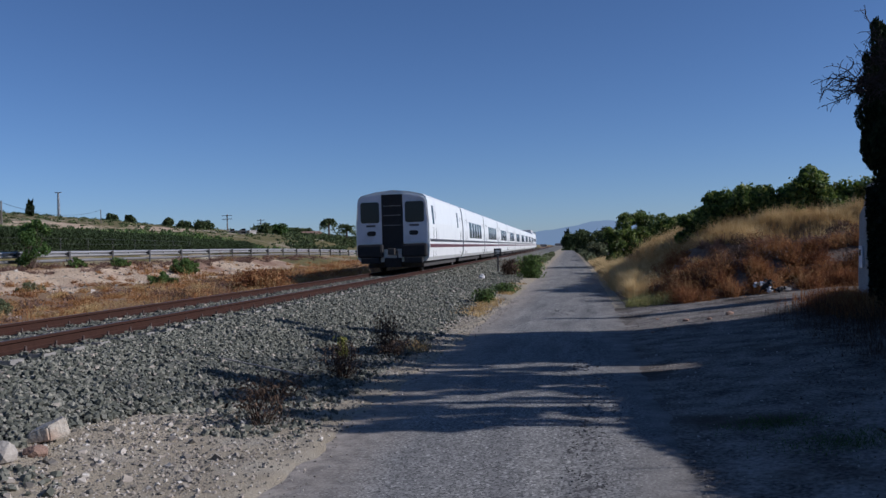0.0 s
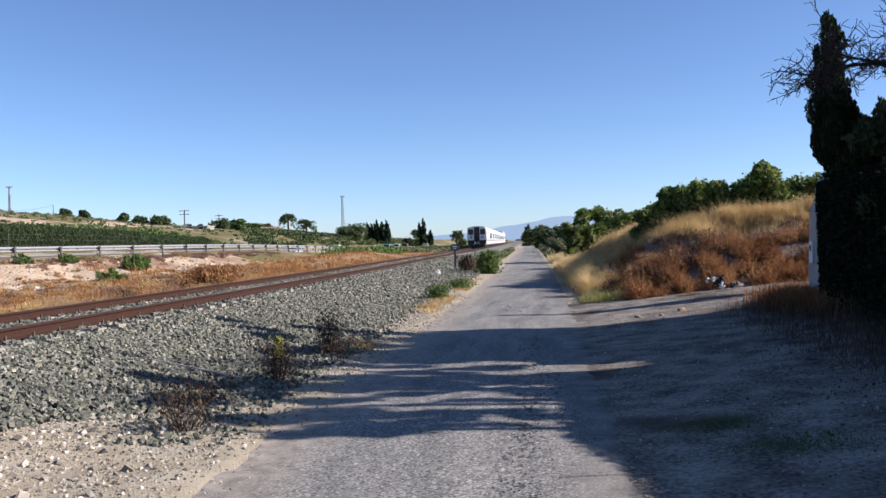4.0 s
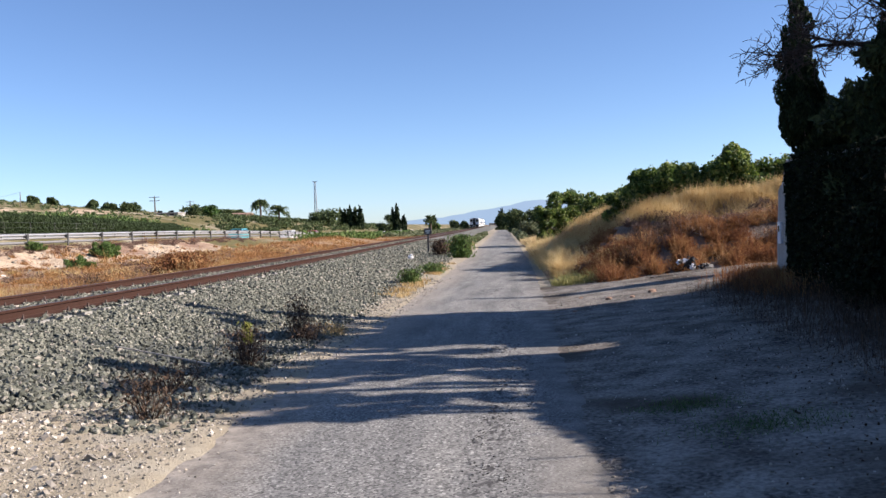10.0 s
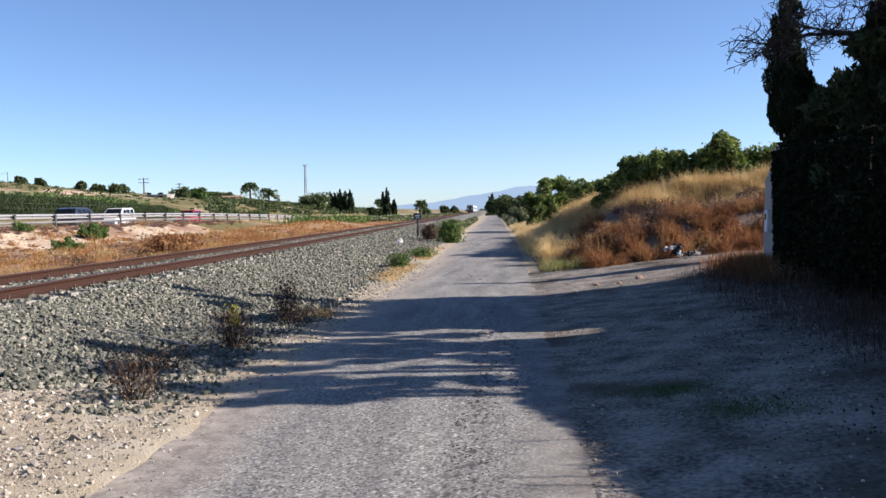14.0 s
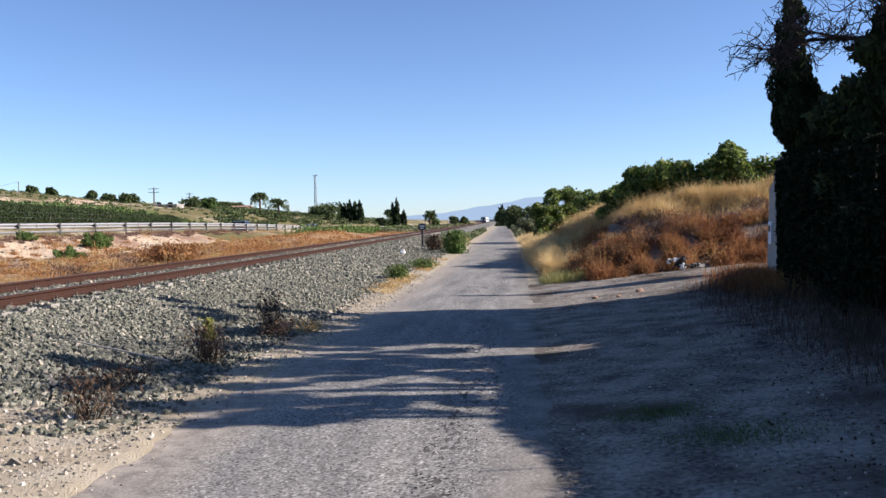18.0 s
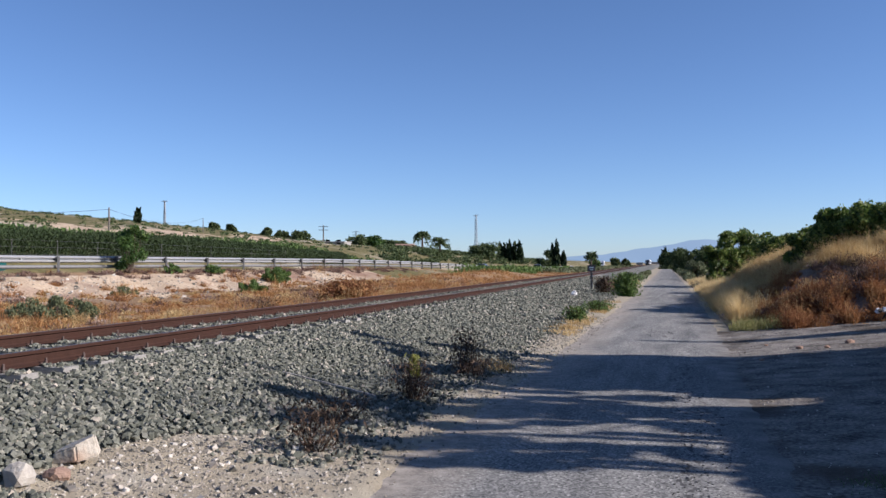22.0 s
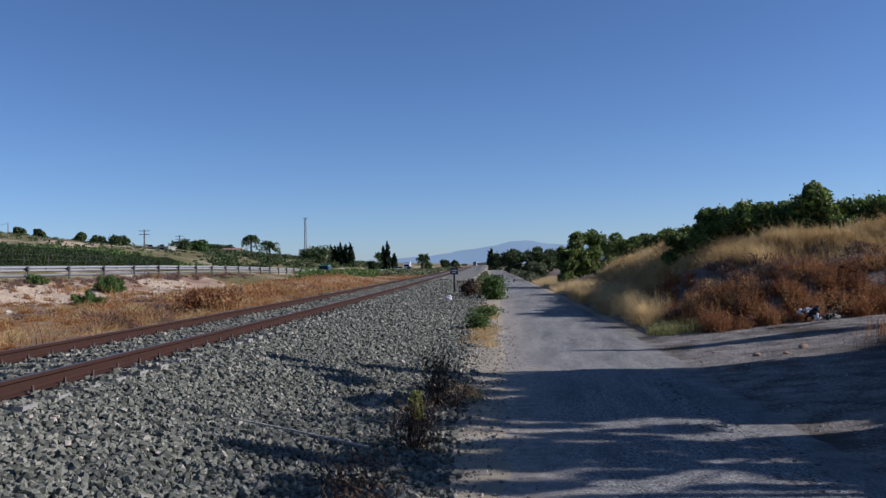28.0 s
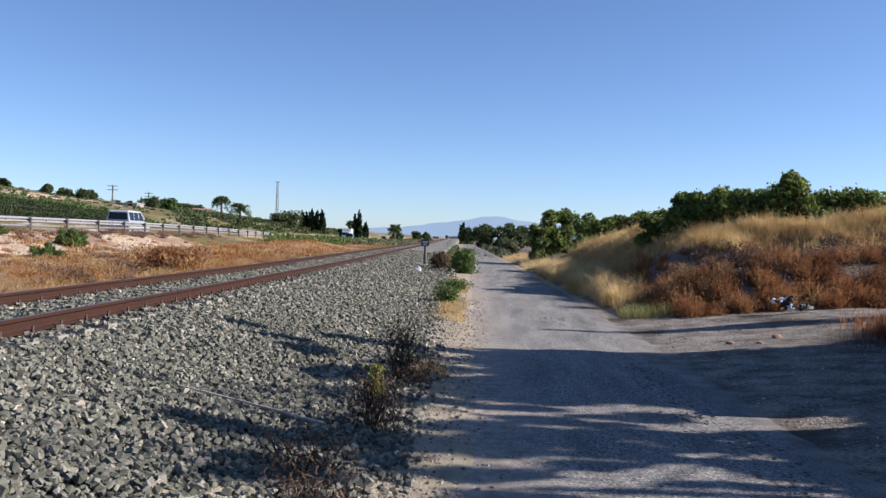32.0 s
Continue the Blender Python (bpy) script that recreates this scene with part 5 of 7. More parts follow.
for x, y, h, w, k in ((-22.6, 45.6, 1.0, 0.85, 5000), (-19.7, 37.6, 0.62, 0.72, 3200), (-24.6, 50.5, 0.6, 0.6, 1600), (-25.6, 44.2, 0.5, 0.6, 1500), (-25.9, 40.6, 0.45, 0.5, 1300)):
    low_bush(x, y, h, w, k, M["leaf_green"], "shaggy green bush on the pale cut slope")
for x, y, h, w, k in ((-15.0, 19.2, 0.6, 0.75, 3000), (-16.4, 19.6, 0.42, 0.75, 2400), (-17.6, 15.5, 0.4, 0.6, 1800), (-21.5, 30.5, 0.35, 0.5, 1200)):
    low_bush(x, y, h, w, k, M["leaf_grey"], "grey-green low bush among dry grass", 0.035)
weed("dead_bush", -12.3, 31.2, 3200, 0.85, 0.95, M["rusty_grass"], "large rust-brown dead bush beyond the track", "bush", z=0.12)
weed("dead_bush", -12.0, 24.0, 900, 0.5, 0.5, M["dead_weed"], "brown dead bush beyond the track", "bush", z=0.12)
sap = thing("sapling", at(-26.15, 37.4), "bushy grey-green sapling growing at the crash barrier", "sapling")
bm, cl = bmesh.new(), []
for i in range(26):
    a, h = rng.uniform(0, 2 * math.pi), rng.uniform(0.25, 2.3)
    r = 0.85 * (1 - 0.35 * abs(h - 1.2)) * rng.uniform(0.15, 1.0)
    cl.append((r * math.cos(a), r * math.sin(a), h, 0.26, 0.26, 0.22))
    limb(bm, (0, 0, 0.02), cl[-1][:3], 0.02, 0.005, 0.06, 4, 4)
part("branchwork", bm, M["bark"], sap)
part_me("crown", leaf_mesh("crown", clump_points(cl, 4200, 0.3), 0.055, M["leaf_bush"], upright=0.3, long=2.4), sap)
for i in range(24):
    x, y = rng.uniform(2.0, 8.5), rng.uniform(21.2, 23.4) if i % 3 else rng.uniform(23.4, 25.6)
    weed("dry_shrub", x, y, 420, rng.uniform(0.35, 0.6), rng.uniform(0.25, 0.4), (M["rusty_grass"], M["dead_weed"], M["rusty_grass"], M["straw"])[i % 4], "rust-brown dry branching shrub on the bank" if i % 4 != 3 else "straw-coloured dry shrub on the bank", "shrub", z=float(ground(x, y)), group="dry shrubs on the bank")
tw = thing("fallen_branch", pose(-3.95, 9.9, ballast_at(-3.95, 9.9) + 0.05), "long pale fallen branch lying on the ballast", "branch")
bm = bmesh.new()
limb(bm, (-0.75, 0.25, 0.12), (0.55, -0.15, -0.06), 0.008, 0.014, 0.03, 6, 5)
part("stick", bm, M["bleached_wood"], tw)

# dry strip along the foot of the ballast
n = 11000
x, y = rng.normal(-2.8, 0.24, n), rng.uniform(12.4, 36, n)
keep = (x < -2.42) & (rough2(x, y, 1.5) > -0.2) & (rough2(y, x, 0.4) > -0.3)
strip = part_me("verge_straw", blade_mesh("verge_straw", x[keep] + bend(y[keep]), y[keep], np.full(keep.sum(), 0.03), rng.uniform(0.03, 0.14, keep.sum()), M["straw"], 0.014, 0.9))
tagged(strip, "short yellow dry grass between ballast and lane", "grass", kind="stuff")
for nm, n, y0, y1, hi, w, mt, lab, test in (
    ("orange_grass", 70000, 7, 48, 0.16, 0.011, M["orange_grass"], "orange-brown dry grass beyond the track", lambda u, x, y: (u > -17.2 + 2.6 * rough2(x, y, 2.5)) & (u < -10.9) & (rough2(x, y, 0.9) > -0.55)),
    ("pale_grass", 22000, 6, 48, 0.2, 0.010, M["straw"], "pale dry grass tufts beyond the track", lambda u, x, y: (u > -16) & (u < -10.7) & (rough2(x, y, 3) > 0.0)),
    ("orange_grass_far", 34000, 48, 125, 0.26, 0.03, M["orange_grass"], "orange dry grass spreading along the track", lambda u, x, y: (u > -22) & (u < -10.9) & (rough2(x, y, 9) > -0.45)),
    ("barrier_weeds", 14000, 14, 90, 0.28, 0.02, M["rusty_grass"], "brown weeds along the foot of the crash barrier", lambda u, x, y: (u > -27.9) & (u < -26.2 + 0.5 * rough2(x, y, 2.0))),
    ("slope_weeds", 9000, 14, 70, 0.35, 0.025, M["orange_grass"], "sparse dry weeds on the pale cut slope", lambda u, x, y: (u > -26.5) & (u < -20) & (rough2(x, y, 2.2) > 0.35)),
):
    k = n // 28
    i = rng.integers(0, k, n * 2)
    size = np.exp(rng.normal(0, 0.45, k))[i]
    spread = 0.22 if y1 < 100 else 0.5
    dx, dy = rng.normal(0, spread, n * 2) * size, rng.normal(0, spread, n * 2) * size
    x, y = rng.uniform(-29, -10.5, k)[i] + dx, rng.uniform(y0, y1, k)[i] + dy
    size = size * np.clip(1.2 - 0.35 * np.hypot(dx, dy) / (spread * size), 0.4, 1.2)
    way = np.arctan2(dy, dx)
    u = across(x, y)
    keep = test(u, x, y)
    x, y, size, way = x[keep][:n], y[keep][:n], size[keep][:n], way[keep][:n]
    tagged(part_me(nm, blade_mesh(nm, x, y, ground(x, y), rng.uniform(0.1, hi, len(x)) * size, mt, w, 0.95, way)), lab, "grass", kind="stuff")

for k, mt, nm, lab in ((190, M["orange_grass"], "orange_weeds", "rusty orange dry bushy weeds beyond the track"), (110, M["ash_weed"], "brown_weeds", "ash-brown dry bushy weeds beyond the track"), (110, M["straw"], "straw_weeds", "pale straw-coloured bushy weeds beyond the track")):
    bush_field(nm, k, lambda k: (lambda u, y: (u + shift(u, y), y))(-11.0 - 11.2 * rng.random(k) ** 1.25, rng.uniform(9, 62, k)), 0.22, 0.55, 0.75, mt, lab, 170, 90, 0.025)
bush_field("cut_weeds", 260, lambda k: (lambda u, y: (u + shift(u, y), y))(-27.7 + 2.0 * rng.random(k) ** 1.6, rng.uniform(10, 80, k)), 0.18, 0.42, 0.95, M["ash_weed"], "brown and green weeds at the foot of the crash barrier", 110, 70, 0.03)
bush_field("slope_bushes", 90, lambda k: (lambda u, y: (u + shift(u, y), y))(rng.uniform(-25.4, -21.5, k), rng.uniform(12, 70, k)), 0.15, 0.4, 0.9, M["orange_grass"], "small dry bushes on the pale cut slope", 90, 50, 0.03)

# round tussocks at the corner of the bank
for i in range(22):
    y0 = rng.uniform(23.6, 42)
    x0 = rng.uniform(1.05, 1.75) + float(bend(y0))
    n, r = 1300, rng.uniform(0.34, 0.62)
    dx, dy = rng.normal(0, r * 0.4, n), rng.normal(0, r * 0.4, n)
    h = rng.uniform(0.25, 0.62, n) * np.clip(1.2 - 0.4 * np.hypot(dx, dy) / (r * 0.4), 0.3, 1.1) * (0.7 + r)
    o = part_me("grass_tussock", blade_mesh("grass_tussock", dx, dy, np.zeros(n), h, M["straw_gold"], 0.010, 0.9, np.arctan2(dy, dx)))
    o.matrix_basis = at(x0, y0, 0.02)
    tagged(o, "round golden tussock of dry grass beside the lane", "grass tussock", "tussocks beside the lane")

# stones and earth of the verge
n = 44000
u, y = rng.uniform(-4.9, -1.85, n), rng.uniform(3.5, 26, n)
keep = (u > -3.35 + ballast_toe(y)) & (rng.random(n) < np.interp(u, [-2.6, -2.3, -1.95], [1.0, 0.35, 0.0]))
u, y = u[keep], y[keep]
s = np.minimum(0.006 * np.exp(rng.normal(0, 0.6, len(u))), 0.018)
peb = part_me("verge_pebbles", stones_mesh("verge_pebbles", np.stack([u + bend(y), y, np.maximum(ground(u + bend(y), y), road_z(u + bend(y), y)) + s * 0.2], -1), s, M["pebble"]))
tagged(peb, "pale pebbles and grit on the earthy verge", "pebbles", kind="stuff")
n = 2600
x, y = rng.normal(-3.5, 0.55, n), rng.uniform(3.8, 9.0, n)
keep = (x < -2.65) & (x > -3.4 + ballast_toe(y)) & (rough2(x, y, 0.5) > -0.5)
x, y = x[keep], y[keep]
s = np.minimum(0.010 * np.exp(rng.normal(0, 0.6, len(x))), 0.04)
tagged(part_me("verge_stones", stones_mesh("verge_stones", np.stack([x, y, ground(x, y) + s * 0.15], -1), s, M["pebble"], 0.7)), "beige and grey stones lying on the earthy verge", "stones", kind="stuff")
n = 2500
u, y = rng.uniform(-26.4, -19.5, n), rng.uniform(12, 60, n)
s = np.minimum(0.03 * np.exp(rng.normal(0, 0.6, n)), 0.09)
x = u + shift(u, y)
tagged(part_me("cut_stones", stones_mesh("cut_stones", np.stack([x, y, ground(x, y)], -1), s, M["pebble"])), "pale stones on the cut slope", "stones", kind="stuff")

# ---- tar patches of the lane ----
for i, (x, y, r) in enumerate(((-0.2, 5.8, 0.09), (-0.05, 5.55, 0.05), (-0.18, 7.5, 0.13), (-0.08, 7.15, 0.10), (-0.27, 10.7, 0.26), (-0.22, 11.3, 0.2), (0.0, 9.35, 0.2), (-0.1, 8.7, 0.12), (-0.28, 6.6, 0.07), (0.12, 8.1, 0.08), (-0.6, 20.0, 0.25), (-0.9, 20.7, 0.2))):
    r *= 0.55
    for j in range(20):
        bm = bmesh.new()
        k = 7
        cx, cy = rng.normal(0, r * 1.0), rng.normal(0, r * 4.0)
        ring = [bm.verts.new((cx + r * rng.uniform(0.03, 0.22) * math.cos(2 * math.pi * q / k), cy + r * rng.uniform(0.03, 0.22) * math.sin(2 * math.pi * q / k), 0.004)) for q in range(k)]
        bm.faces.new(ring)
        low = bmesh.ops.extrude_face_region(bm, geom=bm.faces[:])
        for v in ring:
            v.co.z -= 0.012
        bmesh.ops.recalc_face_normals(bm, faces=bm.faces)
        p = part("tar_patch", bm, M["patch"], road)
        p.location = (x, y, float(road_z(x, y)) + 0.003)

# ---- marker sign beside the track ----
sg = thing("track_sign", pose(-4.85, 46.0, 0.28), "small grey marker plate on a rusty post beside the track", "sign")
part("post", box_bm(-0.05, 0.05, -0.03, 0.03, -0.4, 1.0, 0.006), M["steel_dark"], sg)
pl = part("plate", box_bm(-0.2, 0.2, -0.045, -0.02, 0.86, 1.2, 0.01), M["steel_dark"], sg)
part("bar", box_bm(-0.12, 0.12, -0.052, -0.046, 1.03, 1.09, 0.001), M["white_paint"], pl)
part("bar", box_bm(-0.09, 0.09, -0.052, -0.046, 0.93, 0.98, 0.001), M["white_paint"], pl)

M["reed_dark"] = pieces_mat("dark_reed_green", [(0.0, (0.016, 0.028, 0.009)), (0.6, (0.034, 0.056, 0.017)), (1.0, (0.066, 0.09, 0.03))], 0.75, through=0.2)

# ---- orchard trees above the bank ----
for x, y, top, w in ((3.75, 32.6, 2.75, 0.75), (4.35, 30.6, 3.2, 0.95), (5.1, 29.6, 3.35, 1.0), (6.0, 29.6, 3.3, 1.1), (6.75, 29.2, 4.0, 0.95), (7.7, 29.6, 3.4, 1.2), (8.9, 29.4, 3.25, 1.2), (10.2, 29.6, 3.3, 1.3), (11.6, 29.8, 3.4, 1.3), (13.2, 30.2, 3.5, 1.3), (5.6, 31.4, 3.2, 1.1), (7.3, 31.6, 3.4, 1.2), (9.4, 31.8, 3.3, 1.2), (4.6, 34.2, 2.9, 0.9), (12.4, 32.4, 3.4, 1.4), (15.2, 31.0, 3.5, 1.4), (4.1, 47.0, 2.7, 0.9), (4.9, 47.8, 2.95, 1.0), (5.9, 47.0, 3.1, 1.2)):
    g = float(ground(x, y))
    broad_tree("citrus_tree", at(x, y, -0.1), 1.1 * (top - g + 0.1), w, 9000, 0.068, M["leaf_citrus"], "leafy green citrus tree above the grassy bank", "citrus tree", "citrus trees on the bank", stem=0.02, trunk_r=0.06, clumps=26)
for x, y, h, w, n in ((1.7, 59.5, 3.0, 0.95, 6500), (2.7, 60.5, 3.4, 1.2, 7500), (3.7, 61.5, 3.2, 1.3, 6500), (4.6, 58.0, 2.8, 1.1, 5000), (0.9, 86, 2.0, 1.1, 3000), (0.2, 90, 1.9, 1.0, 2500)):
    broad_tree("roadside_bush", at(x, y), 1.08 * h, w, n, 0.085, M["leaf_citrus"] if y < 80 else M["leaf_grey"], "dark green leafy bush at the roadside" if y < 80 else "grey-green bush far along the lane", "bush", "bushes along the lane", stem=-0.05, trunk_r=0.05, clumps=24)
for x, y, h, w in ((2.2, 112, 3.2, 1.8), (3.6, 120, 3.6, 2.2), (-0.6, 150, 5.0, 2.4), (2.6, 150, 4.6, 2.4), (-2.2, 190, 4.6, 2.4), (6, 100, 3.2, 2.2), (9, 88, 3.0, 2.0), (13, 96, 3.4, 2.2), (-5.2, 240, 5.2, 2.6)):
    broad_tree("roadside_tree", at(x, y), h, w, 4000, 0.11 + y * 0.0005, M["leaf_far"], "rounded dark green tree along the lane", "tree", "trees along the lane", stem=-0.02, clumps=20)
cypress("cypress", at(-9.3, 400), 9.0, 1.5, 900, 0.7, "dark cypress at the far end of the lane", "far cypresses")
cypress("cypress", at(-7.6, 400), 5.0, 1.3, 600, 0.7, "short dark cypress at the far end of the lane", "far cypresses")
tagged(part_me("pale_scrub", leaf_mesh("pale_scrub", np.concatenate([clump_points([(-3.3 + float(bend(y)), y, 0.2, 0.5, 1.2, 0.4)], 160) for y in np.arange(52, 130, 4.0)] + [clump_points([(1.2 + float(bend(y)), y, 0.3, 0.5, 1.5, 0.5)], 160) for y in np.arange(78, 170, 6.0)]), 0.14, M["leaf_grey"])), "grey-green scrub along both sides of the lane", "scrub", kind="stuff")

# ---- beyond the highway ----
n = 210000
y = rng.uniform(-10, 112, n)
u = -45.5 + rng.normal(0, 0.45, n)
top = 1.85 + 0.10 * rough2(y, y * 0.3, 2.0) - 0.5 * step(y, 70, 112)
z = rng.random(n) ** 0.7 * top
x = u + shift(u, y)
keep = ~((y > 36.5) & (y < 41.6) & (rng.random(n) < 0.9))
hedge = part_me("reed_hedge", leaf_mesh("reed_hedge", np.stack([x, y, ground(x, y) + z], -1)[keep], 0.066, M["reed_dark"], upright=0.7, long=2.6))
tagged(hedge, "tall green reed hedge behind the highway", "hedge", kind="stuff")
fence = thing("wire_fence", Matrix(), "thin grey wire fence in front of the reed hedge", "fence")
for k in range(24):
    y = -6 + 4.2 * k
    if 36 < y < 42:
        continue
    x = -44.6 + float(shift(-44.6, y))
    p = part("fence_post", cyl_bm(0.03, 0.03, (x, y, float(ground(x, y)) - 0.2), (x, y, float(ground(x, y)) + 1.5), 6), M["steel_dark"], fence)
for h in (0.5, 1.0, 1.45):
    for k in range(23):
        ya, yb = -6 + 4.2 * k, -6 + 4.2 * (k + 1)
        if 34 < ya < 42 or 34 < yb < 42:
            continue
        xa, xb = -44.6 + float(shift(-44.6, ya)), -44.6 + float(shift(-44.6, yb))
        part("wire", cyl_bm(0.012, 0.012, (xa, ya, float(ground(xa, ya)) + h), (xb, yb, float(ground(xb, yb)) + h), 4), M["steel_dark"], fence)
GX = -44.9 + float(shift(-44.9, 38))
gz = float(ground(GX, 38))
pil = thing("gate_pillar", pose(GX, 37.2, gz), "pale brick gate pillar with a terracotta cap", "pillar")
M["brick"] = pieces_mat("pale_brick", [(0, (0.40, 0.30, 0.24)), (0.6, (0.55, 0.46, 0.39)), (1, (0.64, 0.57, 0.50))], 0.9, by="object")
M["terracotta"] = plain("terracotta", (0.42, 0.17, 0.09), 0.8, bump=0.2)
brick_me = bpy.data.meshes.new("brick")
bb = box_bm(-0.125, 0.125, -0.06, 0.06, 0.0, 0.095, 0.006)
bb.to_mesh(brick_me)
bb.free()
brick_me.materials.append(M["brick"])
part("core", box_bm(-0.23, 0.23, -0.23, 0.23, -0.3, 1.55), M["wall"], pil)
for c in range(15):
    for sx in (-1, 1):
        for r in (0, 1):
            o = attach(new("brick", brick_me), pil)
            d = (-0.125, 0.135) if c % 2 else (-0.135, 0.125)
            o.matrix_basis = pose(0.19 * sx if c % 2 else d[r], d[r] if c % 2 else 0.19 * sx, c * 0.104, 0, 0, 90 if c % 2 else 0)
part("cap", box_bm(-0.31, 0.31, -0.31, 0.31, 1.56, 1.66, 0.02), M["terracotta"], pil)
gate = thing("picket_gate", pose(GX, 37.6, gz), "pale metal picket gate beside a brick pillar", "gate")
for h in (0.25, 1.05):
    part("rail", box_bm(-0.02, 0.02, 0.0, 3.8, h, h + 0.05, 0.004), M["end_paint"], gate)
for k in range(19):
    part("picket", box_bm(-0.012, 0.012, 0.1 + k * 0.2, 0.15 + k * 0.2, 0.1, 1.3 + 0.05 * math.sin(k), 0.003), M["end_paint"], gate)
broad_tree("olive_tree", at(-47.5, 34.3), 4.4, 2.0, 4500, 0.16, M["leaf_grey"], "grey-green olive tree at the end of the hedge", "tree", stem=0.25)


def far_tree(x, y, top, spread, mat, label, group="far trees", n=1300):
    g = float(ground(x, y))
    return broad_tree("far_tree", at(x, y), max(2.0, top - g), spread, n, 0.2 + y * 0.0008, mat, label, "tree", group, stem=0.1, clumps=16, trunk_r=0.2)


def spot(d, y, rise):
    """A far place by its direction from the lane's start: across and up for each metre ahead."""
    return 0.1 + d * y, y, 1.55 + rise * y


for d, y, rise, w, m in ((-0.385, 220, 0.0325, 4.2, "leaf_far"), (-0.366, 222, 0.036, 3.0, "leaf_bush"), (-0.352, 230, 0.027, 3.0, "leaf_far"), (-0.335, 240, 0.024, 3.0, "leaf_far"), (-0.222, 260, 0.0265, 5.0, "leaf_far"), (-0.234, 262, 0.0235, 4.5, "leaf_far"), (-0.155, 300, 0.019, 4.0, "leaf_far"), (-0.100, 250, 0.0075, 1.9, "leaf_bush"), (-0.078, 300, 0.008, 2.5, "leaf_far"), (-0.066, 320, 0.0065, 2.1, "leaf_far"), (-0.466, 190, 0.036, 3.0, "leaf_far"), (-0.49, 190, 0.034, 2.0, "leaf_far"), (-0.51, 195, 0.0355, 1.5, "leaf_far"), (-0.56, 205, 0.043, 1.5, "leaf_far"), (-0.585, 205, 0.045, 1.8, "leaf_far")):
    x, yy, t = spot(d, y, rise)
    far_tree(x, yy, t, w, M[m], "dark rounded tree on the far fields" if m == "leaf_far" else "light green rounded tree on the far fields")
for d, y, rise, r in ((-0.210, 280, 0.0255, 1.1), (-0.205, 281, 0.0245, 1.0), (-0.199, 280, 0.0278, 1.1), (-0.193, 282, 0.0265, 1.1), (-0.187, 280, 0.0280, 1.2), (-0.149, 300, 0.0250, 1.0), (-0.144, 300, 0.0295, 1.3), (-0.136, 305, 0.0165, 0.9), (-0.697, 165, 0.066, 0.55)):
    x, yy, t = spot(d, y, rise)
    cypress("far_cypress", at(x, yy), max(3.0, t - float(ground(x, yy))), r, 800, 0.55, "slim dark cypress on the far fields", "cypresses on the fields", ragged=0.15)


def palm(x, y, top, crown, label, skirt=0.5):
    g = float(ground(x, y))
    t = thing("palm_tree", at(x, y), label, "palm tree", "palms")
    h = max(2.5, top - g - crown * 0.5)
    part("trunk", cyl_bm(0.32, 0.22, (0, 0, -0.1), (0, 0, h), 8), M["bark"], t)
    pts = []
    for k in range(46):
        a, e = rng.uniform(0, 2 * math.pi), rng.uniform(-0.7, 1.3)
        for s in np.linspace(0.1, 1, 22):
            r, dz = crown * s * math.cos(e * 0.8), crown * (s * math.sin(e) - 0.5 * s * s * skirt)
            pts.append((r * math.cos(a), r * math.sin(a), h + dz))
    pts = np.array(pts) + rng.normal(0, 0.12, (len(pts), 3))
    part_me("foliage", leaf_mesh("foliage", pts, 0.22, M["leaf_far"], long=3.2), t)
    return t


x, y, t = spot(-0.305, 225, 0.0408)
palm(x, y, t, 2.6, "tall shaggy palm on the far fields", 1.6)
x, y, t = spot(-0.283, 235, 0.0322)
palm(x, y, t, 3.0, "short round palm on the far fields", 1.0)
x, y, t = spot(-0.105, 230, 0.0125)
palm(x, y, t, 1.8, "small palm near the highway", 0.9)

n = 420
d, y = rng.uniform(-0.36, -0.085, n), rng.uniform(125, 400, n)
x = d * y
uu = across(x, y)
keep = (uu < -46) & (uu > -160)
cl = np.stack([x[keep], y[keep], ground(x[keep], y[keep]) + 0.5, rng.uniform(1.4, 2.6, keep.sum()), rng.uniform(1.4, 2.6, keep.sum()), rng.uniform(0.5, 0.9, keep.sum())], -1)
tagged(part_me("orchards", leaf_mesh("orchards", clump_points(cl, 34000, 0.5), 0.3, M["leaf_far"])), "rows of low dark orchard trees on the far fields", "orchard", kind="stuff")
n = 1500
x, y = rng.uniform(-175, -50, n), rng.uniform(30, 330, n)
cl = np.stack([x, y, ground(x, y) + 0.1, rng.uniform(0.3, 0.8, n), rng.uniform(0.3, 0.8, n), rng.uniform(0.15, 0.4, n)], -1)
tagged(part_me("hill_scrub", leaf_mesh("hill_scrub", clump_points(cl, 34000, 0.5), 0.2, M["leaf_far"])), "low green scrub dotted over the hillside", "scrub", kind="stuff")
n = 16000
y = rng.uniform(88, 170, n)
u = rng.uniform(-27.5, -19, n)
keep = rough2(u, y, 6.0) > -0.25
x = (u + shift(u, y))[keep]
y = y[keep]
tagged(part_me("green_reeds", leaf_mesh("green_reeds", np.stack([x, y, ground(x, y) + rng.random(len(x)) * (0.4 + 0.5 * (rough2(x, y, 7.0) > 0.1))], -1), 0.15, M["leaf_green"], upright=0.6, long=2.2)), "bright green reeds below the highway", "reeds", kind="stuff")
n = 420
u, y = rng.uniform(-27.5, -11.5, n), 118 + 330 * rng.random(n) ** 1.4
x = u + shift(u, y)
cl = np.stack([x, y, ground(x, y) + 0.1, rng.uniform(0.5, 1.6, n), rng.uniform(0.8, 3.0, n), rng.uniform(0.2, 0.75, n)], -1)
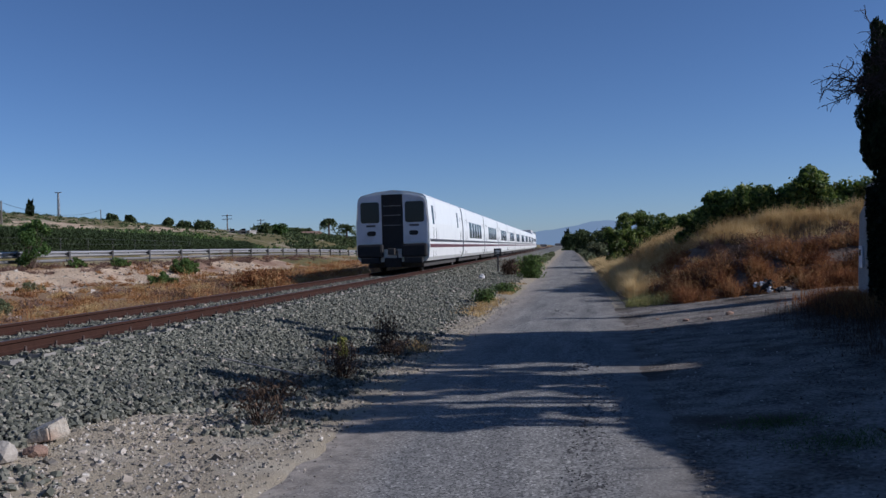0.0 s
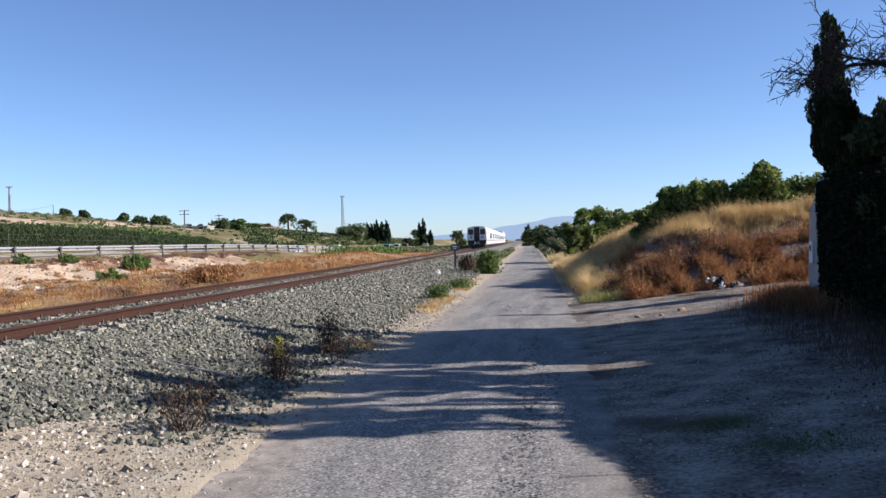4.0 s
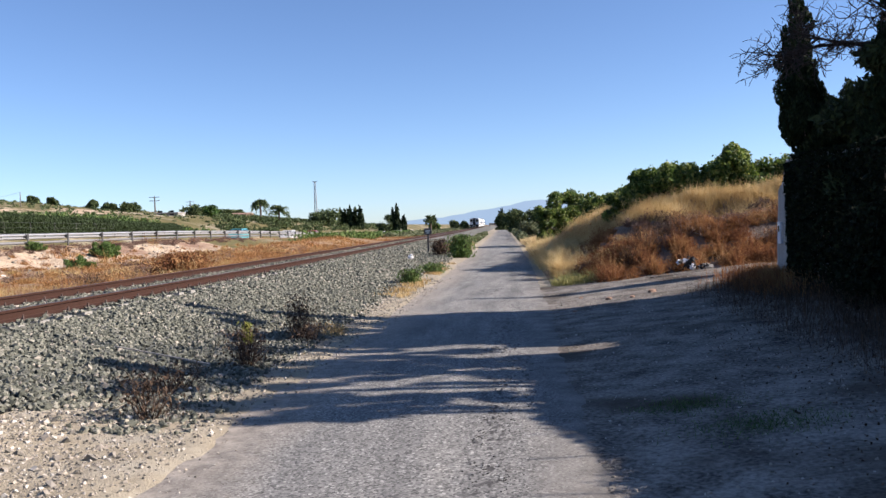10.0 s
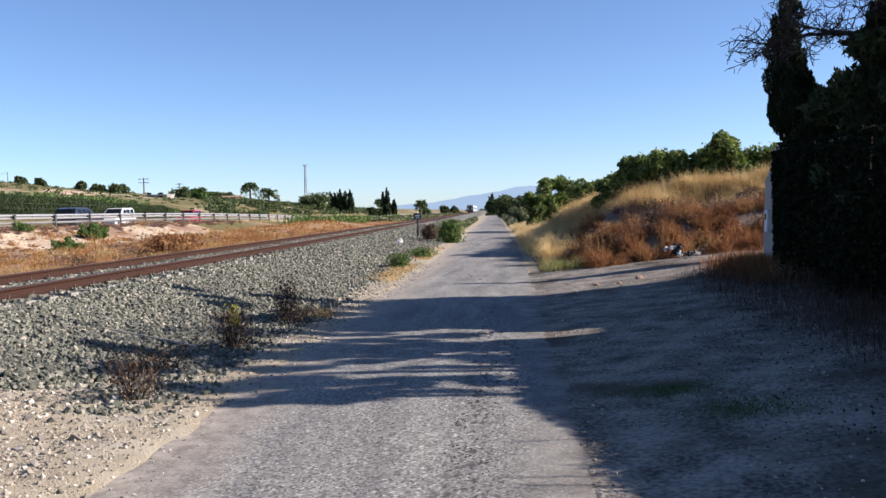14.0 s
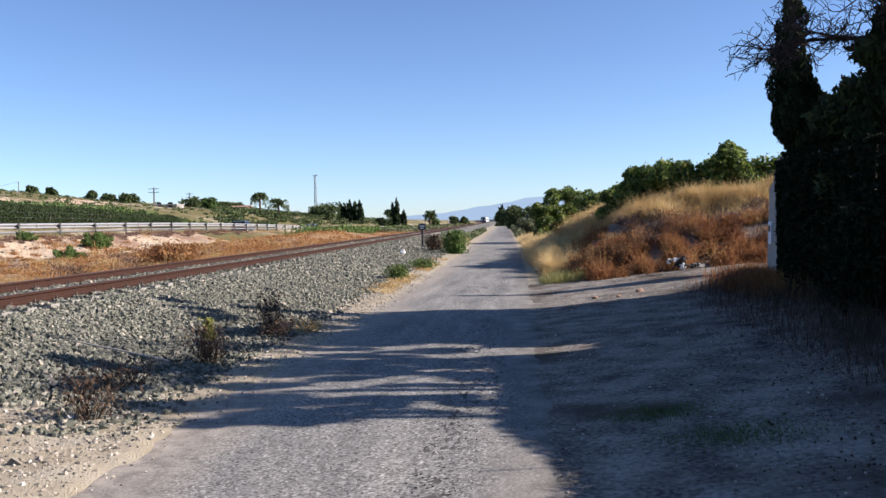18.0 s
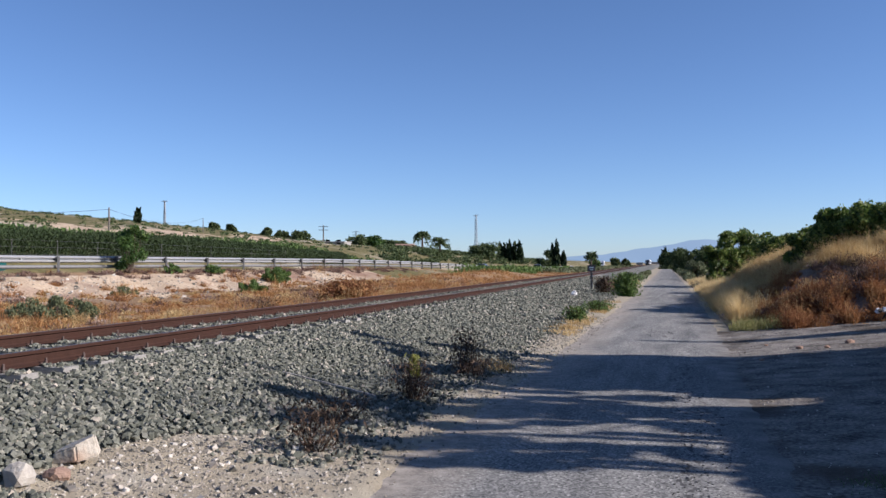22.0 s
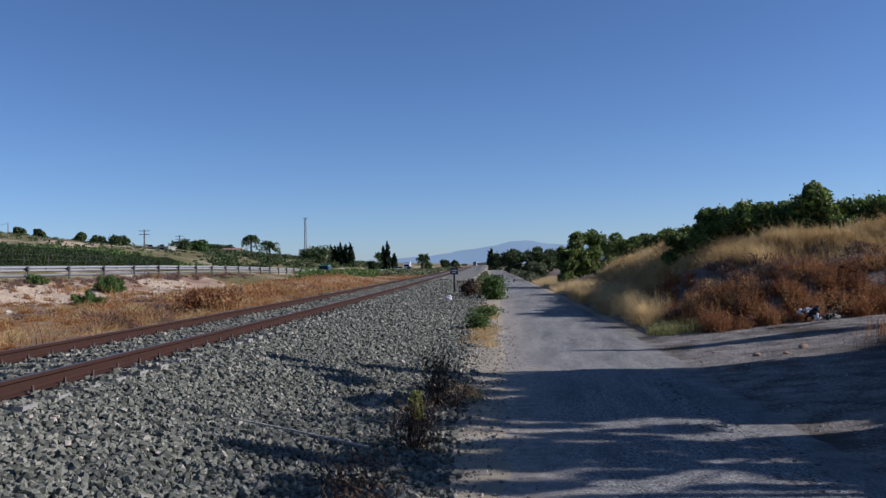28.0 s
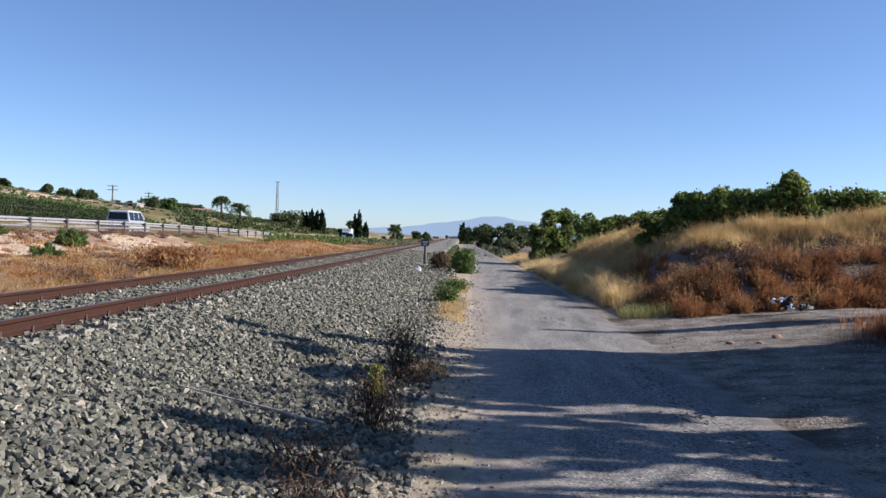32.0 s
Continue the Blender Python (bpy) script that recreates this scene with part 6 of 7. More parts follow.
tagged(part_me("verge_scrub", leaf_mesh("verge_scrub", clump_points(cl, 30000, 0.4), 0.22, M["leaf_grey"])), "grey-green scrub between the railway and the highway", "scrub", kind="stuff")
x = rng.uniform(-62, -46, 6000)
y = rng.uniform(60, 130, 6000)
tagged(part_me("field_greens", leaf_mesh("field_greens", np.stack([x, y, ground(x, y) + rng.random(6000) * 0.7], -1), 0.28, M["reed"], upright=0.5)), "green field strip behind the hedge", "field", kind="stuff")


# ---- poles and wires ----
M["pole_wood"] = noisy("weathered_pole", (0.10, 0.085, 0.07), (0.20, 0.175, 0.15), 6.0, 0.9, bump=0.3)
M["lattice"] = noisy("grey_lattice_steel", (0.22, 0.23, 0.24), (0.34, 0.35, 0.36), 4.0, 0.7, bump=0.0)


def wood_pole(x, y, top, label, arm=1.6, r=0.14):
    g = float(ground(x, y))
    t = thing("utility_pole", at(x, y), label, "pole", "utility poles")
    part("shaft", cyl_bm(r, r * 0.65, (0, 0, -0.3), (0, 0, top - g), 8), M["pole_wood"], t)
    if arm:
        for dz in (0.25, 1.1):
            part("crossarm", box_bm(-arm / 2, arm / 2, -0.09, 0.09, top - g - dz - 0.14, top - g - dz, 0.01), M["lattice"], t)
    return t


def lattice_mast(x, y, top, label, w=1.1, tip=0.35):
    g = float(ground(x, y))
    h = top - g
    t = thing("lattice_mast", at(x, y), label, "mast", "masts")
    for sx in (-1, 1):
        for sy in (-1, 1):
            part("leg", cyl_bm(0.09, 0.06, (sx * w / 2, sy * w / 2, -0.3), (sx * tip / 2, sy * tip / 2, h), 5), M["lattice"], t)
    bm = bmesh.new()
    k = int(h / 1.1)
    for i in range(k):
        a, b = i / k, (i + 1) / k
        wa, wb = (w + (tip - w) * a) / 2, (w + (tip - w) * b) / 2
        s = 1 if i % 2 else -1
        for p, q in (((-s * wa, -wa), (s * wb, -wb)), ((-s * wa, wa), (s * wb, wb)), ((-wa, -s * wa), (-wb, s * wb)), ((wa, -s * wa), (wb, s * wb))):
            cyl_bm(0.04, 0.04, (*p, h * a), (*q, h * b), 4, bm)
    part("bracing", bm, M["lattice"], t)
    part("crossarm", box_bm(-0.9, 0.9, -0.08, 0.08, h - 0.2, h, 0.01), M["lattice"], t)
    return t


x, y, t = spot(-0.239, 300, 0.058)
lattice_mast(x, y, t, "tall slim grey lattice mast on the far fields", 0.9, 0.5)
x, y, t = spot(-0.923, 162, 0.115)
lattice_mast(x, y, t, "grey lattice mast on the hill crest", 0.7, 0.3)
x, y, t = spot(-0.657, 198, 0.0842)
lattice_mast(x, y, t, "thin grey lattice mast behind the hill", 0.45, 0.2)
x, y, t = spot(-0.433, 200, 0.0486)
wood_pole(x, y, t, "wooden power pole with two crossarms", 2.6, 0.2)
x, y, t = spot(-0.390, 230, 0.0413)
wood_pole(x, y, t, "wooden power pole with short crossarms", 2.2, 0.18)
x, y, t = spot(-0.739, 84, 0.0765)
PX, PY, PT = x, y, t
wood_pole(x, y, t, "brown wooden telephone pole behind the hedge", 0, 0.12)
x2, y2, t2 = spot(-1.29, 60, 0.105)
wood_pole(x2 - 14, y2, t2 + 0.8, "brown wooden telephone pole on the hill foot", 0, 0.12)
wires = thing("telephone_wires", Matrix(), "thin dark telephone wires sagging between poles", "wires")
x3, y3, t3 = spot(-0.60, 150, 0.060)
for a, b in (((x2 - 14, y2, t2 + 0.6), (PX, PY, PT - 0.2)), ((PX, PY, PT - 0.2), (x3, y3, t3))):
    bm = bmesh.new()
    pts = [Vector(a).lerp(Vector(b), i / 12) - Vector((0, 0, 1.2 * (1 - (2 * i / 12 - 1) ** 2))) for i in range(13)]
    for i in range(12):
        cyl_bm(0.018, 0.018, pts[i], pts[i + 1], 4, bm, cap=False)
    part("wire", bm, M["black"], wires)
wood_pole(x3, y3, t3, "thin wooden telephone pole on the slope", 0, 0.1)


def house(x, y, w, d, h, wall, roof, label, turn=0.0, flat=False):
    g = float(ground(x, y))
    t = thing("house", pose(x, y, g - 0.2, 0, 0, turn), label, "house", "far houses")
    part("wall", box_bm(-w / 2, w / 2, -d / 2, d / 2, 0, h), wall, t)
    if flat:
        part("roof", box_bm(-w / 2 - 0.2, w / 2 + 0.2, -d / 2 - 0.2, d / 2 + 0.2, h, h + 0.25, 0.03), roof, t)
    else:
        part("roof", prism_bm([(-d / 2 - 0.4, h), (d / 2 + 0.4, h), (0, h + d * 0.22)], -w / 2 - 0.4, w / 2 + 0.4, "x"), roof, t)
    for k in range(max(2, int(w / 3))):
        wx = -w / 2 + (k + 0.5) * w / max(2, int(w / 3))
        wi = part("window", box_bm(wx - 0.45, wx + 0.45, -d / 2 - 0.03, -d / 2 + 0.02, h * 0.4, h * 0.4 + 1.0, 0.01), M["glass"], t)
        part("sill", box_bm(wx - 0.55, wx + 0.55, -d / 2 - 0.12, -d / 2 - 0.02, h * 0.4 - 0.08, h * 0.4, 0.01), M["wall"], wi)
    return t


x, y, t = spot(-0.332, 236, 0.0135)
house(x, y, 7, 5, max(0.6, t - float(ground(x, y)) - 2.0), M["wall"], M["brown_rock"], "low house with a brown tiled roof behind trees")
x, y, t = spot(-0.415, 180, 0.017)
house(x, y, 5, 4, 0.6, M["wall"], M["wall"], "low shed with a white flat roof on the field edge", 0, True)
for d, y, w, h in ((-0.026, 1250, 12, 4), (-0.034, 1300, 9, 3.5), (-0.05, 1100, 8, 3)):
    house(d * y, y, w, 7, h, M["wall"], M["wall"], "pale distant house at the end of the railway", 0.0, True)

# ---- mountains ----
m, nt, b = base_mat("hazy_mountain", 1.0)
b.inputs["Base Color"].default_value = (0.0, 0.0, 0.0, 1)
b.inputs["Specular IOR Level"].default_value = 0.0
nz = nt.nodes.new("ShaderNodeTexNoise")
nz.inputs["Scale"].default_value = 0.004
tcn = nt.nodes.new("ShaderNodeTexCoord")
nt.links.new(tcn.outputs["Object"], nz.inputs["Vector"])
rp = ramp(nt, [(0.3, (0.275, 0.37, 0.475)), (0.7, (0.315, 0.41, 0.515))])
nt.links.new(nz.outputs["Fac"], rp.inputs["Fac"])
nt.links.new(rp.outputs["Color"], b.inputs["Emission Color"])
b.inputs["Emission Strength"].default_value = 0.68
M["mountain"] = m
dirs = np.linspace(-0.6, 0.6, 140)
rise = np.interp(dirs, [-0.6, -0.16, -0.12, -0.09, -0.064, -0.03, 0.0, 0.02, 0.05, 0.12, 0.3, 0.6], [0.003, 0.005, 0.009, 0.0115, 0.0145, 0.0195, 0.025, 0.0267, 0.023, 0.016, 0.012, 0.008])
rise = rise + 0.0006 * np.sin(dirs * 90) + 0.0004 * np.sin(dirs * 230 + 1)
Y = 4200.0
v, f = [], []
for d, r in zip(dirs, rise):
    v += [(d * Y, Y, -40), (d * Y, Y, r * Y), (d * Y * 1.02, Y + 250, r * Y * 0.6)]
for i in range(len(dirs) - 1):
    a = 3 * i
    f += [(a, a + 3, a + 4, a + 1), (a + 1, a + 4, a + 5, a + 2)]
tagged(part_me("backdrop", mesh_np("backdrop", np.array(v), f, M["mountain"])), "hazy blue mountain range on the horizon", "mountains", kind="structure")


# ---- train ----
def half_profile(half):
    return half + [(-x, z) for x, z in reversed(half) if abs(x) > 1e-6]


CAR_OUT = half_profile([(1.34, 0.44), (1.46, 0.60), (1.50, 1.0), (1.50, 2.0), (1.43, 2.85), (1.39, 3.02), (1.27, 3.13), (0.7, 3.26), (0.0, 3.33)])
LOCO_OUT = half_profile([(1.34, 0.55), (1.45, 0.75), (1.46, 2.6), (1.32, 3.2), (0.95, 3.62), (0.0, 3.75)])


def side_x(z):
    return float(np.interp(z, [0.44, 0.60, 1.0, 2.0, 2.85, 3.02], [1.34, 1.46, 1.50, 1.50, 1.43, 1.39]))


def wheelset(car, y, r=0.42):
    for s in (-1, 1):
        w = part("wheel", cyl_bm(r, r, (s * 0.83 - 0.06, y, r), (s * 0.83 + 0.06, y, r), 18), M["under"], car)
        part("flange", cyl_bm(r + 0.03, r + 0.03, (s * (0.77) - 0.015, y, r), (s * 0.77 + 0.015, y, r), 18), M["rust"], w)
    part("axle", cyl_bm(0.08, 0.08, (-0.8, y, r), (0.8, y, r), 8), M["under"], car)


def stripes(car, y0, y1):
    for nm, z0, z1, mt in (("dark_stripe", 1.22, 1.33, "dark_stripe"), ("maroon_stripe", 0.98, 1.12, "maroon")):
        for s in (-1, 1):
            a, b = side_x(z0), side_x(z1)
            x0 = s * (min(a, b) - 0.004)
            part(nm, box_bm(min(x0, s * (max(a, b) + 0.006)), max(x0, s * (max(a, b) + 0.006)), y0, y1, z0, z1), M[mt], car)


def side_pane(car, y0, y1, z0, z1, name="window", mat=None):
    for s in (-1, 1):
        a, b, c = side_x(z0) + 0.014, side_x(z1) + 0.014, side_x((z0 + z1) / 2) + 0.014
        bm = bmesh.new()
        prism_bm([(s * (a - 0.05), z0), (s * a, z0), (s * c, (z0 + z1) / 2), (s * b, z1), (s * (b - 0.05), z1)], y0, y1, "y", bm)
        part(name, bm, mat or M["glass"], car)


def carriage(length, groups, label, rear=False):
    """A low white carriage on single axles; its rear end at y = 0, rail top at z = 0."""
    c = thing("train_carriage", Matrix(), label, "train carriage", "carriages of the train")
    part("body", prism_bm(CAR_OUT, 0.12, length - 0.12, "y"), M["white_paint"], c)
    part("roof", prism_bm(half_profile([(1.24, 3.10), (1.23, 3.155), (0.7, 3.28), (0.0, 3.35)]), 0.2, length - 0.2, "y"), M["roof_grey"], c)
    part("underframe", box_bm(-1.15, 1.15, 0.6, length - 0.6, 0.2, 0.43, 0.02), M["under"], c)
    part("gangway", prism_bm([(-1.2, 0.5), (1.2, 0.5), (1.2, 2.7), (0.9, 3.0), (-0.9, 3.0), (-1.2, 2.7)], length - 0.13, length + 0.13, "y"), M["black"], c)
    stripes(c, 0.16, length - 0.16)
    for y0, n, w in groups:
        for k in range(n):
            side_pane(c, y0 + k * (w + 0.34), y0 + k * (w + 0.34) + w, 1.48, 2.38)
    for y in (1.2, length - 1.2):
        side_pane(c, y - 0.01, y + 0.01, 0.6, 2.5, "door_gap", M["dark_stripe"])
        side_pane(c, y + 0.72, y + 0.74, 0.6, 2.5, "door_gap", M["dark_stripe"])
    wheelset(c, length - 0.02)
    if rear:
        side_pane(c, 1.0, 1.42, 1.95, 2.72)
        side_pane(c, 9.6, 9.95, 1.95, 2.72)
        rear_end(c)
    return c


def rounded(x0, x1, z0, z1, r):
    """Outline of a rectangle with rounded corners."""
    return [(cx + r * math.cos(a), cz + r * math.sin(a)) for cx, cz, k in ((x1 - r, z1 - r, 0), (x0 + r, z1 - r, 1), (x0 + r, z0 + r, 2), (x1 - r, z0 + r, 3)) for a in (math.pi / 2 * (k + q / 4) for q in range(5))]


def rear_end(c):
    wheelset(c, 1.9)
    part("rim", prism_bm(CAR_OUT, 0.0, 0.12, "y"), M["white_paint"], c, "white rounded end rim")
    for s in (-1, 1):
        xs = sorted((s * 0.44, s * 1.37))
        p = part("end_panel", prism_bm([(s * 0.44, 1.20), (s * 1.43, 1.20), (s * 1.44, 2.0), (s * 1.37, 2.84), (s * 1.31, 2.98), (s * 1.17, 3.06), (s * 0.44, 3.18)], -0.03, 0.01, "y"), M["end_paint"], c)
        part("end_window", prism_bm(rounded(min(s * 0.53, s * 1.30), max(s * 0.53, s * 1.30), 2.02, 2.86, 0.1), -0.05, -0.025, "y"), M["glass"], p)
        part("lamp", prism_bm(rounded(min(s * 0.68, s * 1.05), max(s * 0.68, s * 1.05), 1.50, 1.69, 0.09), -0.06, -0.025, "y"), M["black"], p)
        part("number_bar", box_bm(min(s * 0.7, s * 1.08), max(s * 0.7, s * 1.08), -0.034, -0.029, 1.86, 1.94), M["dark_stripe"], p)
        part("grab_rail", cyl_bm(0.014, 0.014, (s * 1.45, -0.05, 2.0), (s * 1.42, -0.05, 2.6), 6), M["steel"], p)
        part("buffer_box", box_bm(min(s * 0.38, s * 1.42), max(s * 0.38, s * 1.42), -0.30, 0.1, 0.62, 1.16, 0.09), M["black"], c)
        part("bumper", box_bm(min(s * 0.5, s * 1.25), max(s * 0.5, s * 1.25), -0.40, -0.05, 0.38, 0.62, 0.04), M["black"], c)
    part("doorway", box_bm(-0.43, 0.43, -0.045, 0.02, 0.95, 3.16, 0.01), M["black"], c)
    for z in (1.9, 2.3, 2.68):
        part("door_bar", box_bm(-0.36, 0.36, -0.075, -0.045, z, z + 0.03, 0.004), M["steel_mid"], c)
    part("coupler", box_bm(-0.14, 0.14, -0.45, 0.1, 0.72, 0.98, 0.03), M["under"], c)
    part("hose", cyl_bm(0.03, 0.03, (0.22, -0.3, 0.9), (0.25, -0.25, 0.35), 6), M["black"], c)
    part("axle_frame", box_bm(-0.35, 0.35, -0.1, 0.9, 0.22, 0.6, 0.03), M["black"], c)


def locomotive():
    c = thing("locomotive", Matrix(), "white locomotive with a raised roof at the head of the train", "locomotive")
    part("body", prism_bm(LOCO_OUT, 0.4, 17.5, "y"), M["white_paint"], c)
    part("roof_box", box_bm(-1.0, 1.0, 2.0, 15.0, 3.6, 4.0, 0.12), M["roof_grey"], c)
    part("cab", prism_bm([(17.45, 0.55), (19.6, 0.55), (19.8, 1.5), (18.6, 3.3), (17.45, 3.7)], -1.42, 1.42, "x"), M["white_paint"], c)
    part("windscreen", prism_bm([(18.75, 3.1), (19.5, 2.0), (19.56, 2.04), (18.8, 3.15)], -1.2, 1.2, "x"), M["glass"], c)
    part("underframe", box_bm(-1.2, 1.2, 0.8, 19, 0.3, 0.56, 0.03), M["under"], c)
    stripes(c, 0.5, 17.4)
    for y in (2.2, 4.6, 15, 17.4):
        wheelset(c, y, 0.5)
    for k in range(5):
        side_pane(c, 3 + k * 2.6, 4.6 + k * 2.6, 1.7, 2.3, "grille", M["dark_stripe"])
    return c


train = []
y_off = 0.0
train.append((carriage(12.0, [], "white end carriage with a grey gangway face and maroon stripes", True), y_off))
y_off += 12.2
first = carriage(13.1, [(3.3, 5, 1.22)], "white passenger carriage with dark windows and maroon stripes")
for k in range(9):
    c = first if k == 0 else copy_thing(first, Matrix())
    train.append((c, y_off))
    y_off += 13.3
train.append((locomotive(), y_off))


# ---- vehicles on the highway ----
def paint(name, col):
    m, nt, b = base_mat(name, 0.32, 0.1, 0.5)
    nz = nt.nodes.new("ShaderNodeTexNoise")
    nz.inputs["Scale"].default_value = 4.0
    r = ramp(nt, [(0.3, tuple(c * 0.9 for c in col)), (0.7, col)])
    nt.links.new(nz.outputs["Fac"], r.inputs["Fac"])
    nt.links.new(r.outputs["Color"], b.inputs["Base Color"])
    b.inputs["Coat Weight"].default_value = 0.4
    return m


def cabin_bm(rows, w0, w1):
    """An outline in y, z drawn across, narrower above: rows of y, z, with width w0 at the lowest and w1 at the highest row."""
    zs = [z for _, z in rows]
    lo, hi = min(zs), max(zs)
    bm = bmesh.new()
    ring = []
    for s in (-1, 1):
        ring.append([bm.verts.new((s * (w0 + (w1 - w0) * (z - lo) / (hi - lo)) / 2, y, z)) for y, z in rows])
    n = len(rows)
    for i in range(n):
        bm.faces.new((ring[0][i], ring[0][(i + 1) % n], ring[1][(i + 1) % n], ring[1][i]))
    bm.faces.new(ring[0][::-1])
    bm.faces.new(ring[1])
    bmesh.ops.recalc_face_normals(bm, faces=bm.faces)
    return bm


SHAPES = {
    "hatch": dict(l=4.0, h=1.47, w=1.72, body=[(-2.0, 0.35), (-1.98, 0.8), (-1.9, 0.93), (0.75, 0.93), (1.75, 0.80), (1.98, 0.6), (2.0, 0.3), (1.6, 0.22), (-1.7, 0.22)], cab=[(-1.9, 0.92), (-1.65, 1.40), (-1.2, 1.47), (0.0, 1.46), (0.85, 0.92)]),
    "wagon": dict(l=4.5, h=1.78, w=1.82, body=[(-2.25, 0.4), (-2.22, 0.95), (-2.18, 1.05), (0.85, 1.05), (2.0, 0.95), (2.24, 0.7), (2.25, 0.35), (1.8, 0.28), (-1.9, 0.28)], cab=[(-2.18, 1.04), (-2.1, 1.65), (-1.8, 1.78), (0.1, 1.76), (0.95, 1.04)]),
    "van": dict(l=4.7, h=1.95, w=1.9, body=[(-2.35, 0.4), (-2.33, 1.0), (-2.3, 1.12), (1.2, 1.12), (2.1, 0.98), (2.33, 0.7), (2.35, 0.35), (1.9, 0.28), (-2.0, 0.28)], cab=[(-2.3, 1.11), (-2.22, 1.85), (-2.0, 1.95), (0.6, 1.92), (1.45, 1.11)]),
}


def vehicle(kind, col, name, label, category, panes=3, glass_roof=False):
    s = SHAPES[kind]
    t = thing(name, Matrix(), label, category, "vehicles on the highway")
    pm = paint(name + "_paint", col)
    bm = cabin_bm(s["body"], s["w"] * 0.94, s["w"])
    bmesh.ops.bevel(bm, geom=bm.edges[:], offset=0.035, segments=2, affect="EDGES")
    part("body", bm, pm, t)
    bm = cabin_bm(s["cab"], s["w"] * 0.95, s["w"] * 0.78)
    bmesh.ops.bevel(bm, geom=bm.edges[:], offset=0.03, segments=2, affect="EDGES")
    part("cabin", bm, pm, t)
    cab = s["cab"]
    z0, z1 = cab[0][1] + 0.06, s["h"] - 0.13
    wl = lambda z: (s["w"] * 0.95 + (s["w"] * 0.78 - s["w"] * 0.95) * (z - cab[0][1]) / (s["h"] - cab[0][1])) / 2
    ya, yb = cab[1][0] + 0.12, cab[3][0] - 0.02
    wd = (yb - ya + 0.35) / panes
    for k in range(panes):
        a, b = ya + k * wd + 0.04, ya + (k + 1) * wd - 0.04
        for sd in (-1, 1):
            bm = bmesh.new()
            top_b = b - (0.35 if k == panes - 1 else 0)
            q = [(sd * (wl(z0) + 0.006), a, z0), (sd * (wl(z0) + 0.006), b + (0.2 if k == panes - 1 else 0), z0), (sd * (wl(z1) + 0.006), top_b, z1), (sd * (wl(z1) + 0.006), a, z1)]
            o = [(x - sd * 0.03, y, z) for x, y, z in q]
            vs = [bm.verts.new(p) for p in q + o]
            for fc in ((0, 1, 2, 3), (7, 6, 5, 4), (0, 4, 5, 1), (1, 5, 6, 2), (2, 6, 7, 3), (3, 7, 4, 0)):
                bm.faces.new([vs[i] for i in fc])
            bmesh.ops.recalc_face_normals(bm, faces=bm.faces)
            part("side_window", bm, M["glass"], t)
    for nm, (p, q), off in (("windscreen", (cab[-1], cab[-2]), 0.012), ("rear_window", (cab[0], cab[1]), -0.012)):
        bm = bmesh.new()
        y0, y1 = p[0] + (q[0] - p[0]) * 0.14, p[0] + (q[0] - p[0]) * 0.9
        za, zb = p[1] + (q[1] - p[1]) * 0.14, p[1] + (q[1] - p[1]) * 0.9
        w = [wl(za) - 0.1, wl(zb) - 0.08]
        vs = [bm.verts.new(c) for c in ((-w[0], y0 + off, za + 0.012), (w[0], y0 + off, za + 0.012), (w[1], y1 + off, zb + 0.012), (-w[1], y1 + off, zb + 0.012), (-w[0], y0 - off * 2, za - 0.02), (w[0], y0 - off * 2, za - 0.02), (w[1], y1 - off * 2, zb - 0.02), (-w[1], y1 - off * 2, zb - 0.02))]
        for fc in ((0, 1, 2, 3), (7, 6, 5, 4), (0, 4, 5, 1), (1, 5, 6, 2), (2, 6, 7, 3), (3, 7, 4, 0)):
            bm.faces.new([vs[i] for i in fc])
        bmesh.ops.recalc_face_normals(bm, faces=bm.faces)
        part(nm, bm, M["glass"], t)
    for y in (-s["l"] * 0.31, s["l"] * 0.31):
        for sd in (-1, 1):
            x = sd * (s["w"] / 2 - 0.11)
            w = part("wheel", cyl_bm(0.31, 0.31, (x - 0.11, y, 0.31), (x + 0.11, y, 0.31), 16), M["black"], t)
            part("rim", cyl_bm(0.19, 0.17, (x + sd * 0.105, y, 0.31), (x + sd * 0.125, y, 0.31), 12), M["steel"], w)
    for sd in (-1, 1):
        x = sd * s["w"] * 0.36
        part("headlamp", box_bm(x - 0.16, x + 0.16, s["l"] / 2 - 0.10, s["l"] / 2 - 0.0, 0.58, 0.74, 0.02), M["steel"], t)
        part("tail_lamp", box_bm(x - 0.12, x + 0.12, -s["l"] / 2 - 0.01, -s["l"] / 2 + 0.08, 0.68, 0.95, 0.02), M["lamp_red"], t)
        part("mirror", box_bm(sd * s["w"] * 0.5 - 0.06, sd * s["w"] * 0.5 + 0.06, cab[-1][0] - 0.35, cab[-1][0] - 0.2, cab[0][1] + 0.02, cab[0][1] + 0.16, 0.02), M["black"], t)
    return t


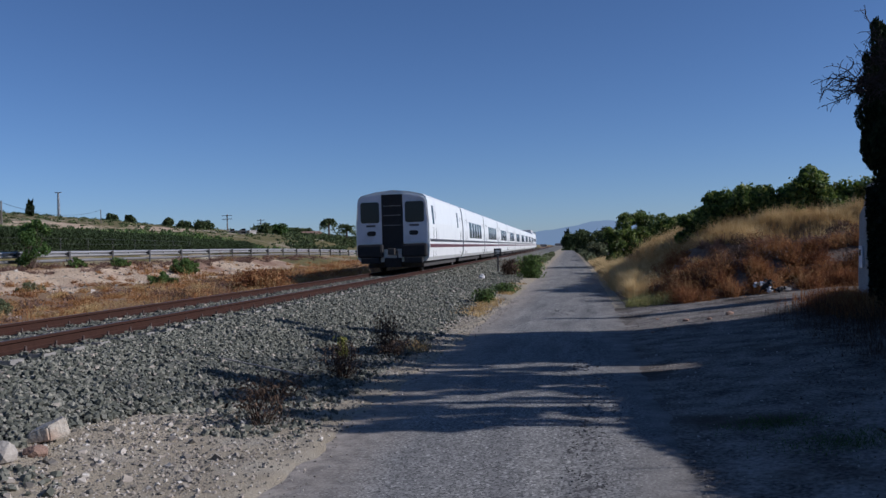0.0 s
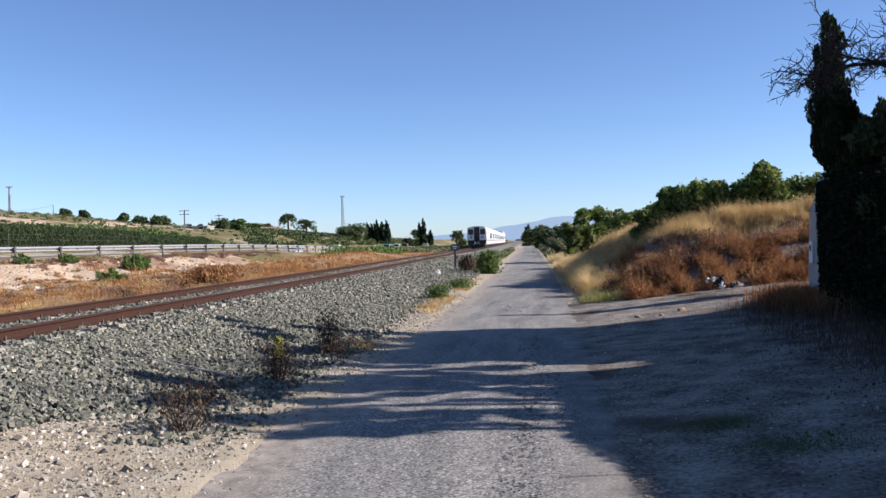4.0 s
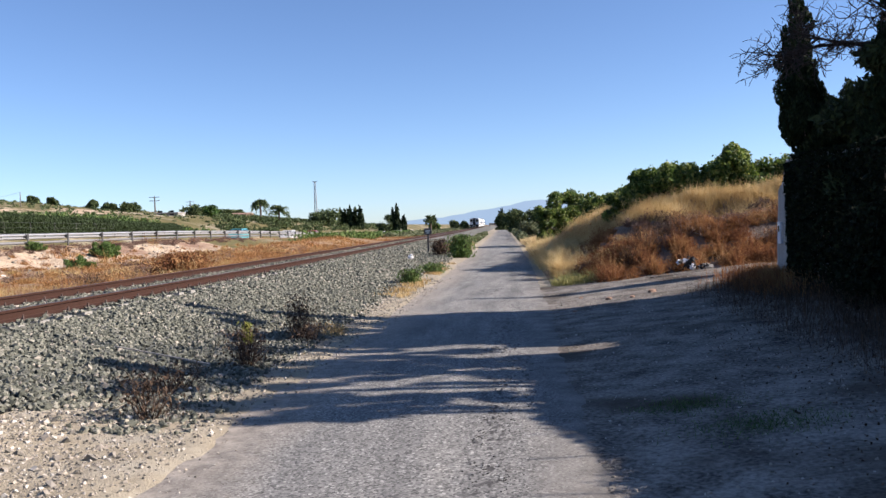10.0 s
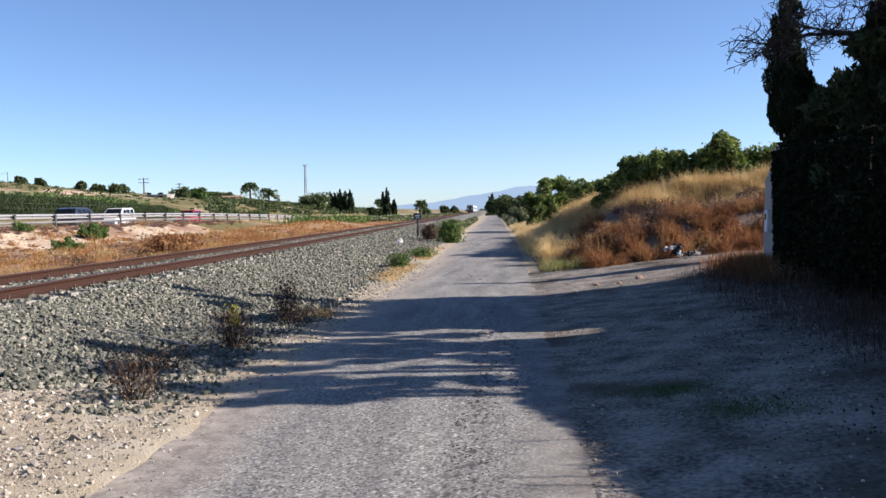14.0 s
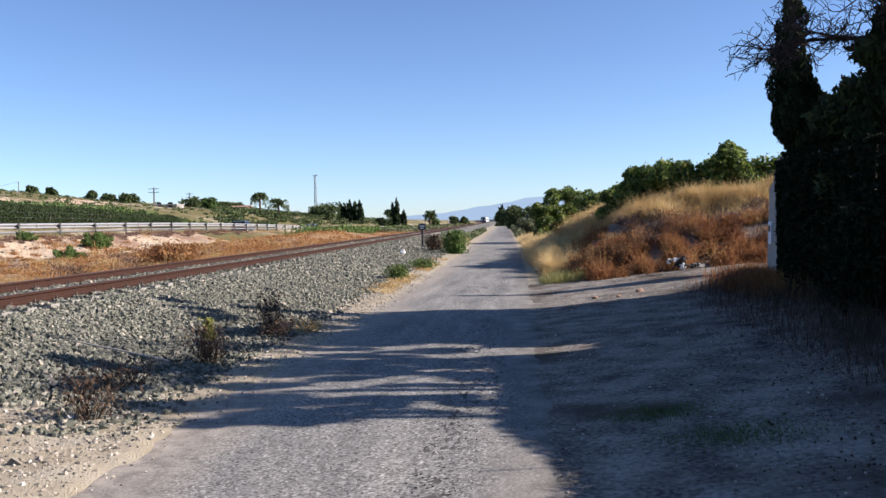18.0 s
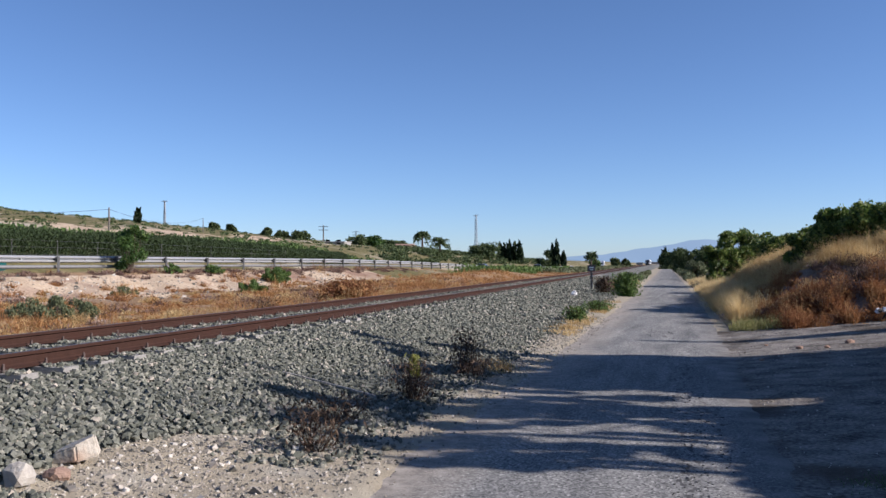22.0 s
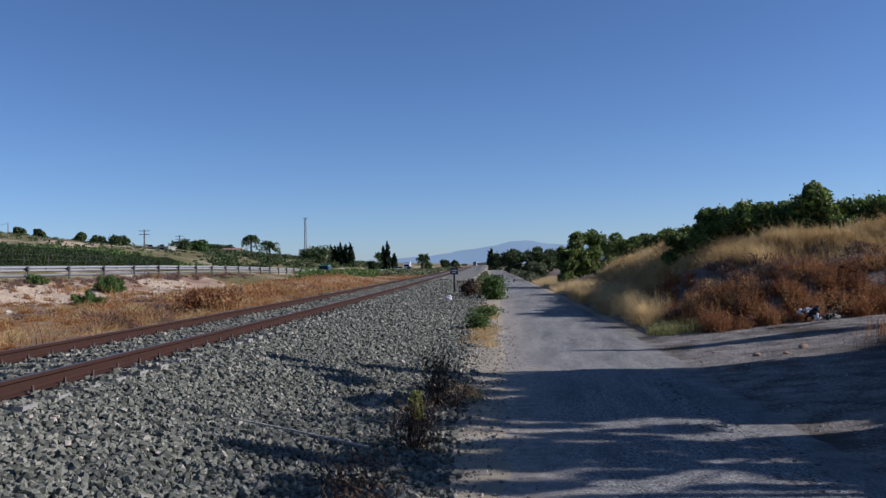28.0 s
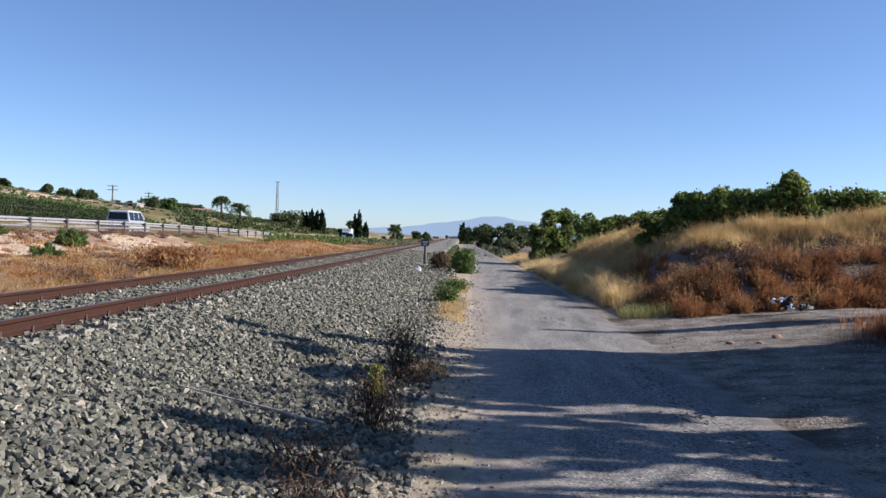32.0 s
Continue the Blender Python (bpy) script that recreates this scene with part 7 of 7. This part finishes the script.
def box_truck():
    t = thing("box_truck", Matrix(), "white box lorry on the distant highway", "lorry", "vehicles on the highway")
    pm = paint("lorry_white", (0.75, 0.75, 0.75))
    part("cargo_box", box_bm(-1.22, 1.22, -4.5, 1.5, 0.95, 3.5, 0.04), pm, t)
    part("cab", cabin_bm([(1.7, 0.55), (3.7, 0.55), (3.75, 1.5), (3.5, 2.6), (1.7, 2.7)], 2.3, 2.1), pm, t)
    part("windscreen", box_bm(-0.95, 0.95, 3.58, 3.78, 1.6, 2.35, 0.02), M["glass"], t)
    part("chassis", box_bm(-0.5, 0.5, -4.4, 3.5, 0.55, 0.95, 0.02), M["under"], t)
    for y in (-3.2, -2.0, 2.7):
        for sd in (-1, 1):
            part("wheel", cyl_bm(0.48, 0.48, (sd * 1.0 - 0.13, y, 0.48), (sd * 1.0 + 0.13, y, 0.48), 16), M["black"], t)
    return t


NEAR, FAR = -32.0, -36.0
traffic = [
    (vehicle("wagon", (0.10, 0.42, 0.47), "turquoise_car", "turquoise estate car driving on the highway", "car"), FAR, 13.0, 57.5, -16.5),
    (vehicle("wagon", (0.72, 0.72, 0.70), "white_car", "white estate car driving on the highway", "car"), FAR, 14.0, 74.4, -14.8),
    (vehicle("hatch", (0.025, 0.03, 0.05), "dark_car", "dark blue hatchback driving away on the highway", "car"), NEAR, 14.0, 59.3, 18.8),
    (vehicle("wagon", (0.36, 0.03, 0.045), "red_car", "red off-road estate car driving on the highway", "car"), FAR, 16.5, 56.7, -14.5),
    (vehicle("hatch", (0.02, 0.022, 0.03), "black_car", "black hatchback driving away on the highway", "car"), NEAR, 16.5, 71.6, 17.2),
    (vehicle("hatch", (0.03, 0.03, 0.032), "black_car", "black hatchback driving fast along the highway", "car"), NEAR, 18.5, 57.5, 24.0),
    (vehicle("van", (0.008, 0.085, 0.08), "teal_van", "dark teal van driving away on the highway", "van", 2), NEAR, 22.6, 43.2, 19.5),
    (vehicle("van", (0.48, 0.50, 0.54), "silver_van", "silver minibus with dark windows driving away", "van", 3), NEAR, 31.0, 54.7, 17.8),
    (box_truck(), FAR, 31.0, 280.0, -27.0),
    (vehicle("hatch", (0.45, 0.58, 0.66), "pale_blue_car", "pale blue hatchback coming along the highway", "car"), FAR, 7.0, 66.5, -18.0),
    (vehicle("wagon", (0.74, 0.74, 0.73), "white_car", "white estate car coming along the highway", "car"), FAR, 8.0, 64.0, -21.0),
    (vehicle("hatch", (0.74, 0.74, 0.73), "white_car", "white hatchback driving away on the distant highway", "car"), NEAR, 4.5, 266.0, 20.0),
]


def motions():
    """The train leaves along the track; cars pass on the highway."""
    for c, off in train:
        rows = []
        for t in (0, 8, 16, 24, 32):
            y = 34.2 + 24.75 * t + off
            x = TRACK + float(track_bend(200)) - 0.03 * (y - 200)
            rows.append((t, pose(x, y, RAIL_TOP, 0, 0, math.degrees(math.atan(0.03)))))
        walk(c, rows)
    for car, lane, t0, y0, speed in traffic:
        rows = []
        for k in range(17):
            t = 2.0 * k
            y = y0 + speed * (t - t0)
            turn = -math.degrees(math.atan(0.03)) if y < 60 else math.degrees(math.atan(0.03))
            rows.append((t, pose(lane + float(highway_shift(y)), y, float(deck_z(lane, y)) + 0.004, 0, 0, turn + (180 if speed < 0 else 0))))
        walk(car, rows)

# ---- stones of the bed ----
chunks = [scatter_ballast(3.0, 12, 720, 0.0238), scatter_ballast(12, 22, 600, 0.0255), scatter_ballast(22, 42, 290, 0.033), scatter_ballast(40, 75, 110, 0.045, -9.9, -3.1)]
u, y = rng.normal(-4.15, 0.25, 500), rng.uniform(3.8, 5.4, 500)
s = 0.021 * np.exp(rng.normal(0, 0.25, 500))
chunks.append((np.stack([u, y, ground(u, y) + s * 0.5], -1), s))
# stones spilled over the earth beside the lane
n = 700
u, y = rng.normal(-3.1, 0.28, n), rng.uniform(6.8, 9.2, n)
keep = u < -2.5
s = 0.02 * np.exp(rng.normal(0, 0.3, keep.sum()))
chunks.append((np.stack([u[keep], y[keep], ground(u[keep], y[keep]) + s * 0.4], -1), s))
loose = part_me("loose_stones", stones_mesh("loose_stones", np.concatenate([c[0] for c in chunks]), np.concatenate([c[1] for c in chunks]), M["stone"]), bal)
tagged(loose, kind="stuff")

kinds = []
for k in range(6):
    kinds.append(stones_mesh("stone", np.zeros((1, 3)), np.array([1.0]), M["stone_part"]))
n = 300
u, y = rng.uniform(-5.6, -4.0, n), rng.uniform(5.6, 9.6, n)
for a, b in zip(u, y):
    if a > -3.3 + float(ballast_toe(b)):
        a -= 1.0
    s = 0.0235 * math.exp(rng.normal(0, 0.2))
    o = attach(new("stone", kinds[rng.integers(0, 6)]), bal)
    o.matrix_basis = pose(a + float(shift(a, b)), b, float(ballast_z(a + float(shift(a, b)), b)) + 0.028, rng.uniform(-25, 25), rng.uniform(-25, 25), rng.uniform(0, 360)) @ Matrix.Diagonal((s, s, s, 1))

motions()
